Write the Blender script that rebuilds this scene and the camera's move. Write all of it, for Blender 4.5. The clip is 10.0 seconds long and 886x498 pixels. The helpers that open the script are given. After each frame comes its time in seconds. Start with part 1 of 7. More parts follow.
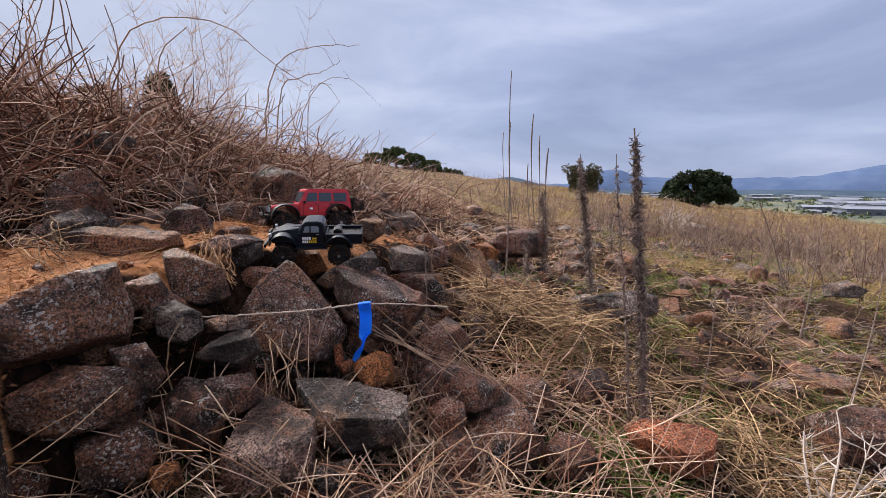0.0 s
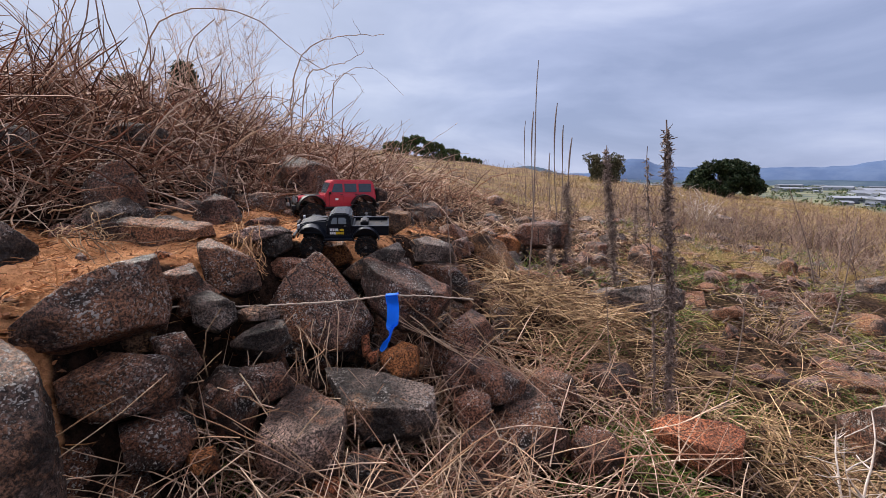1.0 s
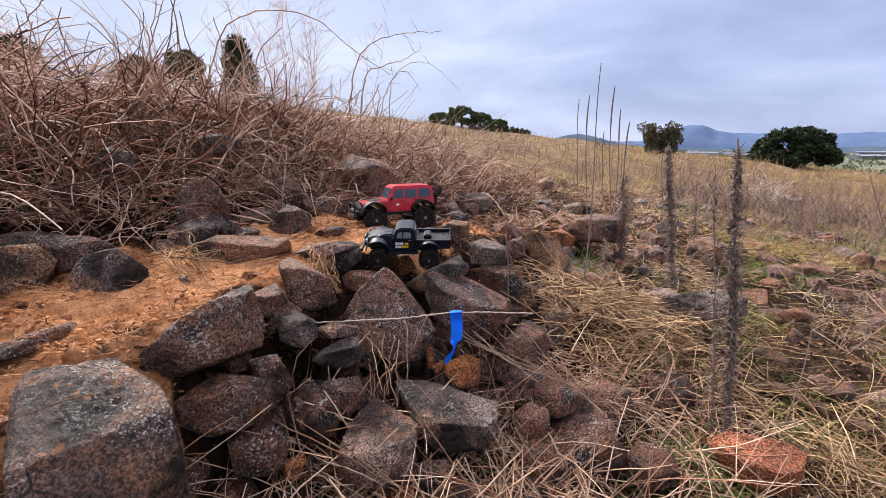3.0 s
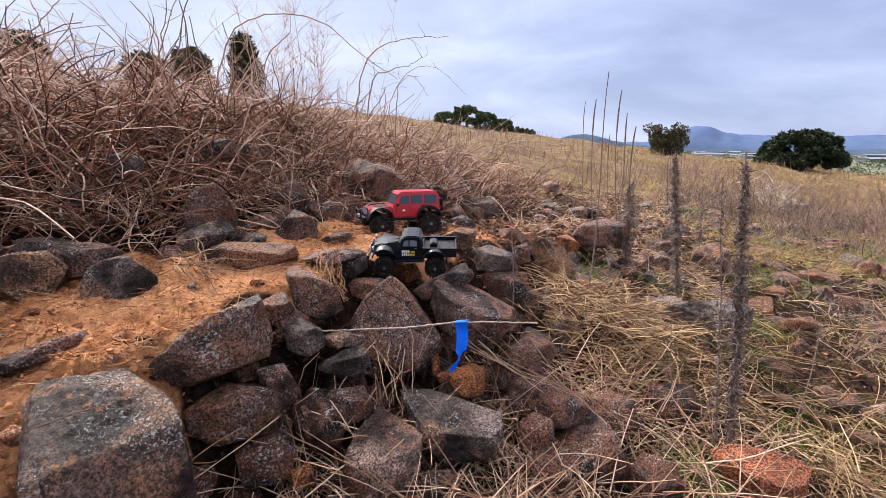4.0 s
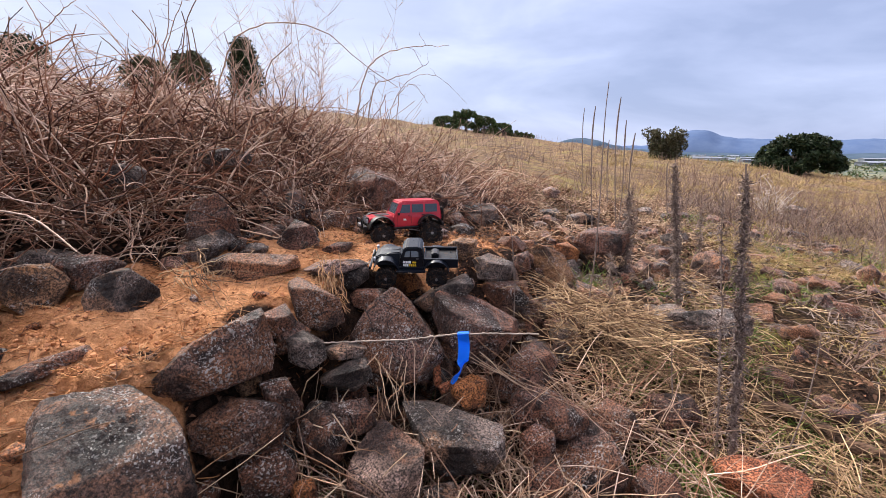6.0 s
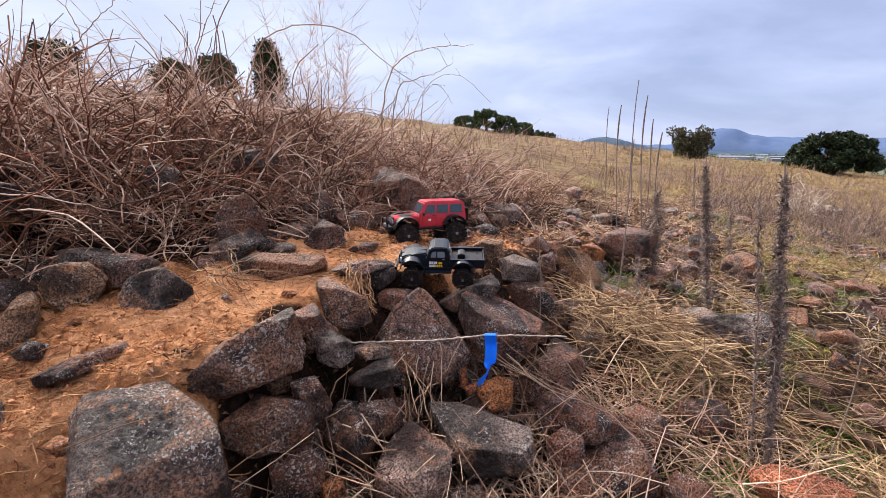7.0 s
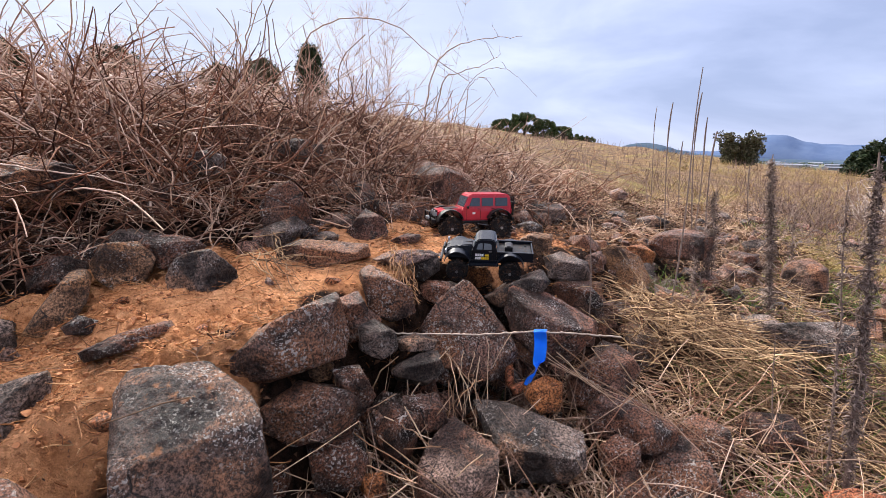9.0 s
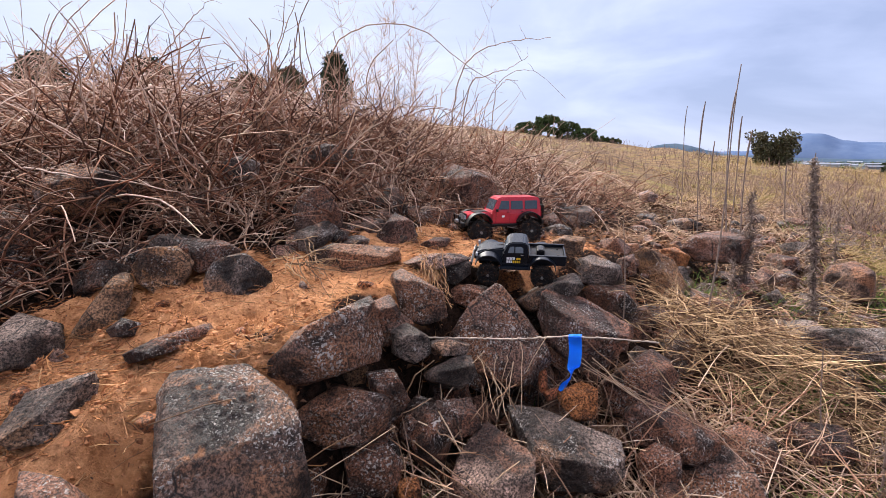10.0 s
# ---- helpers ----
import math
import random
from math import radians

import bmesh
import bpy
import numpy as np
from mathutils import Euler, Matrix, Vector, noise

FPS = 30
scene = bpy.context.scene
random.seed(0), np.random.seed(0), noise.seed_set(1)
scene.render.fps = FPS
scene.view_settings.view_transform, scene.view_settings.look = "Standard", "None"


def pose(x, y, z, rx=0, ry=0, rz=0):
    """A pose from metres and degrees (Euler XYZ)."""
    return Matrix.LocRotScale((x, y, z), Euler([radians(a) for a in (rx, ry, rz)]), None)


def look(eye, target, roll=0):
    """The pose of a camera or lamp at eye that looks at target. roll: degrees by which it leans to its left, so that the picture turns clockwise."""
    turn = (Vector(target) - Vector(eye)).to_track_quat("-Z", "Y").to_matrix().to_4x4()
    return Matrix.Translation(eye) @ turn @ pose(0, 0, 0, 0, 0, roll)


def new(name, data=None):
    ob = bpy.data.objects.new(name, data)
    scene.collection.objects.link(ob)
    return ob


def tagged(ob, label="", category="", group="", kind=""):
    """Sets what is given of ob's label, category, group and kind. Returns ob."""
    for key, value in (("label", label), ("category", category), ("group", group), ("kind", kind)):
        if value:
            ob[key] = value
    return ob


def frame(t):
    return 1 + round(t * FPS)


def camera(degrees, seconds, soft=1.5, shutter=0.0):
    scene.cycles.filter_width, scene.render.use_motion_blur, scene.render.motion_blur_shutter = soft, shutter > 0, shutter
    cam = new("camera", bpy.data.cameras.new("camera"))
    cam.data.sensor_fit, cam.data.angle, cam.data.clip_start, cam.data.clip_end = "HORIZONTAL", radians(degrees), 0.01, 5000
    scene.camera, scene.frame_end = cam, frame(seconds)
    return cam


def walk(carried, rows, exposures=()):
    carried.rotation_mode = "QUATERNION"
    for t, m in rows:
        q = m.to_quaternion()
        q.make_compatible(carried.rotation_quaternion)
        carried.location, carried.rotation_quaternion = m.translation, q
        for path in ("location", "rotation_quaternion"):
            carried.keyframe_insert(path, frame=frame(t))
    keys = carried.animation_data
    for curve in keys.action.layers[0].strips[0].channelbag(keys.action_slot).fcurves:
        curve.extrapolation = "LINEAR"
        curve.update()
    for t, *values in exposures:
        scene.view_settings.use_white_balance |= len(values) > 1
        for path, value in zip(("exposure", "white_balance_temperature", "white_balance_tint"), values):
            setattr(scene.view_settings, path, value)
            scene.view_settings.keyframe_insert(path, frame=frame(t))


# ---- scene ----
cam = camera(87.7, 10.0, soft=0.75)
PATH = [
    (0, (0.07, 0.348, 0.169), (0.037, 2.329, -0.106), 0.5),
    (0.5, (0.06, 0.348, 0.167), (-0.001, 2.326, -0.121), 0.8),
    (1, (0.051, 0.346, 0.177), (-0.059, 2.317, -0.146), 0.7),
    (1.5, (0.042, 0.334, 0.211), (-0.108, 2.296, -0.149), 0.4),
    (2, (0.035, 0.324, 0.247), (-0.161, 2.276, -0.146), 0.2),
    (2.5, (0.024, 0.322, 0.27), (-0.23, 2.259, -0.156), 0.0),
    (2.7, (0.016, 0.319, 0.275), (-0.265, 2.251, -0.158), -0.2),
    (3.8, (0.009, 0.323, 0.324), (-0.316, 2.236, -0.161), 0.8),
    (4, (0.006, 0.32, 0.313), (-0.308, 2.242, -0.141), 0.7),
    (4.5, (0.004, 0.317, 0.328), (-0.287, 2.245, -0.117), 0.8),
    (5, (0.009, 0.318, 0.332), (-0.268, 2.247, -0.115), 1.0),
    (5.5, (0.005, 0.319, 0.331), (-0.282, 2.249, -0.111), 0.8),
    (7, (-0.018, 0.322, 0.332), (-0.412, 2.233, -0.109), 0.5),
    (7.5, (-0.032, 0.322, 0.318), (-0.471, 2.218, -0.145), 0.3),
    (8, (-0.036, 0.332, 0.299), (-0.512, 2.214, -0.179), 1.8),
    (8.5, (-0.048, 0.342, 0.294), (-0.579, 2.216, -0.159), 2.3),
    (9, (-0.056, 0.352, 0.292), (-0.592, 2.231, -0.135), 1.1),
    (9.5, (-0.066, 0.353, 0.286), (-0.651, 2.216, -0.148), 0.5),
    (10, (-0.075, 0.352, 0.29), (-0.708, 2.203, -0.122), 0.3),
]
walk(cam, [(t, look(eye, aim, roll)) for t, eye, aim, roll in PATH], exposures=[(0.0, 0.24), (1.0, 0.27), (2.5, 0.55), (4.5, 0.66), (7.5, 0.68), (10.0, 0.74)])

# ---- light: an overcast sky and a weak, wide sun
world = bpy.data.worlds.new("overcast_sky")
scene.world = world
world.use_nodes = True
wt = world.node_tree
wt.nodes.clear()


def wnode(kind, **values):
    n = wt.nodes.new(kind)
    for k, v in values.items():
        n.inputs[k].default_value = v
    return n


w_out = wnode("ShaderNodeOutputWorld")
w_bg = wnode("ShaderNodeBackground", Strength=1.0)
w_sky = wnode("ShaderNodeTexSky")
w_sky.sky_type, w_sky.sun_disc = "NISHITA", False
w_sky.sun_elevation, w_sky.sun_rotation = radians(40), radians(-48)
w_dim = wnode("ShaderNodeVectorMath")
w_dim.operation = "SCALE"
w_dim.inputs["Scale"].default_value = 0.09
w_co = wnode("ShaderNodeTexCoord")
w_map = wnode("ShaderNodeMapping")
w_map.inputs["Scale"].default_value = (1.0, 1.0, 3.6)
w_map.inputs["Location"].default_value = (0.35, 0.1, 0.2)
w_n1 = wnode("ShaderNodeTexNoise", Scale=2.1, Detail=7.0, Roughness=0.52, Distortion=0.35)
w_r1 = wnode("ShaderNodeValToRGB")
w_r1.color_ramp.elements[0].position, w_r1.color_ramp.elements[0].color = 0.36, (0.28, 0.335, 0.525, 1)
w_r1.color_ramp.elements[1].position, w_r1.color_ramp.elements[1].color = 0.68, (0.53, 0.58, 0.775, 1)
mid = w_r1.color_ramp.elements.new(0.52)
mid.color = (0.378, 0.435, 0.645, 1)
w_sep = wnode("ShaderNodeSeparateXYZ")
w_up = wnode("ShaderNodeMapRange")
w_up.inputs["From Min"].default_value, w_up.inputs["From Max"].default_value = 0.36, 0.95
w_amp = wnode("ShaderNodeMapRange")
w_amp.inputs["From Min"].default_value, w_amp.inputs["From Max"].default_value = -0.8, 1.0
w_amp.inputs["To Min"].default_value, w_amp.inputs["To Max"].default_value = 0.55, 5.8
w_lift = wnode("ShaderNodeMath")
w_lift.operation = "MULTIPLY_ADD"
w_lift.inputs[2].default_value = 1.0
w_gain = wnode("ShaderNodeVectorMath")
w_gain.operation = "SCALE"
w_mix = wnode("ShaderNodeMix")
w_mix.data_type = "RGBA"
w_mix.inputs["Factor"].default_value = 0.9
L = wt.links.new
L(w_co.outputs["Generated"], w_map.inputs["Vector"])
L(w_map.outputs["Vector"], w_n1.inputs["Vector"])
L(w_n1.outputs["Fac"], w_r1.inputs["Fac"])
L(w_co.outputs["Generated"], w_sep.inputs[0])
L(w_sep.outputs["Z"], w_up.inputs["Value"])
w_dot = wnode("ShaderNodeVectorMath")
w_dot.operation = "DOT_PRODUCT"
w_dot.inputs[1].default_value = Vector((-4.0, 3.6, 2.4)).normalized()
w_glow = wnode("ShaderNodeMapRange")
w_glow.interpolation_type = "SMOOTHSTEP"
w_glow.inputs["From Min"].default_value, w_glow.inputs["From Max"].default_value = 0.55, 1.0
w_glow.inputs["To Min"].default_value, w_glow.inputs["To Max"].default_value = 0.0, 0.42
w_thin = wnode("ShaderNodeMix")
w_thin.data_type = "RGBA"
w_thin.inputs["B"].default_value = (0.58, 0.62, 0.715, 1)
L(w_co.outputs["Generated"], w_dot.inputs[0])
L(w_dot.outputs["Value"], w_glow.inputs["Value"])
L(w_glow.outputs["Result"], w_thin.inputs["Factor"])
L(w_r1.outputs["Color"], w_thin.inputs["A"])
L(w_thin.outputs["Result"], w_gain.inputs[0])
L(w_dot.outputs["Value"], w_amp.inputs["Value"])
L(w_up.outputs["Result"], w_lift.inputs[0])
L(w_amp.outputs["Result"], w_lift.inputs[1])
L(w_lift.outputs[0], w_gain.inputs["Scale"])
L(w_sky.outputs["Color"], w_dim.inputs[0])
L(w_dim.outputs["Vector"], w_mix.inputs["A"])
w_warm = wnode("ShaderNodeMix")
w_warm.data_type, w_warm.blend_type = "RGBA", "MULTIPLY"
w_warm.inputs["B"].default_value = (1.20, 1.0, 0.76, 1)
w_high = wnode("ShaderNodeMapRange")
w_high.inputs["From Min"].default_value, w_high.inputs["From Max"].default_value = 0.35, 0.8
L(w_sep.outputs["Z"], w_high.inputs["Value"])
L(w_high.outputs["Result"], w_warm.inputs["Factor"])
L(w_gain.outputs["Vector"], w_warm.inputs["A"])
L(w_warm.outputs["Result"], w_mix.inputs["B"])
L(w_mix.outputs["Result"], w_bg.inputs["Color"])
L(w_bg.outputs["Background"], w_out.inputs["Surface"])

sun = new("sun", bpy.data.lights.new("sun", "SUN"))
sun.data.energy, sun.data.angle, sun.data.color = 5.6, radians(22), (1.0, 0.95, 0.88)
sun.matrix_world = look((-4.0, 3.6, 4.5), (0, 0, 0))

# ---- materials
def material(name, rough=0.8, metal=0.0, spec=0.4):
    m = bpy.data.materials.new(name)
    m.use_nodes = True
    bsdf = m.node_tree.nodes["Principled BSDF"]
    bsdf.inputs["Roughness"].default_value = rough
    bsdf.inputs["Metallic"].default_value = metal
    bsdf.inputs["Specular IOR Level"].default_value = spec
    return m, m.node_tree, bsdf


def node(tree, kind, links=None, **values):
    n = tree.nodes.new(kind)
    for k, v in values.items():
        n.inputs[k].default_value = v
    for k, s in (links or {}).items():
        tree.links.new(s, n.inputs[k])
    return n


def blend(tree, fac, a, b, mode="MIX"):
    n = tree.nodes.new("ShaderNodeMix")
    n.data_type, n.blend_type = "RGBA", mode
    for key, value in (("Factor", fac), ("A", a), ("B", b)):
        if isinstance(value, bpy.types.NodeSocket):
            tree.links.new(value, n.inputs[key])
        elif key == "Factor":
            n.inputs[key].default_value = value
        else:
            n.inputs[key].default_value = (*value, 1)
    return n.outputs["Result"]


def steps(tree, value, lo, hi):
    n = tree.nodes.new("ShaderNodeMapRange")
    n.interpolation_type = "SMOOTHSTEP"
    tree.links.new(value, n.inputs["Value"])
    n.inputs["From Min"].default_value, n.inputs["From Max"].default_value = lo, hi
    return n.outputs["Result"]


def times(tree, a, b, how="MULTIPLY"):
    n = tree.nodes.new("ShaderNodeMath")
    n.operation = how
    for i, value in enumerate((a, b)):
        if isinstance(value, bpy.types.NodeSocket):
            tree.links.new(value, n.inputs[i])
        else:
            n.inputs[i].default_value = value
    return n.outputs[0]


def bumps(tree, bsdf, height, distance, strength=1.0, under=None):
    n = node(tree, "ShaderNodeBump", {"Height": height}, Strength=strength, Distance=distance)
    if under:
        tree.links.new(under, n.inputs["Normal"])
    tree.links.new(n.outputs["Normal"], bsdf.inputs["Normal"])
    return n.outputs["Normal"]


def rock_material(name, base, second, rust, rusty, lichen, speck=1.0, dust=0.0, rough=0.42):
    """Weathered volcanic rock: two mottled tones, rust stains, pale lichen specks and patches, orange dust."""
    m, t, b = material(name, rough, spec=0.24)
    co = node(t, "ShaderNodeTexCoord").outputs["Object"]
    who = node(t, "ShaderNodeObjectInfo").outputs["Random"]
    off = node(t, "ShaderNodeVectorMath", {0: co})
    shift = node(t, "ShaderNodeCombineXYZ", {0: times(t, who, 7.0), 1: times(t, who, 13.0), 2: times(t, who, 5.0)})
    t.links.new(shift.outputs[0], off.inputs[1])
    p = off.outputs[0]
    def cloud(scale, detail, roughness=0.65, distortion=0.0, at=None):
        return node(t, "ShaderNodeTexNoise", {"Vector": at or p}, Scale=scale, Detail=detail, Roughness=roughness, Distortion=distortion).outputs["Fac"]

    big = cloud(10.0, 11.0, 0.62)
    stain = cloud(8.0, 7.0, 0.62, 0.9)
    grain = cloud(260.0, 5.0, 0.75)
    fine = cloud(45.0, 6.0)
    c = blend(t, steps(t, big, 0.40, 0.64), tuple(v * w for v, w in zip(base, (0.30, 0.22, 0.185))), tuple(v * w for v, w in zip(second, (1.18, 0.96, 0.85))))
    c = blend(t, times(t, steps(t, stain, 0.57 - 0.22 * rusty, 0.66 - 0.18 * rusty), 0.85), c, rust)
    c = blend(t, steps(t, grain, 0.40, 0.62), blend(t, 1.0, c, (0.22, 0.21, 0.20), "MULTIPLY"), blend(t, 1.0, c, (2.05, 2.0, 1.96), "MULTIPLY"))
    c = blend(t, times(t, steps(t, fine, 0.58, 0.70), 0.55), c, blend(t, 1.0, c, (2.1, 2.0, 1.9), "MULTIPLY"))
    c = blend(t, times(t, steps(t, fine, 0.42, 0.32), 0.6), c, blend(t, 1.0, c, (0.3, 0.28, 0.26), "MULTIPLY"))
    crack = node(t, "ShaderNodeTexVoronoi", {"Vector": p}, Scale=15.0)
    crack.feature = "DISTANCE_TO_EDGE"
    c = blend(t, times(t, steps(t, crack.outputs["Distance"], 0.030, 0.0), steps(t, big, 0.5, 0.6)), c, (0.012, 0.009, 0.008))
    gate = cloud(13.0, 6.0, 0.7)
    allow = steps(t, gate, 0.66 - 0.40 * lichen, 0.80 - 0.36 * lichen)
    near = None
    for scale, cover in ((380.0 / speck, 0.640), (210.0 / speck, 0.632), (120.0 / speck, 0.675)):
        spot = cloud(scale, 1.5, 0.4, 0.3)
        hit = times(t, steps(t, spot, cover - 0.03 * lichen, cover + 0.035 - 0.03 * lichen), allow)
        near = hit if near is None else times(t, near, hit, "MAXIMUM")
    patch = times(t, steps(t, cloud(20.0, 8.0, 0.74), 0.75 - 0.16 * lichen, 0.80 - 0.15 * lichen), steps(t, cloud(150.0, 4.0, 0.7), 0.45, 0.56))
    c = blend(t, times(t, near, 0.8), c, (0.52, 0.48, 0.44))
    c = blend(t, times(t, patch, 0.6), c, (0.36, 0.39, 0.35))
    if dust:
        up = node(t, "ShaderNodeSeparateXYZ", {0: node(t, "ShaderNodeNewGeometry").outputs["Normal"]}).outputs["Z"]
        lay = times(t, steps(t, up, 0.45, 0.95), steps(t, fine, 0.62 - 0.3 * dust, 0.72 - 0.25 * dust))
        c = blend(t, times(t, lay, 0.8), c, (0.36, 0.15, 0.06))
    t.links.new(c, b.inputs["Base Color"])
    rr = node(t, "ShaderNodeMapRange", {"Value": big})
    rr.inputs["To Min"].default_value, rr.inputs["To Max"].default_value = rough - 0.08, rough + 0.30
    t.links.new(rr.outputs[0], b.inputs["Roughness"])
    one = bumps(t, b, fine, 0.022, 1.0)
    bumps(t, b, times(t, grain, times(t, near, 0.6), "ADD"), 0.006, 1.0, one)
    return m


ROCKS = {
    "lichen": (rock_material("rock_lichen", (0.055, 0.041, 0.036), (0.105, 0.080, 0.070), (0.17, 0.085, 0.050), 0.42, 0.52, 1.0, dust=0.16), "large dark grey boulder crusted with pale lichen beside the dirt path"),
    "speck": (rock_material("rock_specked", (0.062, 0.045, 0.040), (0.145, 0.098, 0.082), (0.19, 0.085, 0.045), 0.6, 0.62, 1.0), "dark brown rock dotted with small pale lichen specks"),
    "dark": (rock_material("rock_dark", (0.045, 0.032, 0.028), (0.11, 0.074, 0.060), (0.14, 0.058, 0.032), 0.5, 0.54, 1.0), "dark weathered brown rock wedged in the rubble bank"),
    "grey": (rock_material("rock_grey", (0.068, 0.062, 0.060), (0.165, 0.150, 0.142), (0.20, 0.11, 0.065), 0.12, 0.46, 0.95), "angular dark grey rock with a rough broken face"),
    "lilac": (rock_material("rock_lilac", (0.13, 0.104, 0.10), (0.24, 0.195, 0.185), (0.24, 0.12, 0.07), 0.2, 0.30, dust=0.35), "flat greyish pink rock slab lying in the ground"),
    "rust": (rock_material("rock_rust", (0.10, 0.066, 0.055), (0.18, 0.118, 0.095), (0.21, 0.092, 0.054), 0.55, 0.52, 0.95), "reddish brown rock with rust stains on its face"),
    "rustdark": (rock_material("rock_rust_dark", (0.080, 0.052, 0.044), (0.15, 0.096, 0.078), (0.18, 0.080, 0.046), 0.5, 0.48, 0.95), "dark red brown rock half buried in dry grass"),
    "brown": (rock_material("rock_brown", (0.125, 0.085, 0.068), (0.21, 0.15, 0.12), (0.24, 0.105, 0.05), 0.5, 0.28), "grey brown weathered rock with a stained side"),
    "tan": (rock_material("rock_tan", (0.17, 0.115, 0.075), (0.26, 0.18, 0.115), (0.24, 0.12, 0.055), 0.45, 0.38, dust=0.3), "tan coloured rough rock at the edge of the path"),
    "orange": (rock_material("rock_orange", (0.20, 0.095, 0.045), (0.30, 0.14, 0.065), (0.36, 0.14, 0.05), 0.7, 0.12), "orange brown broken rock stained by red soil"),
    "brick": (rock_material("rock_brick", (0.62, 0.29, 0.16), (0.33, 0.140, 0.074), (0.26, 0.095, 0.048), 0.3, 0.06), "bright brick orange rock with a fresh broken face"),
    "clod": (rock_material("rock_clod", (0.34, 0.15, 0.07), (0.42, 0.20, 0.10), (0.30, 0.12, 0.05), 0.3, 0.0), "small orange clod of dirt on the path"),
    "peak": (rock_material("rock_peak", (0.16, 0.13, 0.12), (0.29, 0.245, 0.22), (0.16, 0.075, 0.045), 0.25, 0.2), "pointed rock with a pale grey top facet and dark sides"),
    "wedge": (rock_material("rock_wedge", (0.12, 0.108, 0.102), (0.25, 0.225, 0.205), (0.2, 0.11, 0.06), 0.15, 0.25), "wedge shaped grey rock with a pale flat top"),
    "overhang": (rock_material("rock_overhang", (0.075, 0.06, 0.055), (0.15, 0.125, 0.115), (0.25, 0.11, 0.05), 0.6, 0.25), "overhanging dark boulder with an orange stained underside"),
}

# ---- the lie of the land
TRACK = ((-1.6, -4.5, 0.0), (-1.05, -0.3, 0.12), (-0.97, 0.35, 0.09), (-0.82, 0.76, 0.245), (-0.76, 0.90, 0.31), (-0.66, 1.1, 0.335), (-0.53, 1.38, 0.34), (-0.40, 1.68, 0.345), (-0.14, 2.1, 0.29),
         (0.15, 2.7, 0.22), (0.5, 3.6, 0.15), (1.2, 6.5, 0.04), (2.0, 12.0, 0.0))


def smooth(lo, hi, v):
    s = np.clip((v - lo) / (hi - lo), 0, 1)
    return s * s * (3 - 2 * s)


def beside(x, y):
    """Signed distance from the middle of the track (its uphill side is positive) and the height of its ledge there."""
    best, side, rise = np.full(x.shape, 1e9), np.zeros(x.shape), np.zeros(x.shape)
    for (ax, ay, ah), (bx, by, bh) in zip(TRACK, TRACK[1:]):
        dx, dy = bx - ax, by - ay
        f = np.clip(((x - ax) * dx + (y - ay) * dy) / (dx * dx + dy * dy), 0, 1)
        d = np.hypot(x - ax - f * dx, y - ay - f * dy)
        s = np.sign(dx * (y - ay) - dy * (x - ax))
        hit = d < best
        best, side, rise = np.where(hit, d, best), np.where(hit, s, side), np.where(hit, ah + f * (bh - ah), rise)
    return best * side, rise


def waves(x, y, size, seed):
    """Smooth value noise from a few crossing sines, about -1 to 1."""
    g = np.random.RandomState(seed)
    v = np.zeros(np.shape(x))
    for _ in range(9):
        a, p, k = g.uniform(0, 6.283), g.uniform(0, 6.283), g.uniform(0.6, 1.8) * 6.283 / size
        v = v + np.sin(k * (np.cos(a) * x + np.sin(a) * y) + p)
    return v / 3.6


def ground_z(x, y):
    """Height of the ground: hillside, ledge of the track, bank above it, crest and the valley beyond."""
    x, y = np.asarray(x, float), np.asarray(y, float)
    u, rise = beside(x, y)
    hill = -0.44 - np.where(x > 0, 0.095 * x + 0.2 * (1 - np.exp(-np.maximum(x, 0) / 4)), 0.115 * x) + 0.045 * y
    lip = 0.085 * smooth(1.10, 0.98, y) * smooth(0.77, 0.88, y)
    ledge = rise * smooth(-0.31 - 0.3 * lip, -0.10 - lip, u)
    top = (0.06 + 0.10 * smooth(4.5, 2.0, y)) * smooth(22, 5, y) * smooth(-1.5, 0.4, y)
    ledge = ledge + 0.12 * smooth(-1.0, -0.38, u) * (1 - smooth(-0.31, -0.10, u)) * smooth(1.4, 1.9, y) * smooth(9, 4, y)
    ledge = ledge - 0.07 * smooth(1.75, 1.2, y) * smooth(-0.3, -0.45, u)
    bank = top * smooth(0.26, 0.75, u)
    swell = smooth(-0.38, -0.75, u) * (0.025 + 0.030 * smooth(1.35, 1.8, y) + 0.085 * smooth(2.2, 3.3, y) * smooth(14, 5, y)) * smooth(16, 5, y) * smooth(-0.5, 1.0, y)
    far = np.hypot(x, y)
    near = smooth(9, 3, far)
    pits = near * smooth(0.30, 0.2, np.abs(u)) * (0.005 * waves(x, y, 0.14, 16) * smooth(1.6, 1.2, y) + 0.007 * smooth(1.25, 0.85, y) * (waves(x, y, 0.05, 13) + 0.7 * waves(x, y, 0.028, 14)))
    rough = pits + near * smooth(0.10, 0.22, np.abs(u)) * (0.022 * waves(x, y, 0.45, 3) + 0.010 * waves(x, y, 0.16, 4)) + 0.005 * near * waves(x, y, 0.11, 5)
    rough = rough + smooth(4, 12, far) * 0.10 * waves(x, y, 4.0, 6)
    over = np.maximum(far - 30, 0)
    z = hill + ledge + bank + swell + rough
    crest = smooth(26, 34, far)
    z = z - 0.0035 * over * over - crest * 0.05 * over
    return np.where(far > 34, np.maximum(z, -36 + 0 * far), z)


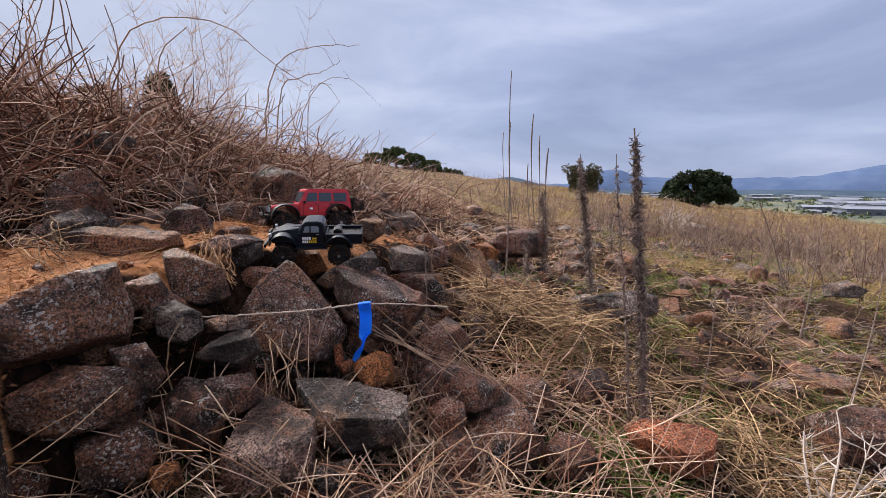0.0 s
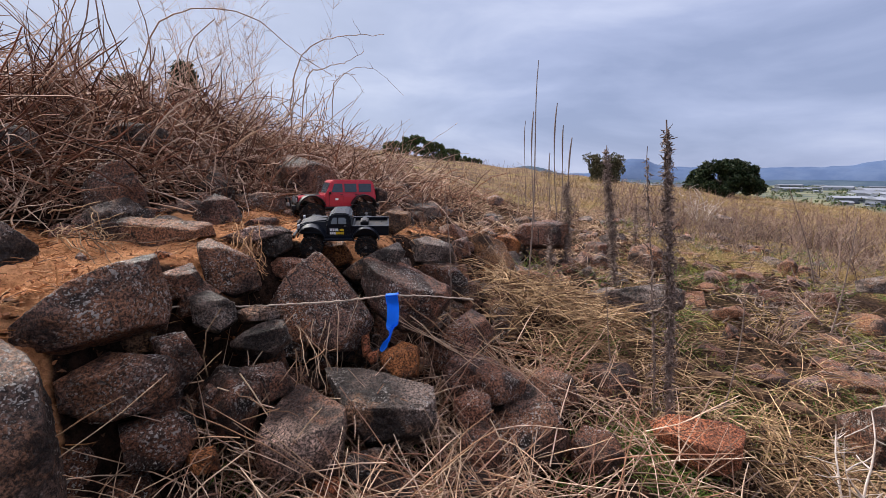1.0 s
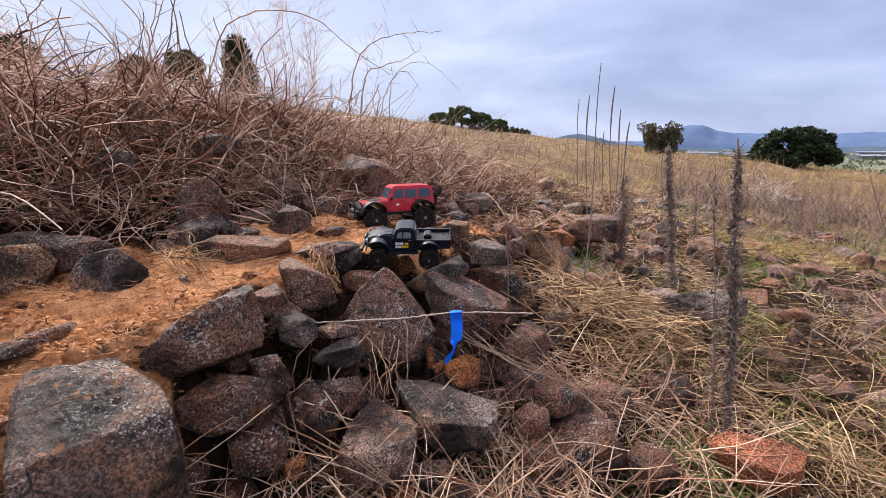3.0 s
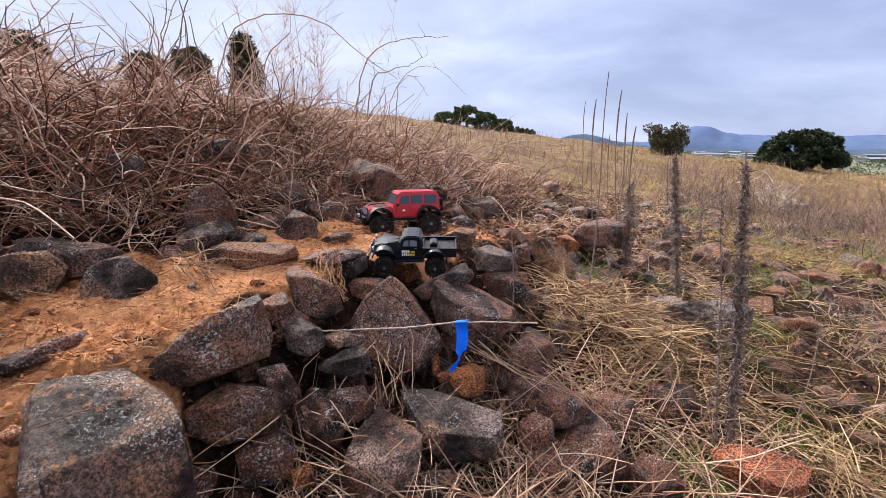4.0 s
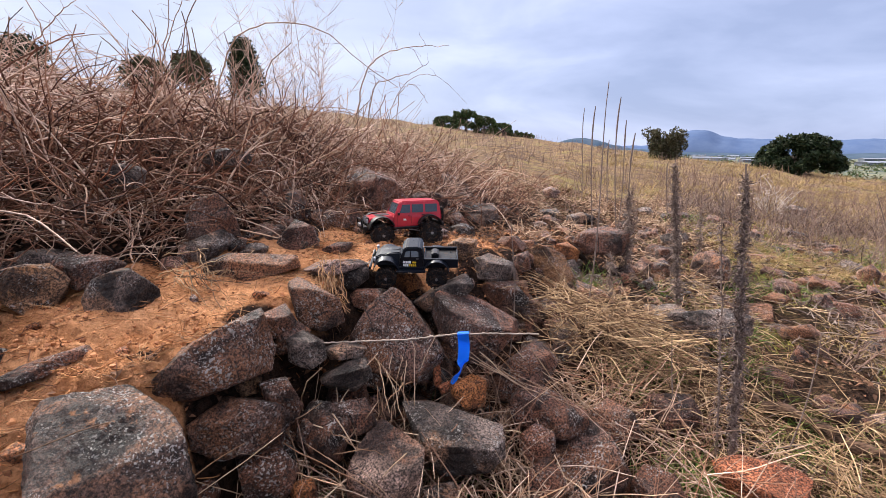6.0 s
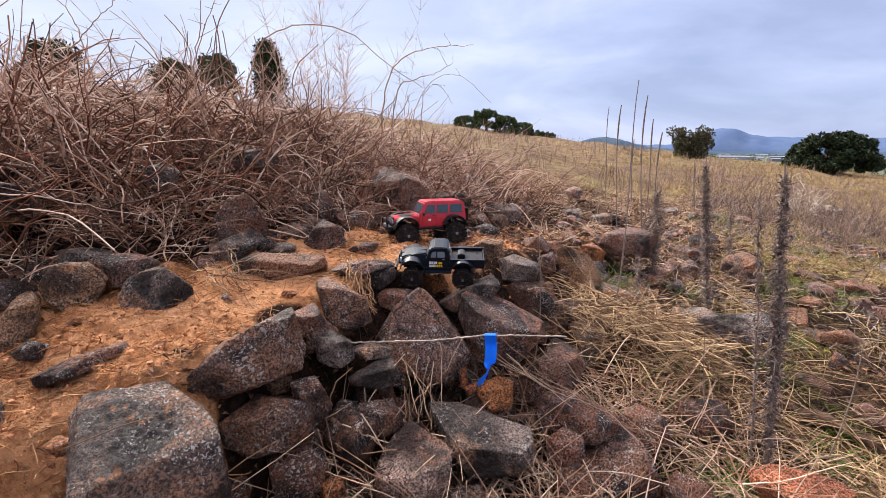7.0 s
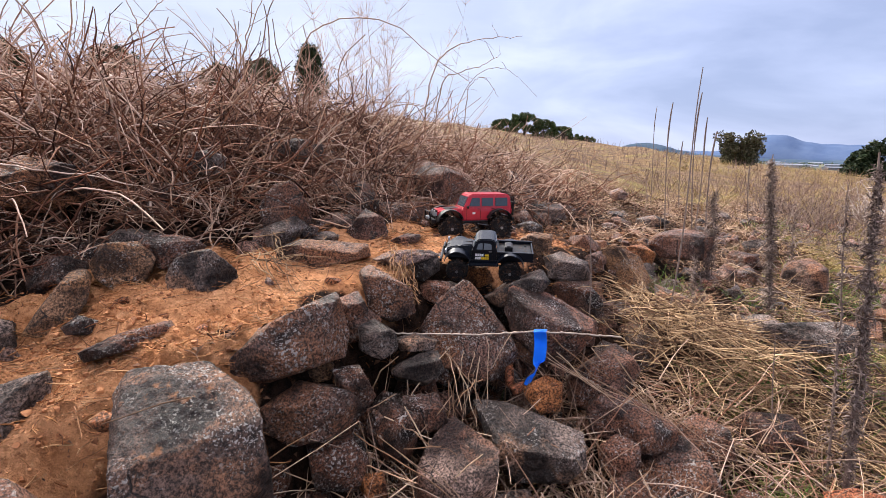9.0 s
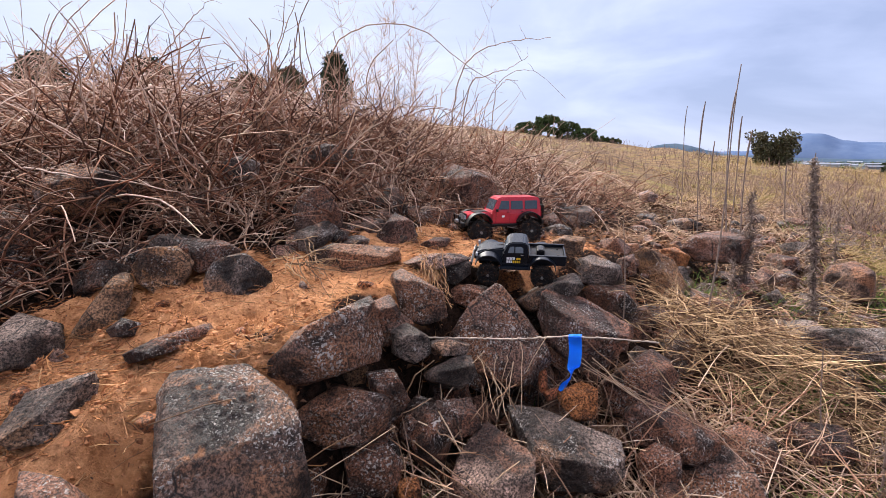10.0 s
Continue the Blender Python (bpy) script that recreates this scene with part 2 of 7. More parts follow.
RINGS, SPOKES = 400, 520
rad = 0.12 * (4300 / 0.12) ** (np.arange(RINGS) / (RINGS - 1))
ang = np.arange(SPOKES) / SPOKES * 2 * np.pi
gx = -0.15 + np.outer(rad, np.cos(ang)).ravel()
gy = 0.75 + np.outer(rad, np.sin(ang)).ravel()
gz = ground_z(gx, gy)
gv = np.stack([gx, gy, gz], 1)
gv = np.vstack([gv, [[-0.15, 0.75, float(ground_z(-0.15, 0.75))]]])
ri, si = np.meshgrid(np.arange(RINGS - 1), np.arange(SPOKES), indexing="ij")
sn = (si + 1) % SPOKES
quads = np.stack([ri * SPOKES + si, (ri + 1) * SPOKES + si, (ri + 1) * SPOKES + sn, ri * SPOKES + sn], -1).reshape(-1, 4)
fan = np.stack([np.arange(SPOKES), (np.arange(SPOKES) + 1) % SPOKES, np.full(SPOKES, len(gv) - 1)], 1)


def mesh_of(name, verts, faces, mat, smooth_shade=True):
    me = bpy.data.meshes.new(name)
    me.from_pydata(verts.tolist() if hasattr(verts, "tolist") else verts, [], faces.tolist() if hasattr(faces, "tolist") else faces)
    me.materials.append(mat)
    me.polygons.foreach_set("use_smooth", np.full(len(me.polygons), smooth_shade))
    me.update()
    return me


def tag_value(me, name, values):
    a = me.attributes.new(name, "FLOAT", "POINT")
    a.data.foreach_set("value", np.asarray(values, np.float32))


m_ground, gt, gb = material("ground", 0.95, spec=0.08)
g_co = node(gt, "ShaderNodeTexCoord").outputs["Object"]
g_dirt = node(gt, "ShaderNodeAttribute")
g_dirt.attribute_name = "dirt"
g_far = node(gt, "ShaderNodeAttribute")
g_far.attribute_name = "valley"
n_big = node(gt, "ShaderNodeTexNoise", {"Vector": g_co}, Scale=1.6, Detail=6.0, Roughness=0.6).outputs["Fac"]
n_mid = node(gt, "ShaderNodeTexNoise", {"Vector": g_co}, Scale=9.0, Detail=8.0, Roughness=0.65).outputs["Fac"]
n_fine = node(gt, "ShaderNodeTexNoise", {"Vector": g_co}, Scale=75.0, Detail=7.0, Roughness=0.7).outputs["Fac"]
n_grit = node(gt, "ShaderNodeTexNoise", {"Vector": g_co}, Scale=330.0, Detail=4.0, Roughness=0.7).outputs["Fac"]
g_field = node(gt, "ShaderNodeAttribute")
g_field.attribute_name = "field"
# bare soil, coloured near black to paint in shade between rocks and under brambles
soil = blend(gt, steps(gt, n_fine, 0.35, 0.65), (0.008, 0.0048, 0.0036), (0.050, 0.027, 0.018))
n_spot = node(gt, "ShaderNodeTexNoise", {"Vector": g_co}, Scale=4.5, Detail=9.0, Roughness=0.7).outputs["Fac"]
n_leaf = node(gt, "ShaderNodeTexNoise", {"Vector": g_co}, Scale=130.0, Detail=5.0, Roughness=0.75, Distortion=1.2).outputs["Fac"]
field = blend(gt, steps(gt, n_fine, 0.38, 0.62), (0.012, 0.008, 0.006), (0.080, 0.046, 0.029))
field = blend(gt, times(gt, steps(gt, n_spot, 0.42, 0.66), steps(gt, n_leaf, 0.48, 0.60)), field, blend(gt, steps(gt, n_grit, 0.4, 0.6), (0.10, 0.06, 0.03), (0.34, 0.22, 0.10)))
field = blend(gt, times(gt, steps(gt, n_big, 0.48, 0.66), times(gt, steps(gt, n_mid, 0.44, 0.62), steps(gt, n_leaf, 0.44, 0.58))), field, blend(gt, n_grit, (0.05, 0.055, 0.012), (0.24, 0.21, 0.05)))
field = blend(gt, times(gt, steps(gt, n_big, 0.46, 0.36), steps(gt, n_mid, 0.50, 0.62)), field, (0.19, 0.085, 0.048))
g_gold = node(gt, "ShaderNodeAttribute")
g_gold.attribute_name = "golden"
gold = blend(gt, steps(gt, n_spot, 0.36, 0.64), (0.085, 0.052, 0.040), (0.27, 0.175, 0.088))
gold = blend(gt, steps(gt, n_fine, 0.36, 0.60), blend(gt, 1.0, gold, (0.45, 0.42, 0.40), "MULTIPLY"), gold)
gold = blend(gt, times(gt, steps(gt, n_big, 0.52, 0.64), 0.6), gold, (0.20, 0.165, 0.050))
field = blend(gt, g_gold.outputs["Fac"], field, gold)
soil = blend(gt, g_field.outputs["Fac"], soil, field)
dirt = blend(gt, steps(gt, n_mid, 0.35, 0.65), (0.52, 0.225, 0.095), (0.76, 0.38, 0.185))
n_clod = node(gt, "ShaderNodeTexNoise", {"Vector": g_co}, Scale=38.0, Detail=9.0, Roughness=0.75).outputs["Fac"]
dirt = blend(gt, steps(gt, n_fine, 0.34, 0.56), blend(gt, 1.0, dirt, (0.62, 0.55, 0.50), "MULTIPLY"), dirt)
dirt = blend(gt, steps(gt, n_clod, 0.42, 0.32), dirt, (0.26, 0.10, 0.042))
dirt = blend(gt, steps(gt, n_clod, 0.56, 0.68), dirt, (0.84, 0.46, 0.24))
dirt = blend(gt, steps(gt, n_grit, 0.60, 0.70), dirt, (0.40, 0.19, 0.09))
d_edge = steps(gt, times(gt, g_dirt.outputs["Fac"], times(gt, times(gt, n_mid, -0.5, "ADD"), 0.9), "ADD"), 0.35, 0.6)
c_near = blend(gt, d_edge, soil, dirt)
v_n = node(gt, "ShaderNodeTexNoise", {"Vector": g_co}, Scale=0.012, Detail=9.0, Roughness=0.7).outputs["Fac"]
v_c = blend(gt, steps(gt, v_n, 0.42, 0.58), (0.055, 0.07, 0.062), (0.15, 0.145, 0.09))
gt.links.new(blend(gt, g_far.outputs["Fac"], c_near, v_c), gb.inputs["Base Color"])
g0 = bumps(gt, gb, n_clod, 0.03, 1.0)
g1 = bumps(gt, gb, n_fine, 0.012, 1.0, g0)
bumps(gt, gb, n_grit, 0.004, 0.9, g1)
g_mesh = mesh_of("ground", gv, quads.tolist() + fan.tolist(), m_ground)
gu = beside(gv[:, 0], gv[:, 1])[0]
edge = 0.05 * waves(gv[:, 0], gv[:, 1], 0.5, 8) + 0.02 * waves(gv[:, 0], gv[:, 1], 0.17, 9)
outer = -0.13 - 0.055 * smooth(1.10, 0.98, gv[:, 1]) * smooth(0.72, 0.85, gv[:, 1]) - 0.11 * smooth(0.92, 0.84, gv[:, 1])
inner = 0.09 * smooth(1.2, 1.5, gv[:, 1])
tag_value(g_mesh, "dirt", smooth(outer - 0.05, outer + 0.04, gu + edge) * (1 - smooth(0.20 - inner, 0.30 - inner, gu + edge)) * (0.42 + 0.58 * smooth(2.3, 1.75, gv[:, 1])) * smooth(4.2, 2.6, gv[:, 1]) * smooth(-1.6, 0.2, gv[:, 1]))
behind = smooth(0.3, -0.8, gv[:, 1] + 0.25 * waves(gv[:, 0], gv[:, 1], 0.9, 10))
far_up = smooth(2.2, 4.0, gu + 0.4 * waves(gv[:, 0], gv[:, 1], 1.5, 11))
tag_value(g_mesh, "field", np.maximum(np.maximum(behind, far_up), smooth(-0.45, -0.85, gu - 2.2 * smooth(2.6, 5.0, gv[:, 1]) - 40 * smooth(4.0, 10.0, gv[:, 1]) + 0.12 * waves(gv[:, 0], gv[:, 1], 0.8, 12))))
tag_value(g_mesh, "golden", smooth(3.2, 5.4, gv[:, 1] + 0.5 * waves(gv[:, 0], gv[:, 1], 1.8, 15)) * smooth(-0.3, -1.2, gu - 2.2 * smooth(2.6, 5.0, gv[:, 1]) - 40 * smooth(4.0, 10.0, gv[:, 1])))
tag_value(g_mesh, "valley", smooth(60, 140, np.hypot(gv[:, 0], gv[:, 1])))
tagged(new("ground", g_mesh), "stony hillside with an orange dirt track and dry soil", "ground", kind="structure")

# ---- rocks
def ball(level):
    bm = bmesh.new()
    bmesh.ops.create_icosphere(bm, subdivisions=level, radius=1)
    v = np.array([p.co[:] for p in bm.verts])
    f = [[p.index for p in q.verts] for q in bm.faces]
    bm.free()
    return v, f


BALLS = {k: ball(k) for k in (4, 5, 6)}
rock_count = 0
ROCK_AT = []
LEVELS = {"boulder": 6, "rock": 5, "slab": 5, "stone": 4}


def rock_mesh(level, facets, depth, ridge, tilt, seed, mat, pitch=0.0, cuts=()):
    """An angular rock: flat facets round its outline, a sloping top, upright sides (cuts: normals with z up, and their share of the reach), chips, and worn, uneven edges."""
    g = np.random.RandomState(seed)
    th = np.linspace(0, 2 * np.pi, 96, endpoint=False)
    fa = np.radians([f[0] for f in facets])
    fd = np.array([f[1] for f in facets])
    cosine = np.cos(th[:, None] - fa[None])
    rim = np.min(np.where(cosine > 0.03, fd / np.maximum(cosine, 0.03), 9), 1)
    ox, oz = rim * np.cos(th), rim * np.sin(th)
    lo, hi = oz.min(), oz.max()
    half = np.array([np.abs(ox).max(), depth / 2, max(-lo, hi)])
    planes = [((math.cos(a), g.uniform(-0.12, 0.12), math.sin(a)), d) for a, d in zip(fa, fd)]
    level_out = Matrix.Rotation(radians(-pitch), 3, "X")
    side = g.choice((-1, 1))
    if not cuts:
        cuts = ((-0.5 * tilt + g.uniform(-0.2, 0.2), -0.7 * ridge, 1, 0.70), (-side * g.uniform(0.1, 0.4), -1, g.uniform(-0.1, 0.2), 0.76),
                (side * g.uniform(0.5, 0.9), -0.8, g.uniform(-0.15, 0.3), 0.80))
    for nx, ny, nz, share in cuts:
        c = level_out @ Vector((nx, ny, nz)).normalized()
        planes.append((c, share * (float(np.max(c.x * ox + c.z * oz)) + abs(c.y) * depth / 2)))
    planes.append((Vector((0, -1, 0)), depth * 0.60))
    planes.append((Vector((g.uniform(-0.3, 0.3), 1, g.uniform(-0.3, 0.3))).normalized(), depth * 0.55))
    dirs, faces = BALLS[level]
    v = dirs * half

    def reach(pl):
        k = np.zeros(len(v))
        for q, d in pl:
            k += np.maximum(v @ np.array(q) / max(d, 0.002), 0) ** 160
        return k ** (-1 / 160)

    p = v * reach(planes)[:, None]
    for _ in range(8):
        q = Vector((g.normal(), g.normal() - 0.7, g.normal() * 0.8)).normalized()
        planes.append((q, float((p @ np.array(q)).max()) * g.uniform(0.84, 0.975)))
    p = v * reach(planes)[:, None]
    size = float(np.mean(half))
    out = dirs.copy()
    shift = Vector(g.uniform(-50, 50, 3))
    bump = np.array([0.022 * size * noise.noise(Vector(c) * (1.7 / size) + shift)
                     + 0.040 * size * (0.35 - abs(noise.noise(Vector(c) * (3.6 / size) + shift)))
                     + 0.020 * size * noise.noise(Vector(c) * (11 / size) + shift)
                     + 0.0016 * noise.noise(Vector(c) * 160) for c in p])
    return mesh_of("rock", p + out * bump[:, None], faces, mat)


def rock(name, kind, at, yaw, pitch, depth, facets, ridge, tilt, cuts=()):
    global rock_count
    rock_count += 1
    mat, label = ROCKS[kind]
    ob = new(name, rock_mesh(LEVELS[name], facets, depth, ridge, tilt, rock_count, mat, pitch, cuts))
    ob.matrix_world = pose(*at, pitch, 0, yaw)
    ROCK_AT.append((at[0], at[1], float(np.mean([f[1] for f in facets]))))
    return tagged(ob, label, "rock", "rocks of the bank")


def loose_rock(name, kind, x, y, size, sink, seed, label="", group="rocks of the bank"):
    """A rock of random shape, sunk a little into the ground."""
    g = np.random.RandomState(seed)
    n = g.randint(5, 8)
    a0 = g.uniform(0, 360)
    facets = [(a0 + 360 * i / n + g.uniform(-18, 18), size * g.uniform(0.36, 0.56) * (0.75 if i % 2 else 1.0)) for i in range(n)]
    mat, text = ROCKS[kind]
    ob = new(name, rock_mesh(5 if size > 0.09 else 4, facets, size * g.uniform(0.8, 1.2), g.uniform(0.3, 0.6), g.uniform(-0.3, 0.3), seed, mat))
    ob.matrix_world = pose(x, y, float(ground_z(x, y)) + size * (0.32 - sink), g.uniform(-30, 10), g.uniform(-15, 15), g.uniform(-40, 70))
    return tagged(ob, label or text, "rock", group)


# ---- rocks, one by one: place, turn, thickness, facets round the outline, slope of the top
rock("boulder", "lichen", (-0.513, 0.767, -0.123), 46, -34, 0.133, ((131, 0.144), (84, 0.138), (39, 0.113), (17, 0.099), (-2, 0.096), (-109, 0.102), (178, 0.082), (-180, 0.081)), 0.9, 0, ((-0.05, -0.45, 0.89, 0.62), (-0.1, -0.97, 0.1, 0.85), (0.75, -0.65, 0.0, 0.82)))
rock("boulder", "speck", (-0.518, 0.985, -0.038), 37, -23, 0.159, ((111, 0.038), (128, 0.045), (62, 0.115), (12, 0.104), (-16, 0.103), (-79, 0.055), (-110, 0.083), (-160, 0.120)), 0.0, 0.0, ((-0.25, -0.95, -0.15, 0.80), (0.65, -0.72, 0.10, 0.82), (0.0, -0.1, 1.0, 0.88)))
rock("rock", "speck", (-0.464, 0.959, -0.138), 40, -20, 0.134, ((113, 0.047), (71, 0.043), (39, 0.07), (-66, 0.053), (-80, 0.041), (-105, 0.041), (-175, 0.07)), 0.45, 0.2, ((-0.3, -0.9, 0.1, 0.72), (0.5, -0.8, -0.1, 0.78), (-0.2, -0.3, 0.9, 0.75)))
rock("rock", "dark", (-0.393, 0.995, -0.102), 35, -18, 0.063, ((90, 0.032), (23, 0.024), (-35, 0.037), (-118, 0.028), (-162, 0.023)), 0.4, 0)
rock("rock", "dark", (-0.403, 0.949, -0.219), 37, -26, 0.088, ((93, 0.039), (23, 0.042), (-37, 0.048), (-112, 0.036), (-174, 0.041)), 0.4, 0)
rock("rock", "orange", (-0.342, 0.960, -0.255), 33, -29, 0.045, ((90, 0.017), (7, 0.02), (-96, 0.017), (-166, 0.019)), 0.4, 0)
rock("stone", "tan", (-0.456, 1.000, -0.088), 33, -26, 0.043, ((119, 0.016), (62, 0.019), (-20, 0.019), (-82, 0.017), (-147, 0.018)), 0.4, 0)
rock("rock", "speck", (-0.438, 1.236, -0.022), 25, -19, 0.096, ((122, 0.074), (53, 0.037), (15, 0.052), (-73, 0.058), (-115, 0.047), (-171, 0.044)), 0.3, 0.3)
rock("rock", "rust", (-0.477, 1.143, -0.029), 29, -20, 0.069, ((109, 0.029), (26, 0.035), (-42, 0.032), (-91, 0.031), (-168, 0.033)), 0.4, 0)
rock("rock", "grey", (-0.407, 1.125, -0.075), 26, -24, 0.061, ((118, 0.038), (56, 0.031), (7, 0.037), (-61, 0.036), (-123, 0.032), (-175, 0.034)), 0.4, 0)
rock("rock", "grey", (-0.343, 1.171, -0.092), 21, -24, 0.084, ((107, 0.019), (72, 0.017), (-31, 0.036), (-91, 0.014), (-152, 0.033)), 0.6, 0)
rock("rock", "grey", (-0.326, 1.143, -0.131), 21, -27, 0.092, ((118, 0.027), (99, 0.027), (15, 0.045), (-52, 0.034), (-102, 0.028), (-152, 0.049)), 0.4, 0)
rock("rock", "dark", (-0.304, 1.100, -0.198), 21, -31, 0.085, ((95, 0.032), (21, 0.039), (-70, 0.033), (-129, 0.035), (162, 0.042)), 0.4, 0)
rock("boulder", "speck", (-0.275, 1.326, -0.131), 15, -23, 0.174, ((147, 0.096), (131, 0.098), (77, 0.115), (37, 0.084), (29, 0.087), (-13, 0.111), (-88, 0.092), (-108, 0.083), (-148, 0.102)), 0.35, 0.1, ((-0.1, -0.85, 0.5, 0.70), (0.5, -0.85, -0.1, 0.80), (-0.7, -0.7, -0.1, 0.84)))
rock("boulder", "rust", (-0.098, 1.392, -0.104), 3, -23, 0.150, ((143, 0.110), (70, 0.066), (64, 0.064), (-4, 0.110), (-38, 0.092), (-78, 0.086), (-126, 0.072), (-156, 0.082), (173, 0.102)), 0.3, -0.45, ((0.30, -0.25, 0.92, 0.62), (-0.72, -0.68, 0.0, 0.74), (0.32, -0.93, -0.05, 0.78)))
rock("rock", "rustdark", (0.038, 1.419, -0.238), -2, -27, 0.147, ((133, 0.052), (53, 0.087), (-25, 0.056), (-88, 0.068), (-167, 0.083)), 0.3, 0)
rock("rock", "orange", (-0.088, 1.289, -0.226), 5, -29, 0.074, ((120, 0.035), (67, 0.039), (-2, 0.035), (-74, 0.039), (-132, 0.033), (-161, 0.041)), 0.35, 0)
rock("stone", "brick", (-0.166, 1.286, -0.188), 10, -27, 0.022, ((109, 0.025), (6, 0.009), (-73, 0.025), (-172, 0.009)), 0.2, 0)
rock("stone", "brick", (-0.145, 1.267, -0.208), 9, -29, 0.027, ((113, 0.009), (-10, 0.011), (-57, 0.01), (-148, 0.013)), 0.5, 0)
rock("boulder", "peak", (-0.222, 1.057, -0.262), 16, -37, 0.117, ((142, 0.062), (50, 0.060), (-6, 0.072), (-93, 0.070), (-176, 0.076)), 0.62, 0.35, ((-0.15, -0.3, 0.94, 0.50), (0.4, -0.9, -0.1, 0.72), (-0.45, -0.88, -0.1, 0.78)))
rock("boulder", "grey", (-0.104, 1.154, -0.258), 7, -34, 0.139, ((90, 0.07), (74, 0.055), (5, 0.096), (-47, 0.09), (-84, 0.066), (-135, 0.067), (-155, 0.074)), 0.3, -0.3, ((0.1, -0.35, 0.93, 0.58), (0.8, -0.55, 0.05, 0.82), (0.05, -0.98, 0.05, 0.76)))
rock("rock", "grey", (-0.117, 1.064, -0.323), 9, -40, 0.063, ((104, 0.023), (17, 0.031), (-78, 0.022), (-168, 0.031)), 0.4, 0)
rock("rock", "rust", (0.068, 1.237, -0.307), -4, -34, 0.067, ((133, 0.037), (65, 0.038), (8, 0.036), (-60, 0.036), (-112, 0.039), (-172, 0.037)), 0.3, 0)
rock("rock", "speck", (0.189, 1.273, -0.372), -11, -37, 0.138, ((151, 0.092), (94, 0.093), (51, 0.068), (33, 0.073), (-19, 0.093), (-77, 0.072), (-151, 0.078), (-180, 0.081)), 0.35, -0.2, ((-0.35, -0.55, 0.75, 0.66), (0.5, -0.85, -0.05, 0.76)))
rock("rock", "dark", (0.086, 1.178, -0.358), -5, -39, 0.075, ((135, 0.04), (40, 0.038), (-9, 0.042), (-78, 0.039), (-168, 0.039)), 0.4, 0)
rock("rock", "dark", (0.326, 1.243, -0.392), -19, -37, 0.102, ((154, 0.049), (87, 0.043), (36, 0.049), (-46, 0.044), (-81, 0.04), (-166, 0.052)), 0.4, 0)
rock("rock", "rustdark", (0.093, 1.340, -0.290), -5, -31, 0.155, ((121, 0.072), (67, 0.047), (14, 0.085), (-70, 0.057), (-102, 0.049), (-163, 0.076)), 0.3, -0.2)
rock("rock", "rustdark", (0.262, 1.400, -0.338), -13, -32, 0.114, ((140, 0.052), (70, 0.045), (19, 0.054), (-69, 0.044), (-137, 0.049)), 0.4, 0)
rock("rock", "rustdark", (0.439, 1.545, -0.385), -19, -30, 0.143, ((150, 0.061), (104, 0.055), (38, 0.075), (-16, 0.067), (-71, 0.049), (-149, 0.08)), 0.3, 0)
rock("boulder", "brick", (0.586, 1.335, -0.418), -27, -30, 0.144, ((124, 0.072), (96, 0.053), (68, 0.072), (-4, 0.077), (-49, 0.067), (-92, 0.057), (-146, 0.076)), 0.45, -0.1, ((0.05, -0.25, 0.95, 0.60), (-0.2, -0.97, -0.05, 0.80), (0.65, -0.75, 0.0, 0.80)))
rock("rock", "brick", (-0.169, 1.010, -0.334), 19, -35, 0.044, ((106, 0.021), (19, 0.02), (-33, 0.025), (-101, 0.02), (-174, 0.022)), 0.4, 0)
rock("rock", "dark", (0.072, 1.125, -0.405), 0, -36, 0.103, ((102, 0.038), (69, 0.038), (5, 0.059), (-89, 0.03), (-178, 0.056)), 0.4, 0)
rock("rock", "dark", (-0.071, 1.040, -0.354), 11, -36, 0.084, ((97, 0.032), (63, 0.03), (-3, 0.049), (-96, 0.025), (-180, 0.046)), 0.4, 0)
rock("rock", "dark", (-0.499, 0.890, -0.227), 45, -26, 0.068, ((85, 0.047), (17, 0.033), (-23, 0.04), (-115, 0.037), (167, 0.031)), 0.4, 0)
rock("rock", "dark", (-0.446, 0.935, -0.285), 40, -30, 0.073, ((73, 0.022), (17, 0.03), (-110, 0.019), (176, 0.034)), 0.4, 0)
rock("rock", "dark", (-0.219, 1.482, -0.137), 11, -21, 0.080, ((106, 0.045), (8, 0.039), (-14, 0.038), (-108, 0.051), (-161, 0.037)), 0.3, 0)
rock("slab", "grey", (0.642, 1.887, -0.240), -22, -19, 0.180, ((148, 0.094), (106, 0.046), (76, 0.077), (0, 0.121), (-74, 0.041), (-78, 0.047), (-161, 0.14)), 0.35, 0)
rock("rock", "grey", (0.558, 2.175, -0.319), -16, -18, 0.085, ((170, 0.043), (89, 0.038), (18, 0.042), (-70, 0.038), (-138, 0.044)), 0.3, 0)
rock("stone", "lilac", (0.584, 2.266, -0.290), -16, -17, 0.094, ((110, 0.02), (81, 0.023), (1, 0.044), (-80, 0.017), (-152, 0.043)), 0.6, 0)
rock("stone", "grey", (0.562, 2.320, -0.245), -15, -15, 0.073, ((126, 0.027), (37, 0.031), (-61, 0.025), (-151, 0.034)), 0.4, 0)
rock("rock", "brown", (0.968, 2.741, -0.255), -21, -13, 0.151, ((170, 0.088), (108, 0.086), (60, 0.087), (7, 0.081), (-50, 0.093), (-95, 0.08), (-166, 0.089)), 0.35, 0)
rock("stone", "orange", (0.895, 2.520, -0.356), -22, -16, 0.073, ((122, 0.022), (67, 0.03), (-14, 0.033), (-77, 0.021), (-155, 0.038)), 0.4, 0)
rock("slab", "lilac", (0.295, 1.956, -0.201), -10, -18, 0.091, ((73, 0.037), (43, 0.039), (-63, 0.068), (-123, 0.033), (-169, 0.065)), 0.6, -0.4)
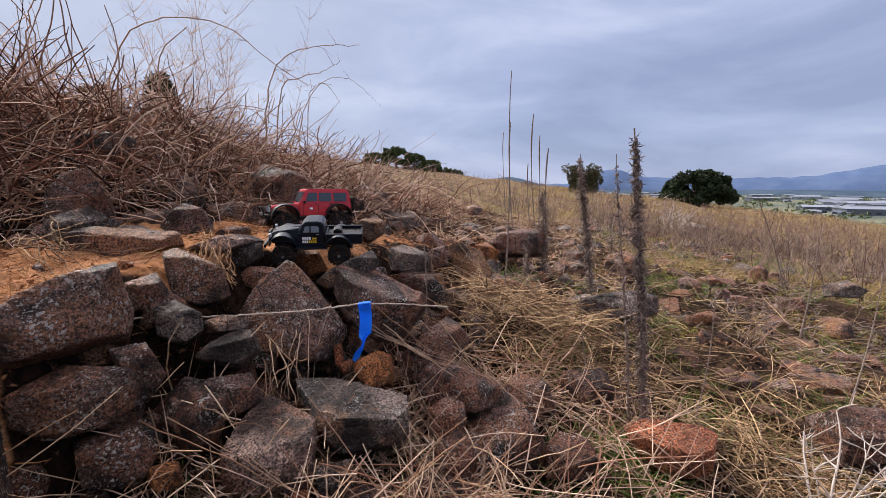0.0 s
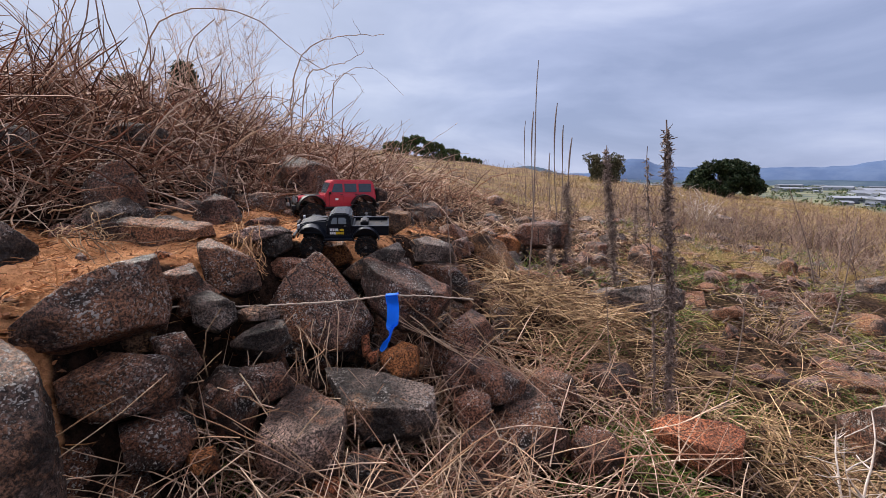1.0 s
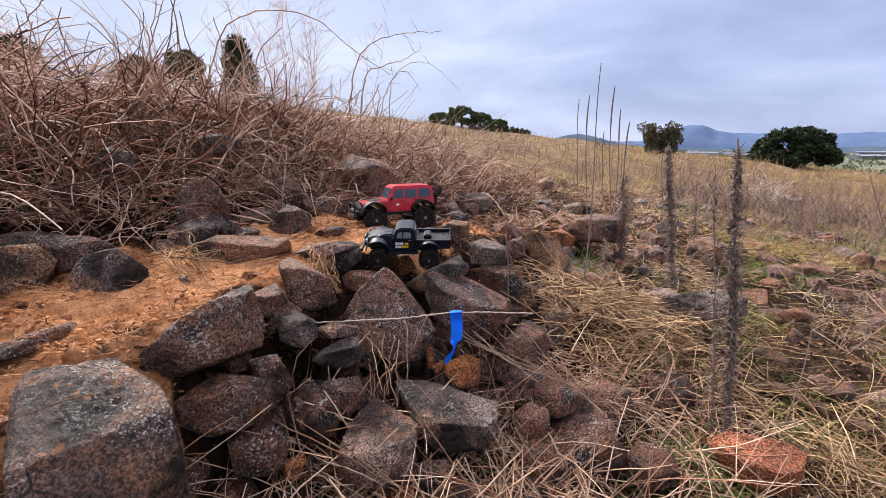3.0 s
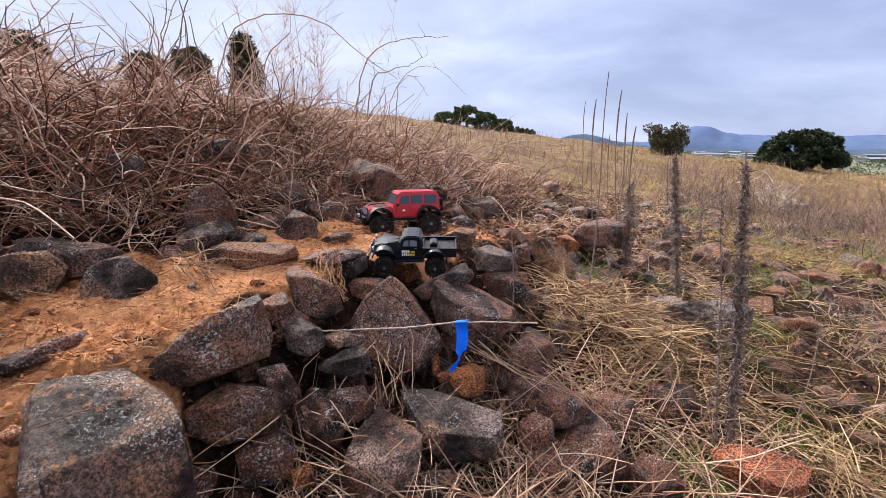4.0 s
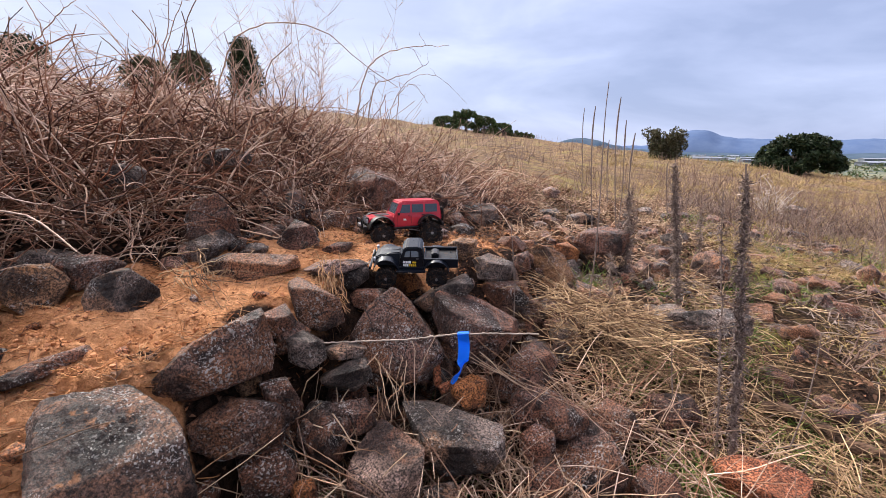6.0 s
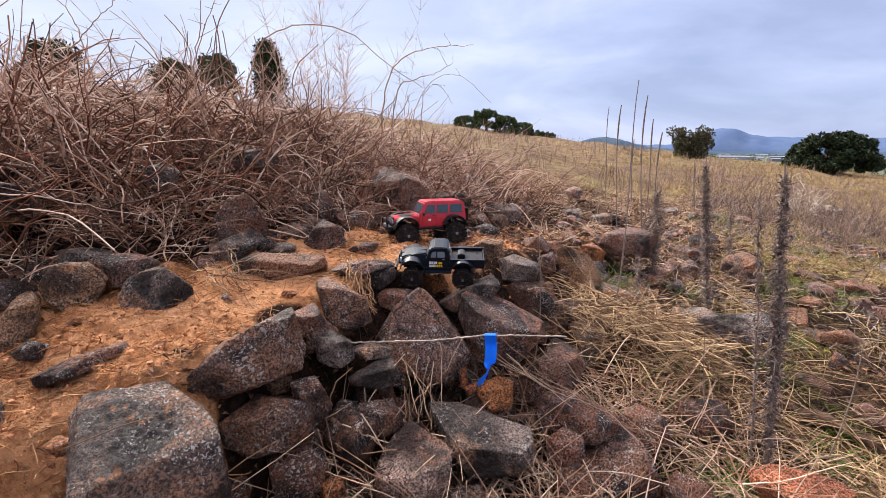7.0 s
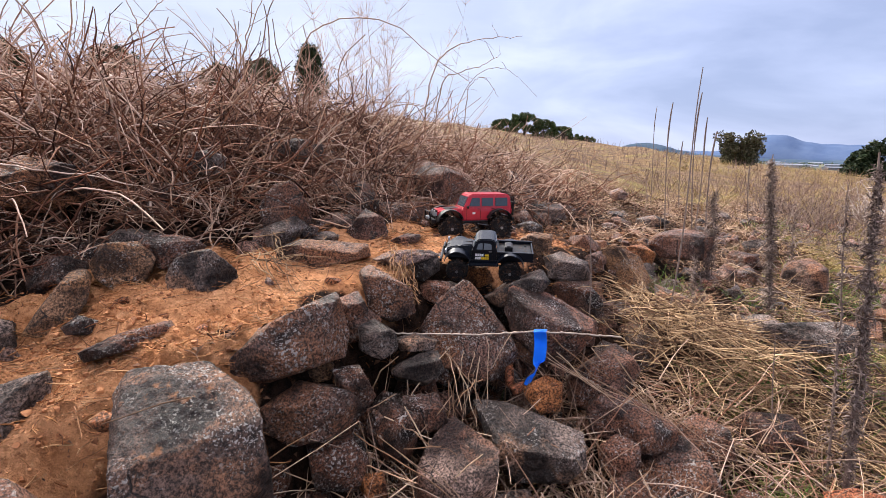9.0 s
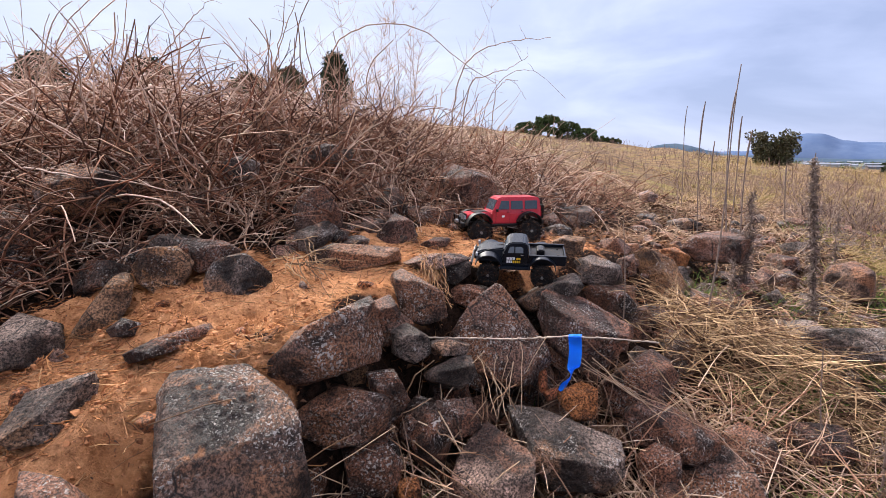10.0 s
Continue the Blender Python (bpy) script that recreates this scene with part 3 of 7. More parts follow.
rock("rock", "rustdark", (0.405, 2.513, -0.098), -10, -11, 0.216, ((145, 0.104), (103, 0.065), (74, 0.074), (-2, 0.107), (-88, 0.06), (-129, 0.095)), 0.35, 0)
rock("rock", "orange", (0.233, 2.430, -0.135), -6, -12, 0.102, ((114, 0.044), (58, 0.035), (-14, 0.051), (-97, 0.036), (-147, 0.041)), 0.4, 0)
rock("rock", "brown", (0.539, 2.579, -0.258), -13, -14, 0.104, ((115, 0.038), (52, 0.039), (-43, 0.044), (-93, 0.035), (-160, 0.048)), 0.4, 0)
rock("rock", "rust", (0.877, 1.908, -0.436), -27, -19, 0.110, ((126, 0.048), (66, 0.045), (-3, 0.052), (-73, 0.046), (-137, 0.045)), 0.3, 0)
rock("rock", "rust", (0.966, 1.775, -0.440), -32, -20, 0.062, ((121, 0.03), (38, 0.027), (-35, 0.032), (-91, 0.028), (-169, 0.03)), 0.3, 0)
rock("slab", "lilac", (1.130, 1.739, -0.460), -37, -20, 0.085, ((123, 0.035), (61, 0.029), (-34, 0.043), (-90, 0.027), (-148, 0.041)), 0.6, 0)
rock("boulder", "rustdark", (1.121, 1.458, -0.456), -43, -22, 0.186, ((123, 0.073), (102, 0.073), (27, 0.101), (-63, 0.06), (-162, 0.109)), 0.3, 0)
rock("stone", "brown", (1.146, 2.285, -0.391), -29, -14, 0.139, ((113, 0.024), (55, 0.048), (-70, 0.022), (-132, 0.056)), 0.4, 0)
rock("rock", "brown", (1.599, 3.038, -0.392), -29, -10, 0.149, ((117, 0.046), (63, 0.048), (-31, 0.066), (-83, 0.039), (-148, 0.067)), 0.5, 0)
rock("rock", "grey", (2.034, 2.635, -0.334), -40, -9, 0.156, ((114, 0.041), (65, 0.049), (-34, 0.066), (-84, 0.035), (-161, 0.081)), 0.5, 0)
rock("stone", "brown", (2.001, 3.223, -0.370), -34, -9, 0.093, ((137, 0.049), (45, 0.052), (-7, 0.046), (-83, 0.054), (-163, 0.049)), 0.4, 0)
rock("slab", "wedge", (2.944, 5.812, -0.335), -28, -6, 0.237, ((126, 0.09), (73, 0.075), (17, 0.118), (-81, 0.066), (-149, 0.114)), 0.5, 0)
rock("boulder", "tan", (0.138, 2.202, -0.163), -4, -15, 0.149, ((124, 0.104), (70, 0.081), (27, 0.077), (-25, 0.109), (-90, 0.08), (-148, 0.086), (-180, 0.088)), 0.3, -0.2, ((-0.35, -0.9, 0.2, 0.78), (0.5, -0.6, 0.6, 0.78)))
rock("rock", "dark", (-0.022, 1.839, -0.174), 1, -18, 0.136, ((134, 0.087), (89, 0.067), (45, 0.053), (8, 0.072), (-92, 0.066), (-130, 0.05), (-140, 0.057)), 0.35, -0.2)
rock("rock", "grey", (-0.079, 1.873, -0.085), 3, -15, 0.134, ((112, 0.053), (71, 0.047), (14, 0.077), (-77, 0.049), (-101, 0.044), (-165, 0.078)), 0.4, -0.1)
rock("rock", "rustdark", (0.025, 2.018, -0.094), -1, -14, 0.061, ((120, 0.032), (11, 0.028), (-68, 0.035), (-161, 0.03)), 0.3, 0)
rock("rock", "tan", (-0.147, 1.572, 0.049), 7, -12, 0.075, ((118, 0.03), (85, 0.029), (-7, 0.038), (-58, 0.028), (-119, 0.035), (-165, 0.038)), 0.5, 0)
rock("rock", "grey", (-0.399, 1.382, 0.010), 20, -16, 0.069, ((136, 0.033), (97, 0.027), (4, 0.038), (-55, 0.029), (-95, 0.031), (-171, 0.037)), 0.4, 0)
rock("slab", "lilac", (-0.456, 1.404, 0.023), 22, -14, 0.200, ((110, 0.024), (89, 0.018), (63, 0.04), (-74, 0.021), (-93, 0.019), (-119, 0.041)), 0.8, 0)
rock("stone", "rust", (-0.511, 1.563, 0.034), 22, -12, 0.090, ((111, 0.017), (86, 0.019), (-24, 0.032), (-81, 0.017), (-126, 0.03)), 0.5, 0)
rock("slab", "brown", (-0.642, 1.324, 0.035), 32, -14, 0.149, ((109, 0.048), (84, 0.03), (20, 0.108), (-75, 0.041), (-101, 0.035), (-105, 0.038), (-172, 0.099)), 0.5, 0.1)
rock("rock", "rust", (-0.355, 1.387, -0.048), 18, -18, 0.104, ((132, 0.044), (70, 0.028), (86, 0.024), (-13, 0.057), (-74, 0.031), (-112, 0.036), (-170, 0.053)), 0.45, 0)
rock("rock", "grey", (-0.173, 1.437, -0.042), 9, -18, 0.133, ((125, 0.028), (116, 0.024), (31, 0.073), (-39, 0.04), (-67, 0.026), (-123, 0.064)), 0.45, 0.2)
rock("rock", "orange", (-0.303, 1.513, -0.036), 14, -16, 0.089, ((89, 0.033), (26, 0.041), (-68, 0.035), (-119, 0.036), (165, 0.043)), 0.5, 0)
rock("boulder", "rustdark", (-0.567, 2.144, 0.122), 17, -6, 0.226, ((119, 0.147), (72, 0.09), (45, 0.084), (0, 0.117), (-79, 0.13), (-132, 0.079), (-156, 0.088)), 0.4, -0.3, ((-0.25, -0.4, 0.88, 0.70), (0.45, -0.86, -0.3, 0.80), (-0.6, -0.78, 0.0, 0.82)))
rock("rock", "rustdark", (-0.604, 1.960, 0.039), 20, -9, 0.072, ((139, 0.046), (61, 0.059), (2, 0.036), (-90, 0.054), (-177, 0.039)), 0.3, 0)
rock("rock", "rustdark", (-0.429, 2.457, 0.040), 11, -8, 0.179, ((127, 0.089), (70, 0.074), (2, 0.1), (-72, 0.079), (-110, 0.079), (-171, 0.096)), 0.3, 0)
rock("rock", "grey", (-0.413, 3.095, 0.072), 8, -5, 0.222, ((111, 0.094), (60, 0.081), (-1, 0.115), (-96, 0.081), (-116, 0.075), (-164, 0.12)), 0.4, 0)
rock("slab", "grey", (-0.203, 2.814, -0.033), 5, -8, 0.171, ((92, 0.052), (21, 0.093), (-43, 0.087), (-99, 0.057), (-160, 0.091)), 0.35, 0)
rock("rock", "rust", (-0.291, 2.470, -0.037), 8, -10, 0.109, ((119, 0.05), (35, 0.052), (-36, 0.053), (-96, 0.053), (-169, 0.053)), 0.4, 0)
rock("stone", "brown", (-0.437, 1.776, 0.032), 17, -11, 0.076, ((104, 0.024), (44, 0.031), (-38, 0.035), (-95, 0.023), (-166, 0.036)), 0.4, 0)
rock("slab", "grey", (-0.332, 1.941, 0.008), 12, -11, 0.129, ((110, 0.029), (77, 0.033), (-14, 0.062), (-90, 0.025), (-142, 0.061)), 0.6, 0)
rock("stone", "grey", (0.435, 3.662, -0.165), -7, -8, 0.211, ((107, 0.041), (67, 0.049), (-65, 0.045), (-95, 0.041), (-147, 0.078)), 0.6, 0)
rock("stone", "brown", (0.189, 3.208, -0.129), -4, -9, 0.154, ((115, 0.041), (66, 0.044), (-23, 0.063), (-91, 0.035), (-144, 0.062)), 0.6, 0)
rock("stone", "lilac", (0.267, 4.241, -0.040), -4, -5, 0.137, ((117, 0.044), (61, 0.043), (-31, 0.056), (-91, 0.038), (-162, 0.059)), 0.6, 0)
rock("rock", "tan", (-0.906, 1.025, 0.055), 51, -13, 0.082, ((146, 0.047), (91, 0.043), (36, 0.05), (-24, 0.051), (-86, 0.043), (-140, 0.047), (175, 0.049)), 0.35, 0, ((0.1, -0.97, 0.1, 0.78), (-0.7, -0.6, 0.2, 0.80), (0.3, -0.3, 0.9, 0.80)))
rock("rock", "rust", (-0.890, 1.122, 0.068), 47, -12, 0.111, ((109, 0.04), (78, 0.03), (54, 0.043), (-53, 0.044), (-80, 0.033), (-120, 0.04), (-175, 0.05)), 0.35, 0)
rock("boulder", "grey", (-0.768, 1.080, 0.030), 44, -16, 0.098, ((112, 0.052), (44, 0.050), (8, 0.060), (-80, 0.046), (-175, 0.060), (150, 0.058)), 0.4, 0.1, ((-0.42, -0.80, 0.40, 0.66), (0.58, -0.80, 0.0, 0.72)))
rock("slab", "rust", (-0.726, 0.869, -0.017), 50, -20, 0.087, ((109, 0.015), (97, 0.013), (21, 0.072), (-72, 0.013), (-82, 0.014), (-163, 0.056)), 0.6, 0.3)
rock("stone", "dark", (-0.825, 0.883, -0.009), 53, -18, 0.066, ((122, 0.02), (59, 0.013), (-85, 0.014), (-102, 0.013), (-156, 0.026)), 0.5, 0)
rock("rock", "tan", (-0.915, 0.907, 0.005), 55, -16, 0.075, ((144, 0.023), (140, 0.023), (51, 0.075), (-18, 0.035), (-38, 0.026), (-84, 0.051), (-173, 0.056)), 0.35, 0.3)
rock("boulder", "wedge", (-0.789, 0.730, -0.072), 60, -24, 0.088, ((143, 0.038), (94, 0.036), (11, 0.063), (-19, 0.048), (-61, 0.038), (-97, 0.038), (-143, 0.055)), 0.5, 0.4, ((-0.4, -0.2, 0.9, 0.55), (0.62, -0.78, -0.05, 0.68)))
rock("rock", "wedge", (-0.975, 0.807, -0.030), 62, -18, 0.091, ((126, 0.042), (59, 0.047), (-8, 0.062), (-85, 0.038), (-97, 0.04), (172, 0.054)), 0.45, 0.1, ((-0.15, -0.25, 0.95, 0.58), (0.45, -0.88, -0.1, 0.72)))
rock("boulder", "dark", (-1.213, 0.911, 0.039), 63, -11, 0.088, ((89, 0.099), (12, 0.069), (-1, 0.059), (-33, 0.074), (-104, 0.097), (172, 0.05)), 0.3, 0)
rock("boulder", "overhang", (-1.165, 1.070, 0.205), 56, -4, 0.150, ((131, 0.058), (72, 0.050), (14, 0.090), (-71, 0.055), (-105, 0.055), (-172, 0.078)), 0.3, 0, ((-0.2, -0.4, 0.9, 0.70), (0.3, -0.9, -0.35, 0.78)))
rock("boulder", "dark", (-1.232, 0.989, 0.075), 60, -9, 0.150, ((88, 0.101), (59, 0.099), (-19, 0.096), (-81, 0.121), (-140, 0.088), (172, 0.088)), 0.3, 0)
rock("slab", "rust", (-0.599, 0.627, -0.091), 60, -33, 0.097, ((125, 0.066), (22, 0.016), (51, 0.023), (-22, 0.066), (-117, 0.032), (168, 0.042)), 0.6, -0.1)
rock("stone", "clod", (-0.616, 0.746, -0.061), 52, -27, 0.036, ((122, 0.013), (61, 0.011), (-22, 0.016), (-97, 0.011), (-147, 0.013)), 0.5, 0)
rock("boulder", "dark", (-0.803, 1.428, 0.105), 35, -9, 0.115, ((148, 0.07), (96, 0.084), (29, 0.06), (9, 0.059), (-93, 0.072), (-167, 0.06)), 0.35, 0, ((-0.3, -0.85, 0.4, 0.72), (0.5, -0.85, 0.0, 0.78)))
rock("rock", "rustdark", (-0.627, 1.555, 0.061), 26, -11, 0.106, ((141, 0.04), (60, 0.047), (14, 0.051), (-85, 0.035), (-169, 0.059)), 0.35, 0)
rock("slab", "grey", (-0.978, 1.741, 0.277), 34, -2, 0.164, ((116, 0.046), (78, 0.036), (6, 0.088), (-88, 0.031), (-148, 0.075)), 0.4, 0)
rock("rock", "grey", (-1.014, 1.379, 0.242), 43, -4, 0.089, ((116, 0.032), (62, 0.037), (-19, 0.045), (-92, 0.029), (-170, 0.046)), 0.4, 0)

# smaller rocks that fill the wall below the track, the foot of the bank and the field
fill = np.random.RandomState(9)
KINDS = ("dark", "speck", "rustdark", "grey", "dark", "rust", "speck", "brown")
made = 0
while made < 105:
    x, y = fill.uniform(-0.75, 0.7), fill.uniform(0.45, 2.5)
    u0 = float(beside(np.array(x), np.array(y))[0])
    if -0.48 < u0 < (-0.27 if y < 1.12 else -0.15) and math.hypot(x, y - 0.34) > 0.42:
        loose_rock("rock", KINDS[made % 8], x, y, fill.uniform(0.05, 0.12), 0.38, 300 + made)
        made += 1
for i in range(34):
    y = fill.uniform(0.90, 1.30)
    x = float(np.interp(y, [q[1] for q in TRACK], [q[0] for q in TRACK])) + fill.uniform(0.27, 0.34)
    size, low = fill.uniform(0.05, 0.09), float(ground_z(x, y))
    up = max(low, fill.uniform(-0.34, -0.19 if y < 1.1 else -0.15)) - low
    loose_rock("rock", KINDS[(i * 5) % 8], x, y, size, 0.32 - up / size, 400 + i)
made = 0
while made < 34:
    x, y = fill.uniform(-1.5, 0.3), fill.uniform(0.5, 3.4)
    u0 = float(beside(np.array(x), np.array(y))[0])
    if 0.24 < u0 < 0.62:
        loose_rock("rock", KINDS[(made * 3) % 8], x, y, fill.uniform(0.06, 0.16), 0.40, 500 + made, "weathered brown rock at the foot of the bramble bank")
        made += 1
made = 0
while made < 16:
    x, y = fill.uniform(-0.9, 0.0), fill.uniform(1.25, 2.2)
    u0 = float(beside(np.array(x), np.array(y))[0])
    if 0.15 < u0 < 0.26:
        loose_rock("rock", ("rustdark", "dark", "grey", "rust")[made % 4], x, y, fill.uniform(0.05, 0.11), 0.34, 560 + made, "weathered brown rock at the foot of the bramble bank")
        made += 1
made = 0
while made < 120:
    x, y = fill.uniform(0.2, 4.2), fill.uniform(1.3, 6.5)
    u0 = float(beside(np.array(x), np.array(y))[0])
    if u0 < -0.5:
        loose_rock("stone", ("brown", "rustdark", "lilac", "rust", "grey")[made % 5], x, y, 0.03 + 0.10 * fill.uniform() ** 2, 0.38, 700 + made, "weathered stone lying in the dry grass of the slope", "stones of the field")
        made += 1
made = 0
while made < 40:
    y = fill.uniform(0.5, 3.6)
    x = fill.uniform(-1.1, 0.8)
    u0 = float(beside(np.array(x), np.array(y))[0])
    if abs(u0) < 0.17:
        loose_rock("stone", ("clod", "lilac", "orange", "rust")[made % 4], x, y, fill.uniform(0.012, 0.035), 0.30, 900 + made, "small stone lying on the orange dirt track", "stones of the track")
        made += 1
made = 0
while made < 45:
    x, y = fill.uniform(-0.8, 1.2), fill.uniform(2.0, 4.6)
    u0 = float(beside(np.array(x), np.array(y))[0])
    if abs(u0) < 0.5:
        loose_rock("stone", ("lilac", "brown", "rust", "grey", "rustdark")[made % 5], x, y, fill.uniform(0.03, 0.10), 0.36, 1100 + made, "weathered stone beside the far end of the track", "stones of the track")
        made += 1

# ---- plants: dry canes, straw, grass and weeds
def strands(P, R, sides=3, seed=1):
    """Thin tubes along the lines P (many x points x 3) of the radii R: vertices and faces."""
    n, k, _ = P.shape
    g = np.random.RandomState(seed)
    T = np.gradient(P, axis=1)
    T /= np.linalg.norm(T, axis=2, keepdims=True) + 1e-9
    ref = g.normal(size=(n, 1, 3))
    A = np.cross(T, ref)
    A /= np.linalg.norm(A, axis=2, keepdims=True) + 1e-9
    B = np.cross(T, A)
    turn = np.arange(sides) / sides * 2 * np.pi
    V = P[:, :, None] + R[:, :, None, None] * (np.cos(turn)[:, None] * A[:, :, None] + np.sin(turn)[:, None] * B[:, :, None])
    i, j, q = np.meshgrid(np.arange(n), np.arange(k - 1), np.arange(sides), indexing="ij")
    at = lambda a, b, c: (a * k + b) * sides + c % sides
    F = np.stack([at(i, j, q), at(i, j, q + 1), at(i, j + 1, q + 1), at(i, j + 1, q)], -1).reshape(-1, 4)
    return V.reshape(-1, 3), F


def quick_mesh(name, V, F, mat):
    me = bpy.data.meshes.new(name)
    me.vertices.add(len(V))
    me.vertices.foreach_set("co", np.asarray(V, np.float32).ravel())
    k = F.shape[1]
    me.loops.add(len(F) * k)
    me.polygons.add(len(F))
    me.loops.foreach_set("vertex_index", F.astype(np.int32).ravel())
    me.polygons.foreach_set("loop_start", np.arange(len(F), dtype=np.int32) * k)
    me.polygons.foreach_set("use_smooth", np.ones(len(F), bool))
    me.materials.append(mat)
    me.update(calc_edges=True)
    return me


def grow(base, way, length, points, sag, wander, g):
    """Lines that start at base along way, sag under their weight and wander."""
    n = len(base)
    P = np.zeros((n, points, 3))
    P[:, 0] = base
    d = way / (np.linalg.norm(way, axis=1, keepdims=True) + 1e-9)
    step = (length / (points - 1))[:, None]
    for k in range(1, points):
        d = d + g.normal(size=(n, 3)) * wander + np.array([0, 0, -1.0]) * np.reshape(sag, (-1, 1))
        d /= np.linalg.norm(d, axis=1, keepdims=True)
        P[:, k] = P[:, k - 1] + d * step
    return P


def taper(n, points, thick, tip, g):
    r = thick * g.uniform(0.6, 1.4, n)
    return r[:, None] * np.linspace(1, tip, points)[None]


def straw_material(name, dark, light, third=None, rough=0.7, bias=1.0):
    m, t, b = material(name, rough, spec=0.12)
    r = node(t, "ShaderNodeNewGeometry").outputs["Random Per Island"]
    co = node(t, "ShaderNodeTexCoord").outputs["Object"]
    n1 = node(t, "ShaderNodeTexNoise", {"Vector": co}, Scale=60.0, Detail=4.0).outputs["Fac"]
    c = blend(t, times(t, r, bias, "POWER"), dark, light)
    if third:
        c = blend(t, steps(t, times(t, times(t, r, 7.31), 1.0, "MODULO"), 0.6, 0.9), c, third)
    c = blend(t, steps(t, n1, 0.3, 0.6), blend(t, 1.0, c, (0.7, 0.66, 0.62), "MULTIPLY"), c)
    t.links.new(c, b.inputs["Base Color"])
    return m


m_cane = straw_material("dry_cane", (0.068, 0.027, 0.016), (0.68, 0.45, 0.31), (0.22, 0.085, 0.045), bias=1.25)
# shaded copy of the cane colours: the thicket's inner shade is painted in
m_cane_shade = straw_material("shaded_cane", (0.028, 0.010, 0.007), (0.38, 0.19, 0.115), (0.10, 0.036, 0.020), bias=1.4)
m_cane_pale = straw_material("pale_cane", (0.34, 0.22, 0.165), (0.74, 0.55, 0.43))
m_straw = straw_material("straw", (0.17, 0.095, 0.050), (0.66, 0.46, 0.265), (0.090, 0.048, 0.027), bias=1.2)
m_stem = straw_material("brown_stem", (0.20, 0.115, 0.07), (0.70, 0.51, 0.35), (0.30, 0.17, 0.10))
m_needle = straw_material("brown_straw", (0.24, 0.11, 0.05), (0.50, 0.29, 0.14), (0.14, 0.07, 0.04))
m_grass = straw_material("green_grass", (0.05, 0.11, 0.02), (0.17, 0.27, 0.055), (0.30, 0.30, 0.09))
m_yellow = straw_material("yellow_grass", (0.24, 0.155, 0.065), (0.52, 0.37, 0.17), (0.22, 0.17, 0.065))
m_moss = straw_material("moss_grass", (0.16, 0.15, 0.030), (0.46, 0.40, 0.10), (0.10, 0.13, 0.026))
m_weed = straw_material("dry_weed", (0.11, 0.064, 0.050), (0.36, 0.25, 0.20), (0.26, 0.165, 0.12))
m_stalk = straw_material("dead_stalk", (0.075, 0.053, 0.045), (0.33, 0.25, 0.21), (0.20, 0.145, 0.12))


def z_at(x, y):
    return ground_z(x, y)


def stuff(name, P, R, mat, label, category, sides=3, seed=1):
    V, F = strands(P, R, sides, seed)
    return tagged(new(name, quick_mesh(name, V, F, mat)), label, category, kind="stuff")


def scatter(n, box, keep, g):
    """n places in the box where keep(x, y) is likely."""
    xs, ys = [], []
    while sum(map(len, xs)) < n:
        x, y = g.uniform(box[0], box[1], n), g.uniform(box[2], box[3], n)
        ok = g.uniform(0, 1, n) < keep(x, y)
        xs.append(x[ok]), ys.append(y[ok])
    return np.concatenate(xs)[:n], np.concatenate(ys)[:n]


def level(n, g, lift=0.0, spread=0.3):
    a = g.uniform(0, 2 * np.pi, n)
    return np.stack([np.cos(a), np.sin(a), lift + spread * g.normal(size=n)], 1)


# the bramble thicket on the bank
g = np.random.RandomState(21)


def bank_side(x, y):
    u, _ = beside(x, y)
    return smooth(0.30, 0.52, u) * smooth(3.2, 1.2, u) * (0.25 + 0.75 * smooth(4.2, 2.4, y))


n = 5400
x, y = scatter(n, (-4.2, 0.6, 0.25, 5.0), bank_side, g)
u, _ = beside(x, y)
tall = 0.06 + 0.11 * smooth(0.35, 0.9, u)
base = np.stack([x, y, z_at(x, y) + g.uniform(-0.02, 0.9, n) * tall], 1)
P = grow(base, level(n, g, 0.16, 0.55), g.uniform(0.14, 0.40, n), 9, g.uniform(-0.06, 0.11, n), 0.19, g)
stuff("bramble_tangle", P, taper(n, 9, 0.0024, 0.6, g), m_cane, "tangled thicket of dry reddish brown bramble canes on the bank", "brambles", 3, 2)
n = 2400
x, y = scatter(n, (-4.5, 0.8, 0.3, 6.5), lambda a, b: bank_side(a, b * 0.8), g)
u, _ = beside(x, y)
base = np.stack([x, y, z_at(x, y)], 1)
P = grow(base, level(n, g, 1.7, 0.5), g.uniform(0.12, 0.33, n) * (0.32 + 0.32 * smooth(0.3, 0.9, u)), 8, g.uniform(0.0, 0.09, n), 0.14, g)
stuff("bramble_shoots", P, taper(n, 8, 0.0018, 0.5, g), m_cane, "upright dry bramble shoots rising from the bank", "brambles", 3, 3)
n = 1500
x, y = scatter(n, (-4.2, 0.5, 0.3, 4.0), lambda a, b: bank_side(a, b) * smooth(0.45, 0.75, beside(a, b)[0]), g)
u, _ = beside(x, y)
base = np.stack([x, y, z_at(x, y) + g.uniform(0, 0.20, n)], 1)
P = grow(base, level(n, g, 0.45, 0.6), g.uniform(0.20, 0.50, n), 11, g.uniform(0.02, 0.13, n), 0.085, g)
stuff("bramble_pale_canes", P, taper(n, 11, 0.0022, 0.5, g), m_cane_pale, "long pale bleached canes bent over the thicket", "brambles", 4, 4)
n = 240
x, y = scatter(n, (-4.5, -0.3, 0.6, 4.2), lambda a, b: bank_side(a, b) * smooth(0.55, 1.0, beside(a, b)[0]) * smooth(3.2, 2.2, b) * smooth(-0.5, -1.0, a), g)
base = np.stack([x, y, z_at(x, y)], 1)
P = grow(base, level(n, g, 2.4, 0.5), g.uniform(0.26, 0.56, n), 14, g.uniform(0.03, 0.22, n), 0.06, g)
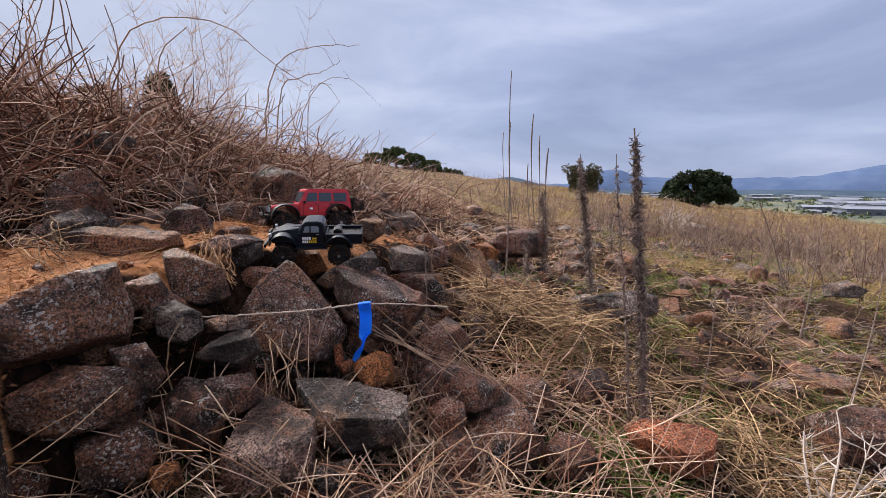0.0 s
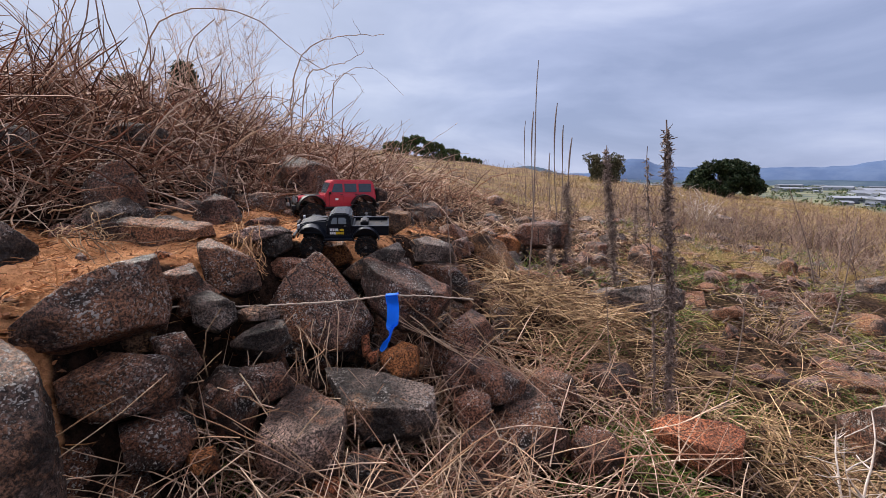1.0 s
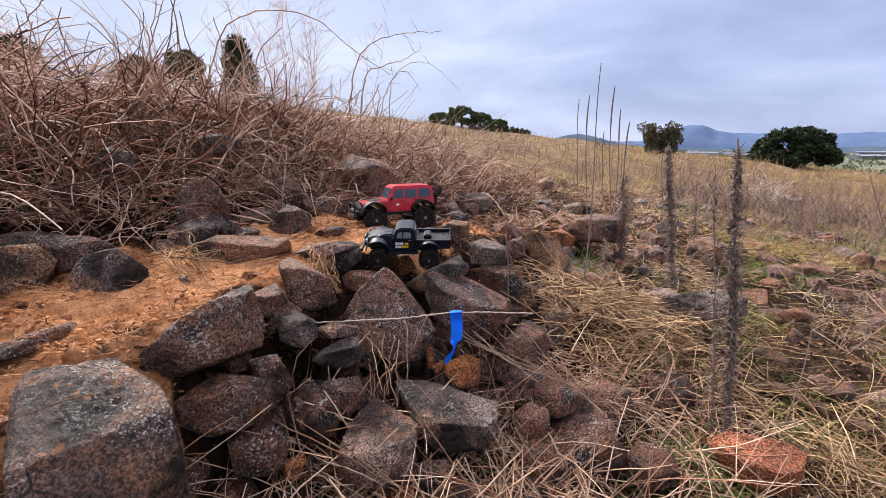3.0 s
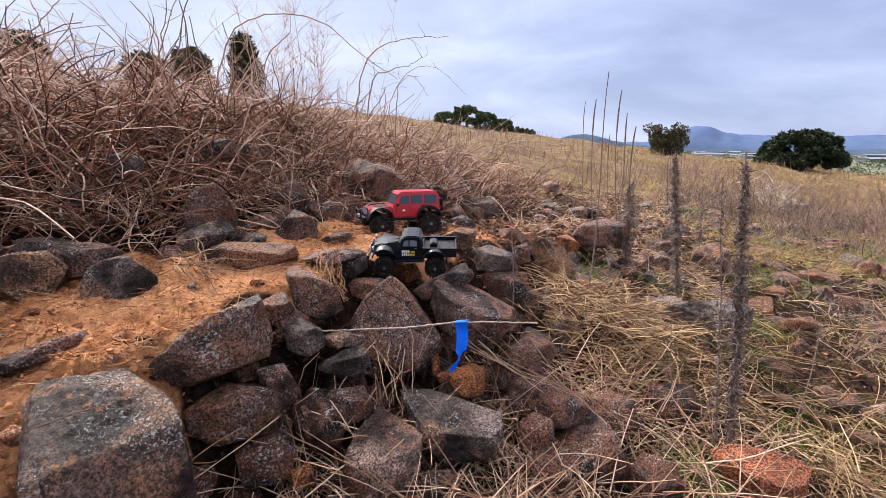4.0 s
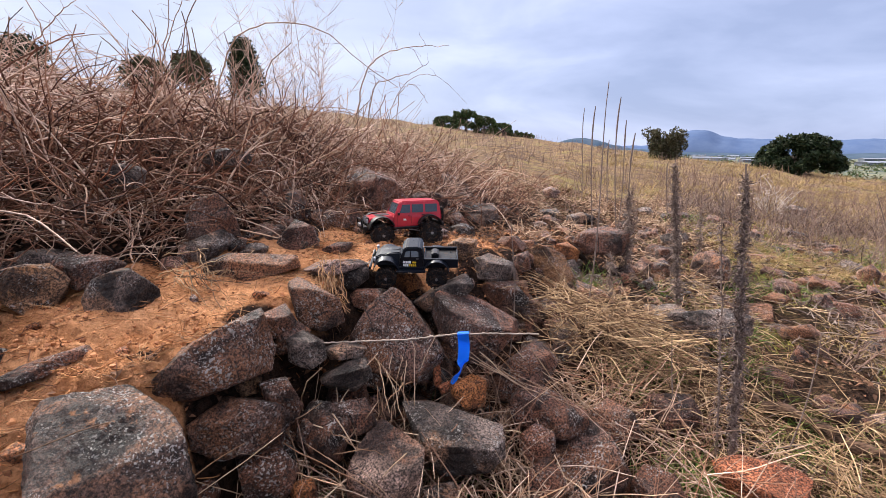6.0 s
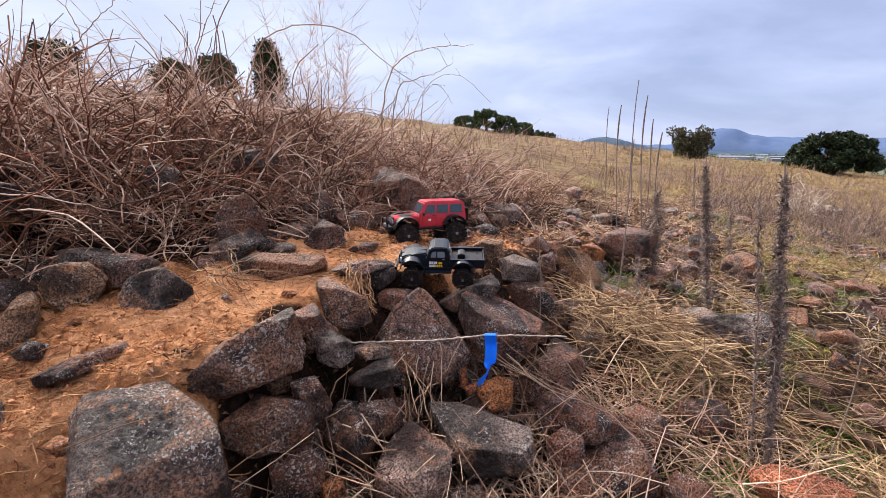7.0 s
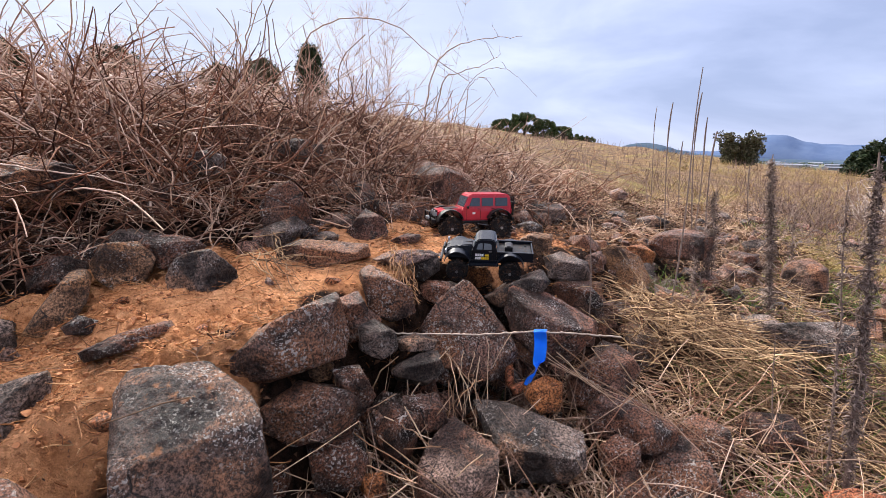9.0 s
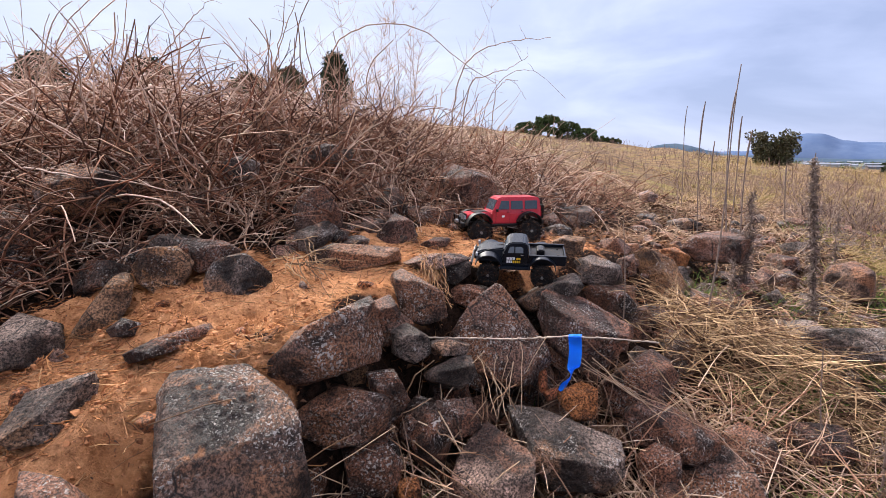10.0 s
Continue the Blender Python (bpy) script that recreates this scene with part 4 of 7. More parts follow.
stuff("bramble_arches", P, taper(n, 14, 0.0016, 0.3, g), m_cane_pale, "slender arching bramble canes standing over the thicket", "brambles", 4, 5)
tips = P[:, 4:12].reshape(-1, 3)
tips = tips[g.choice(len(tips), 1500)]
P = grow(tips, level(1500, g, 0.6, 0.4), g.uniform(0.03, 0.12, 1500), 4, np.full(1500, 0.03), 0.12, g)
stuff("bramble_twigs", P, taper(1500, 4, 0.0009, 0.4, g), m_cane_pale, "fine dry side twigs on the arching canes", "brambles", 3, 6)


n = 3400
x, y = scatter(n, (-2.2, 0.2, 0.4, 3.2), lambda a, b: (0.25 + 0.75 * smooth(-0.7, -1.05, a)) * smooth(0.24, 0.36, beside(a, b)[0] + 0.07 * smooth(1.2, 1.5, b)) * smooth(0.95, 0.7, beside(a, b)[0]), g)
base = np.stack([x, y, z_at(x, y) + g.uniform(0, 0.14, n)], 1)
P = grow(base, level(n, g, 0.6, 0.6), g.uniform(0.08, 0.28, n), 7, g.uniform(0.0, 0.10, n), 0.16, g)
stuff("bramble_foot", P, taper(n, 7, 0.0022, 0.5, g), m_cane_shade, "brown stems tangled along the foot of the bank, shade painted into their colour", "brambles", 3, 61)


n = 560
x, y = scatter(n, (-2.6, 0.1, 0.5, 3.0), lambda a, b: smooth(0.30, 0.40, beside(a, b)[0]) * smooth(1.0, 0.6, beside(a, b)[0]), g)
base = np.stack([x, y, z_at(x, y) + g.uniform(0.0, 0.05, n)], 1)
P = grow(base, level(n, g, 1.1, 0.5) + np.array([-0.35, 0.2, 0.0]), g.uniform(0.16, 0.42, n), 12, g.uniform(0.02, 0.16, n), 0.07, g)
stuff("bramble_front_canes", P, taper(n, 12, 0.0022, 0.45, g), m_cane_pale, "curved pale pinkish canes along the front of the thicket", "brambles", 4, 62)


# single canes that stand out against the sky
def cane(points, thick, label, twigs=0, mat=None):
    """A long cane through a few points, bent smoothly, with side twigs."""
    q = np.array(points, float)
    s = np.linspace(0, len(q) - 1, 26)
    ext = np.vstack([2 * q[0] - q[1], q, 2 * q[-1] - q[-2]])
    i = np.minimum(s.astype(int), len(q) - 2)
    f = (s - i)[:, None]
    a, b, c, d = ext[i], ext[i + 1], ext[i + 2], ext[i + 3]
    line = 0.5 * (2 * b + (c - a) * f + (2 * a - 5 * b + 4 * c - d) * f ** 2 + (3 * b - a - 3 * c + d) * f ** 3)
    k = np.random.RandomState(int(abs(q.sum()) * 1000) % 9999)
    line[1:] += k.normal(size=line[1:].shape) * 0.0025
    V, F = strands(line[None], (thick * np.linspace(1, 0.28, 26))[None], 5, 1)
    ob = new("bramble_cane", quick_mesh("bramble_cane", V, F, mat or m_cane))
    if twigs:
        at = line[k.randint(8, 26, twigs)]
        P = grow(at, level(twigs, k, 0.5, 0.5), k.uniform(0.02, 0.10, twigs), 5, np.full(twigs, 0.05), 0.15, k)
        V, F = strands(P, taper(twigs, 5, 0.0009, 0.4, k), 3, 2)
        tw = new("twig_spray", quick_mesh("twig_spray", V, F, mat or m_cane))
        tw.parent, tw["kind"] = ob, "stuff"
    return tagged(ob, label, "bramble cane", "canes against the sky")


def foot(x, y):
    return (x, y, float(z_at(x, y)) - 0.01)


LONG = "long arching dry cane rising out of the bramble thicket"
cane([foot(-1.40, 2.3), (-1.34, 2.3, 0.58), (-1.26, 2.3, 0.756), (-1.15, 2.3, 0.816), (-0.99, 2.3, 0.831), (-0.82, 2.3, 0.779), (-0.65, 2.3, 0.646), (-0.52, 2.3, 0.566)], 0.0040, LONG, 14)
cane([foot(-0.74, 2.35), (-0.69, 2.3, 0.508), (-0.646, 2.3, 0.646), (-0.546, 2.3, 0.708), (-0.425, 2.3, 0.724), (-0.302, 2.3, 0.724)], 0.0034, LONG, 8)
cane([foot(-0.70, 2.38), (-0.637, 2.3, 0.531), (-0.548, 2.3, 0.60), (-0.462, 2.3, 0.622), (-0.389, 2.3, 0.662)], 0.0030, LONG, 7)
cane([foot(-0.56, 2.4), (-0.525, 2.3, 0.473), (-0.499, 2.3, 0.554), (-0.45, 2.3, 0.577), (-0.389, 2.3, 0.497)], 0.0022, LONG, 3)
cane([foot(-0.66, 2.5), (-0.60, 2.5, 0.50), (-0.50, 2.5, 0.63), (-0.38, 2.5, 0.63), (-0.25, 2.5, 0.52)], 0.0020, LONG, 4)
UP = "thin upright dry cane with a few side twigs"
cane([foot(-1.70, 1.6), (-1.677, 1.6, 0.525), (-1.666, 1.6, 0.656), (-1.589, 1.6, 0.90)], 0.0030, UP, 6)
cane([foot(-2.25, 1.6), (-2.126, 1.6, 0.501), (-1.95, 1.6, 0.712), (-1.789, 1.6, 0.80), (-1.6, 1.6, 0.80)], 0.0030, LONG, 8)
cane([foot(-1.62, 1.65), (-1.542, 1.6, 0.539), (-1.397, 1.6, 0.674), (-1.28, 1.6, 0.75)], 0.0030, UP, 9)
cane([foot(-1.07, 1.7), (-1.045, 1.6, 0.50), (-1.013, 1.6, 0.646), (-0.985, 1.6, 0.80)], 0.0028, UP, 5)
cane([foot(-1.20, 1.75), (-1.15, 1.7, 0.52), (-1.06, 1.7, 0.70), (-0.99, 1.7, 0.82)], 0.0026, UP, 6)
cane([foot(-1.75, 1.6), (-1.952, 1.6, 0.576), (-2.149, 1.6, 0.656), (-2.40, 1.6, 0.72)], 0.0030, LONG, 6)
cane([foot(-1.36, 1.65), (-1.415, 1.6, 0.551), (-1.464, 1.6, 0.713), (-1.60, 1.6, 0.84)], 0.0028, UP, 7)
cane([foot(-1.95, 1.4), (-2.0, 1.4, 0.55), (-2.1, 1.4, 0.70), (-2.3, 1.4, 0.78)], 0.0028, LONG, 7)
cane([foot(-1.15, 1.45), (-1.10, 1.42, 0.28), (-1.04, 1.38, 0.32), (-0.97, 1.33, 0.25), (-0.92, 1.29, 0.12)], 0.0030, "pale cane drooping from the thicket down to the path", 5, m_cane_pale)
cane([foot(-1.35, 1.0), (-1.25, 0.98, 0.24), (-1.08, 1.02, 0.235), (-0.96, 1.12, 0.20), (-0.88, 1.24, 0.15)], 0.0026, "pale cane drooping from the thicket down to the path", 5, m_cane_pale)

# a leafless fine-twigged shrub behind the brambles
n = 26
base = np.tile(np.array([[-1.15, 2.75, float(z_at(-1.15, 2.75))]]), (n, 1)) + g.normal(size=(n, 3)) * [0.10, 0.08, 0.0]
P1 = grow(base, level(n, g, 2.6, 0.4), g.uniform(0.55, 0.95, n), 12, np.full(n, 0.01), 0.06, g)
V1, F1 = strands(P1, taper(n, 12, 0.0020, 0.3, g), 4, 1)
shrub = tagged(new("twiggy_shrub", quick_mesh("branches", V1, F1, m_cane_pale)), "leafless shrub of fine pale upright twigs behind brambles", "shrub")
k = 800
at = P1[:, 3:].reshape(-1, 3)[g.choice(n * 9, k)]
P2 = grow(at, level(k, g, 1.0, 0.4), g.uniform(0.05, 0.20, k), 5, np.full(k, 0.0), 0.10, g)
V2, F2 = strands(P2, taper(k, 5, 0.0009, 0.4, g), 3, 1)
tw = new("twig_spray", quick_mesh("twig_spray", V2, F2, m_cane_pale))
tw.parent, tw["kind"] = shrub, "stuff"


# straw lying on the slope below the track
def off_rocks(x, y):
    """Low where a large rock stands bare."""
    k = np.ones(np.shape(x))
    for rx, ry, rr in ROCK_AT:
        if rr > 0.04:
            k = k * (1 - 0.92 * np.exp(-((x - rx) / (1.0 * rr)) ** 2 - ((y - ry + 0.6 * rr) / (1.3 * rr)) ** 2))
    return k


def slope_side(x, y):
    u, _ = beside(x, y)
    return off_rocks(x, y) * (0.22 + 0.78 * np.maximum(smooth(1.38, 1.60, y), smooth(0.55, 0.80, x))) * smooth(-0.24, -0.40, u) * smooth(3.6, 1.4, y) * (0.3 + 0.7 * smooth(1.6, 0.6, x)) * np.clip(0.06 + 0.22 * waves(x, y, 0.5, 31) + 1.0 * np.exp(-((x - 0.38 - 0.5 * (1.65 - y)) / 0.22) ** 2 - ((y - 1.62) / 0.30) ** 2) + 0.6 * np.exp(-((x - 0.95) / 0.35) ** 2 - ((y - 1.35) / 0.25) ** 2), 0.03, 1)


n = 5200
x, y = scatter(n, (-0.35, 2.4, 0.9, 3.2), slope_side, g)
base = np.stack([x, y, z_at(x, y) + g.uniform(0.0, 0.05, n) + 0.05 * smooth(1.52, 1.7, y) * smooth(2.2, 1.8, y) * smooth(0.75, 0.45, x)], 1)
way = level(n, g, 0.14, 0.32) + np.array([0.14, -0.14, -0.03])
P = grow(base, way, g.uniform(0.04, 0.21, n), 6, g.uniform(0.0, 0.09, n), 0.07, g)
stuff("straw_litter", P, taper(n, 6, 0.00135, 0.6, g), m_straw, "flattened mat of dry yellow straw on the slope", "dry grass", 3, 7)
n = 1300
x, y = scatter(n, (-0.62, 0.2, 0.80, 1.30), lambda a, b: off_rocks(a, b) * smooth(-0.23, -0.31, beside(a, b)[0]), g)
base = np.stack([x, y, z_at(x, y) + g.uniform(0.0, 0.12, n)], 1)
P = grow(base, level(n, g, 0.2, 0.6), g.uniform(0.06, 0.24, n), 7, g.uniform(0.0, 0.12, n), 0.07, g)
stuff("straw_between_rocks", P, taper(n, 7, 0.00135, 0.5, g), m_stem, "loose dry stems hanging between the rocks", "dry grass", 3, 8)
n = 3000
x, y = scatter(n, (-1.1, 0.9, 0.35, 3.2), lambda a, b: smooth(0.34, 0.16, np.abs(beside(a, b)[0])) * np.clip(0.12 + 0.9 * waves(a, b, 0.3, 33) + 0.5 * smooth(0.95, 0.75, b), 0.03, 1), g)
base = np.stack([x, y, z_at(x, y) + 0.002], 1)
P = grow(base, level(n, g, 0.06, 0.10), g.uniform(0.01, 0.055, n), 4, np.full(n, 0.01), 0.16, g)
stuff("straw_on_path", P, taper(n, 4, 0.0009, 0.6, g), m_needle, "scattered broken straw on the orange dirt", "dry grass", 3, 9)


# dark twigs and bark strewn over the field
n = 7500
x, y = scatter(n, (0.2, 5.0, 1.3, 6.5), lambda a, b: smooth(-0.4, -0.7, beside(a, b)[0]) * np.clip(0.3 + 0.8 * waves(a, b, 1.1, 35), 0.03, 1), g)
base = np.stack([x, y, z_at(x, y) + g.uniform(0.0, 0.02, n)], 1)
P = grow(base, level(n, g, 0.10, 0.12), g.uniform(0.03, 0.15, n), 5, np.full(n, 0.01), 0.22, g)
stuff("fallen_twigs", P, taper(n, 5, 0.0027, 0.5, g), m_stalk, "dark dead twigs and leaf litter over the slope", "litter", 3, 71)
n = 7000
x, y = scatter(n, (0.3, 5.5, 1.3, 7.5), lambda a, b: smooth(-0.5, -0.8, beside(a, b)[0]) * np.clip(0.15 + 0.9 * waves(a, b, 0.9, 36), 0.02, 1), g)
base = np.stack([x, y, z_at(x, y) + g.uniform(0.0, 0.02, n)], 1)
P = grow(base, level(n, g, 0.15, 0.2) + np.array([0.5, -0.3, 0.0]), g.uniform(0.04, 0.15, n), 5, g.uniform(0.0, 0.08, n), 0.09, g)
stuff("field_straw", P, taper(n, 5, 0.0019, 0.5, g), m_straw, "flattened pale straw over the stony field", "dry grass", 3, 72)


n = 3600
x, y = scatter(n, (-1.2, 2.6, 1.9, 6.5), lambda a, b: smooth(1.1, 0.7, np.abs(beside(a, b)[0])) * np.clip(0.3 + 0.8 * waves(a, b, 0.8, 39), 0.05, 1) * smooth(1.9, 2.5, b), g)
base = np.stack([x, y, z_at(x, y) + g.uniform(0.0, 0.02, n)], 1)
P = grow(base, level(n, g, 0.25, 0.3), g.uniform(0.03, 0.15, n), 5, g.uniform(0.0, 0.10, n), 0.18, g)
stuff("track_straw", P, taper(n, 5, 0.0019, 0.5, g), m_stem, "dry straw and broken stems beside the far track", "dry grass", 3, 73)


# crumbs of dirt on the track
n = 9000
x, y = scatter(n, (-1.25, 0.7, 0.2, 3.0), lambda a, b: smooth(0.30, 0.12, np.abs(beside(a, b)[0] - 0.02)) * np.clip(0.15 + 0.4 * waves(a, b, 0.3, 38) + smooth(1.15, 0.8, b), 0.08, 1), g)
dirs_c, faces_c = ball(1)
size = 0.0010 + 0.0034 * g.uniform(0, 1, n) ** 5
V = np.stack([x, y, z_at(x, y) + 0.2 * size], 1)[:, None] + dirs_c[None] * size[:, None, None] * g.uniform(0.5, 1.4, (n, len(dirs_c), 1)) * g.uniform(0.6, 1.6, (n, 1, 3))
F = (np.array(faces_c)[None] + (np.arange(n) * len(dirs_c))[:, None, None]).reshape(-1, 3)
m_crumb = straw_material("dirt_crumb", (0.26, 0.10, 0.042), (0.62, 0.29, 0.13), (0.20, 0.085, 0.04))
me_crumb = quick_mesh("dirt_crumbs", V.reshape(-1, 3), F, m_crumb)
me_crumb.polygons.foreach_set("use_smooth", np.zeros(len(F), bool))
tagged(new("dirt_crumbs", me_crumb), "crumbs of orange dirt strewn over the track", "dirt", kind="stuff")


# tufts of grass
def tufts(name, places, blades, tall, mat, label, spread=0.03, lean=0.5, thick=0.0013, seed=5):
    k = np.random.RandomState(seed)
    q = np.repeat(np.asarray(places, float), blades, 0)
    m = len(q)
    bx, by = q[:, 0] + k.normal(size=m) * spread, q[:, 1] + k.normal(size=m) * spread
    base = np.stack([bx, by, z_at(bx, by) - 0.005], 1)
    P = grow(base, level(m, k, 1.0 / lean, 0.3), k.uniform(0.5, 1.1, m) * tall, 5, k.uniform(0.05, 0.22, m), 0.06, k)
    return stuff(name, P, taper(m, 5, thick, 0.35, k), mat, label, "grass", 3, seed)


tufts("green_grass", [(-0.10, 1.02), (-0.02, 1.05), (-0.2, 1.0), (0.10, 1.10), (0.46, 1.34), (0.48, 1.38), (0.34, 1.62), (0.40, 1.65), (0.30, 2.25), (0.34, 2.32), (-0.14, 1.22), (0.75, 1.9), (0.9, 2.2), (0.28, 1.25), (-0.3, 0.98), (-0.25, 0.99), (-0.05, 1.0), (0.03, 1.03), (0.50, 1.27), (0.47, 1.30), (0.52, 1.25), (0.44, 1.72), (0.48, 1.78), (0.33, 2.2)],
      70, 0.12, m_grass, "short fresh green grass between the rocks", 0.035, 0.7, 0.0012, 11)
gx2, gy2 = scatter(300, (0.35, 5.5, 1.5, 9.0), lambda a, b: (0.25 + 0.75 * smooth(2.4, 3.6, b)) * smooth(-0.5, -0.9, beside(a, b)[0]) * np.clip(0.1 + 0.9 * waves(a, b, 1.6, 41), 0.01, 1), g)
tufts("yellow_grass", np.stack([gx2, gy2], 1), 22, 0.13, m_yellow, "clumps of yellow dry grass on the hillside", 0.05, 0.8, 0.0014, 12)
gx2, gy2 = scatter(950, (-9, 20, 5.0, 27.0), lambda a, b: smooth(-0.3, -1.0, beside(a, b)[0] - 1.2) * np.clip(0.4 + 0.6 * waves(a, b, 4, 42), 0.05, 1), g)
tufts("far_grass", np.stack([gx2, gy2], 1), 16, 0.26, m_yellow, "pale yellow grass over the far hillside", 0.22, 0.8, 0.004, 13)

gx2, gy2 = scatter(170, (1.1, 4.6, 2.9, 4.5), lambda a, b: smooth(0.6, 0.0, np.abs(b - 3.55)) * np.clip(0.35 + waves(a, b, 0.8, 46), 0.03, 1), g)
tufts("golden_grass", np.stack([gx2, gy2], 1), 60, 0.085, m_yellow, "band of low golden grass across the slope", 0.09, 1.2, 0.0016, 18)
gx2, gy2 = scatter(260, (0.45, 3.6, 1.35, 5.0), lambda a, b: off_rocks(a, b) * smooth(-0.50, -0.8, beside(a, b)[0]) * np.clip(0.15 + 1.2 * waves(a, b, 0.9, 45), 0.01, 1), g)
tufts("moss_grass", np.stack([gx2, gy2], 1), 46, 0.050, m_moss, "low yellow green mossy grass over the slope", 0.045, 0.9, 0.0013, 17)

# dry weeds standing in the field
n = 1250
x, y = scatter(n, (-2.5, 8.0, 2.2, 10.0), lambda a, b: (0.15 + 0.85 * smooth(2.8, 4.6, b)) * smooth(-0.55, -1.0, beside(a, b)[0] - 1.3 * smooth(2.5, 4.5, b)) * np.clip(0.25 + 0.9 * waves(a, b, 2.2, 43) + 0.9 * smooth(5, 7.5, b) * smooth(0.8, 2.5, a), 0.02, 1), g)
base = np.stack([x, y, z_at(x, y)], 1)
P = grow(base, level(n, g, 3.6, 0.5), g.uniform(0.10, 0.42, n), 6, np.full(n, 0.01), 0.06, g)
stuff("field_weeds", P, taper(n, 6, 0.0030, 0.5, g), m_weed, "thin dead weed stalks standing in the field", "weeds", 3, 14)
at = P[:, 2:].reshape(-1, 3)[g.choice(n * 4, 4600)]
P = grow(at, level(4600, g, 0.9, 0.4), g.uniform(0.03, 0.13, 4600), 4, np.full(4600, 0.02), 0.15, g)
stuff("field_weed_twigs", P, taper(4600, 4, 0.0016, 0.5, g), m_weed, "dry side twigs of the dead weeds", "weeds", 3, 15)
n = 2300
x, y = scatter(n, (-14, 20, 6.0, 28.0), lambda a, b: np.clip(0.35 + 0.8 * waves(a, b, 5, 44), 0.05, 1) * smooth(6, 10, b), g)
base = np.stack([x, y, z_at(x, y)], 1)
P = grow(base, level(n, g, 3.0, 0.5), g.uniform(0.12, 0.42, n), 5, np.full(n, 0.02), 0.08, g)
stuff("far_weeds", P, taper(n, 5, 0.007, 0.5, g), m_weed, "distant dry weeds along the crest of the hill", "weeds", 3, 16)


# shaggy dead stalks and thin stems, one by one
def shaggy(top, bottom, thick, leaves, reach, label, seed):
    """A dead stalk wrapped in curled dry leaves."""
    k = np.random.RandomState(seed)
    a, b = np.array(bottom, float), np.array(top, float)
    s = np.linspace(0, 1, 22)[:, None]
    line = a + (b - a) * s + np.cumsum(k.normal(size=(22, 3)) * 0.0025, 0) * s
    V, F = strands(line[None], (thick * np.linspace(1, 0.3, 22))[None], 6, 1)
    ob = new("dead_stalk", quick_mesh("dead_stalk", V, F, m_stalk))
    f = k.uniform(0.04, 0.97, leaves)
    at = np.stack([np.interp(f * 21, np.arange(22), line[:, i]) for i in range(3)], 1) + k.normal(size=(leaves, 3)) * 0.003
    way = level(leaves, k, 0.1, 0.8)
    size = reach * k.uniform(0.4, 1.2, leaves) * (0.45 + 0.9 * np.sin(np.pi * np.clip(f, 0.05, 0.95)) ** 0.7)
    P = grow(at, way, size, 5, k.uniform(-0.5, 0.7, leaves), 0.9, k)
    W = np.array([0.6, 1.0, 0.9, 0.6, 0.2])[None] * 0.0015 * k.uniform(0.4, 1.5, (leaves, 1))
    V, F = strands(P, W, 3, 3)
    lv = new("dry_leaves", quick_mesh("dry_leaves", V, F, m_stalk))
    lv.parent = ob
    lv["kind"] = "stuff"
    return tagged(ob, label, "dead stalk", "dead stalks in the field")


SHAG = "tall dead stalk shaggy with curled grey brown leaves"
shaggy((0.485, 1.41, 0.30), (0.547, 1.41, -0.46), 0.0062, 1500, 0.026, SHAG, 1)
shaggy((0.455, 1.43, 0.25), (0.52, 1.43, -0.44), 0.003, 260, 0.024, "thinner dead stalk beside the tall shaggy one", 2)
shaggy((0.575, 2.2, 0.30), (0.655, 2.2, -0.34), 0.0055, 1100, 0.034, SHAG, 3)
shaggy((0.486, 2.45, 0.16), (0.50, 2.45, -0.28), 0.004, 420, 0.06, "drooping dead plant hung with dry brown leaves", 4)
shaggy((0.345, 2.05, -0.06), (0.37, 2.03, -0.34), 0.004, 260, 0.04, "short dead stalk with grey curled leaves", 5)
shaggy((0.95, 2.9, 0.02), (0.97, 2.9, -0.42), 0.004, 240, 0.04, "short dead stalk with grey curled leaves", 6)


def stem(top, bottom, thick, label, seed, head=0.0):
    k = np.random.RandomState(seed)
    a, b = np.array(bottom, float), np.array(top, float)
    a[2] = float(z_at(a[0], a[1])) - 0.01
    s = np.linspace(0, 1, 14)[:, None]
    bow = np.sin(s * np.pi) * k.normal(size=3) * 0.012 + np.array([b[2] * 0.05, 0, 0]) * (s ** 5 - s)
    line = a + (b - a) * s + bow
    r = thick * np.linspace(1, 0.45, 14)
    if head:
        r[9:] += head * np.array([0.3, 0.9, 1.0, 0.8, 0.3])
    V, F = strands(line[None], r[None], 6, 1)
    return tagged(new("weed_stem", quick_mesh("weed_stem", V, F, m_stalk)), label, "weed stem", "thin stems in the field")


THIN = "thin tall dry stem standing upright in the field"
stem((0.254, 1.85, 0.524), (0.245, 1.85, -0.2), 0.0030, "very tall thin dry stem leaning slightly at its tip", 1)
stem((0.609, 3.5, 0.641), (0.66, 3.5, 0), 0.0045, THIN, 2, 0.003)
stem((0.655, 3.5, 0.50), (0.665, 3.5, 0), 0.004, THIN, 3, 0.003)
stem((0.459, 3.5, 0.585), (0.50, 3.5, 0), 0.004, THIN, 4, 0.003)
stem((0.578, 5.0, 0.692), (0.62, 5.0, 0), 0.004, THIN, 5, 0.002)
stem((0.716, 3.5, 0.421), (0.735, 3.5, 0), 0.0055, THIN, 6, 0.003)
stem((-0.017, 1.62, 0.129), (-0.01, 1.62, -0.1), 0.0022, "thin pale stem growing beside the track", 7)
stem((0.86, 5.2, 0.40), (0.9, 5.2, 0), 0.006, THIN, 8, 0.003)
stem((1.25, 4.6, 0.20), (1.3, 4.6, 0), 0.006, THIN, 9, 0.003)
stem((1.62, 2.3, 0.02), (1.58, 2.3, 0), 0.0035, "dark thin stem leaning over the grass", 10)
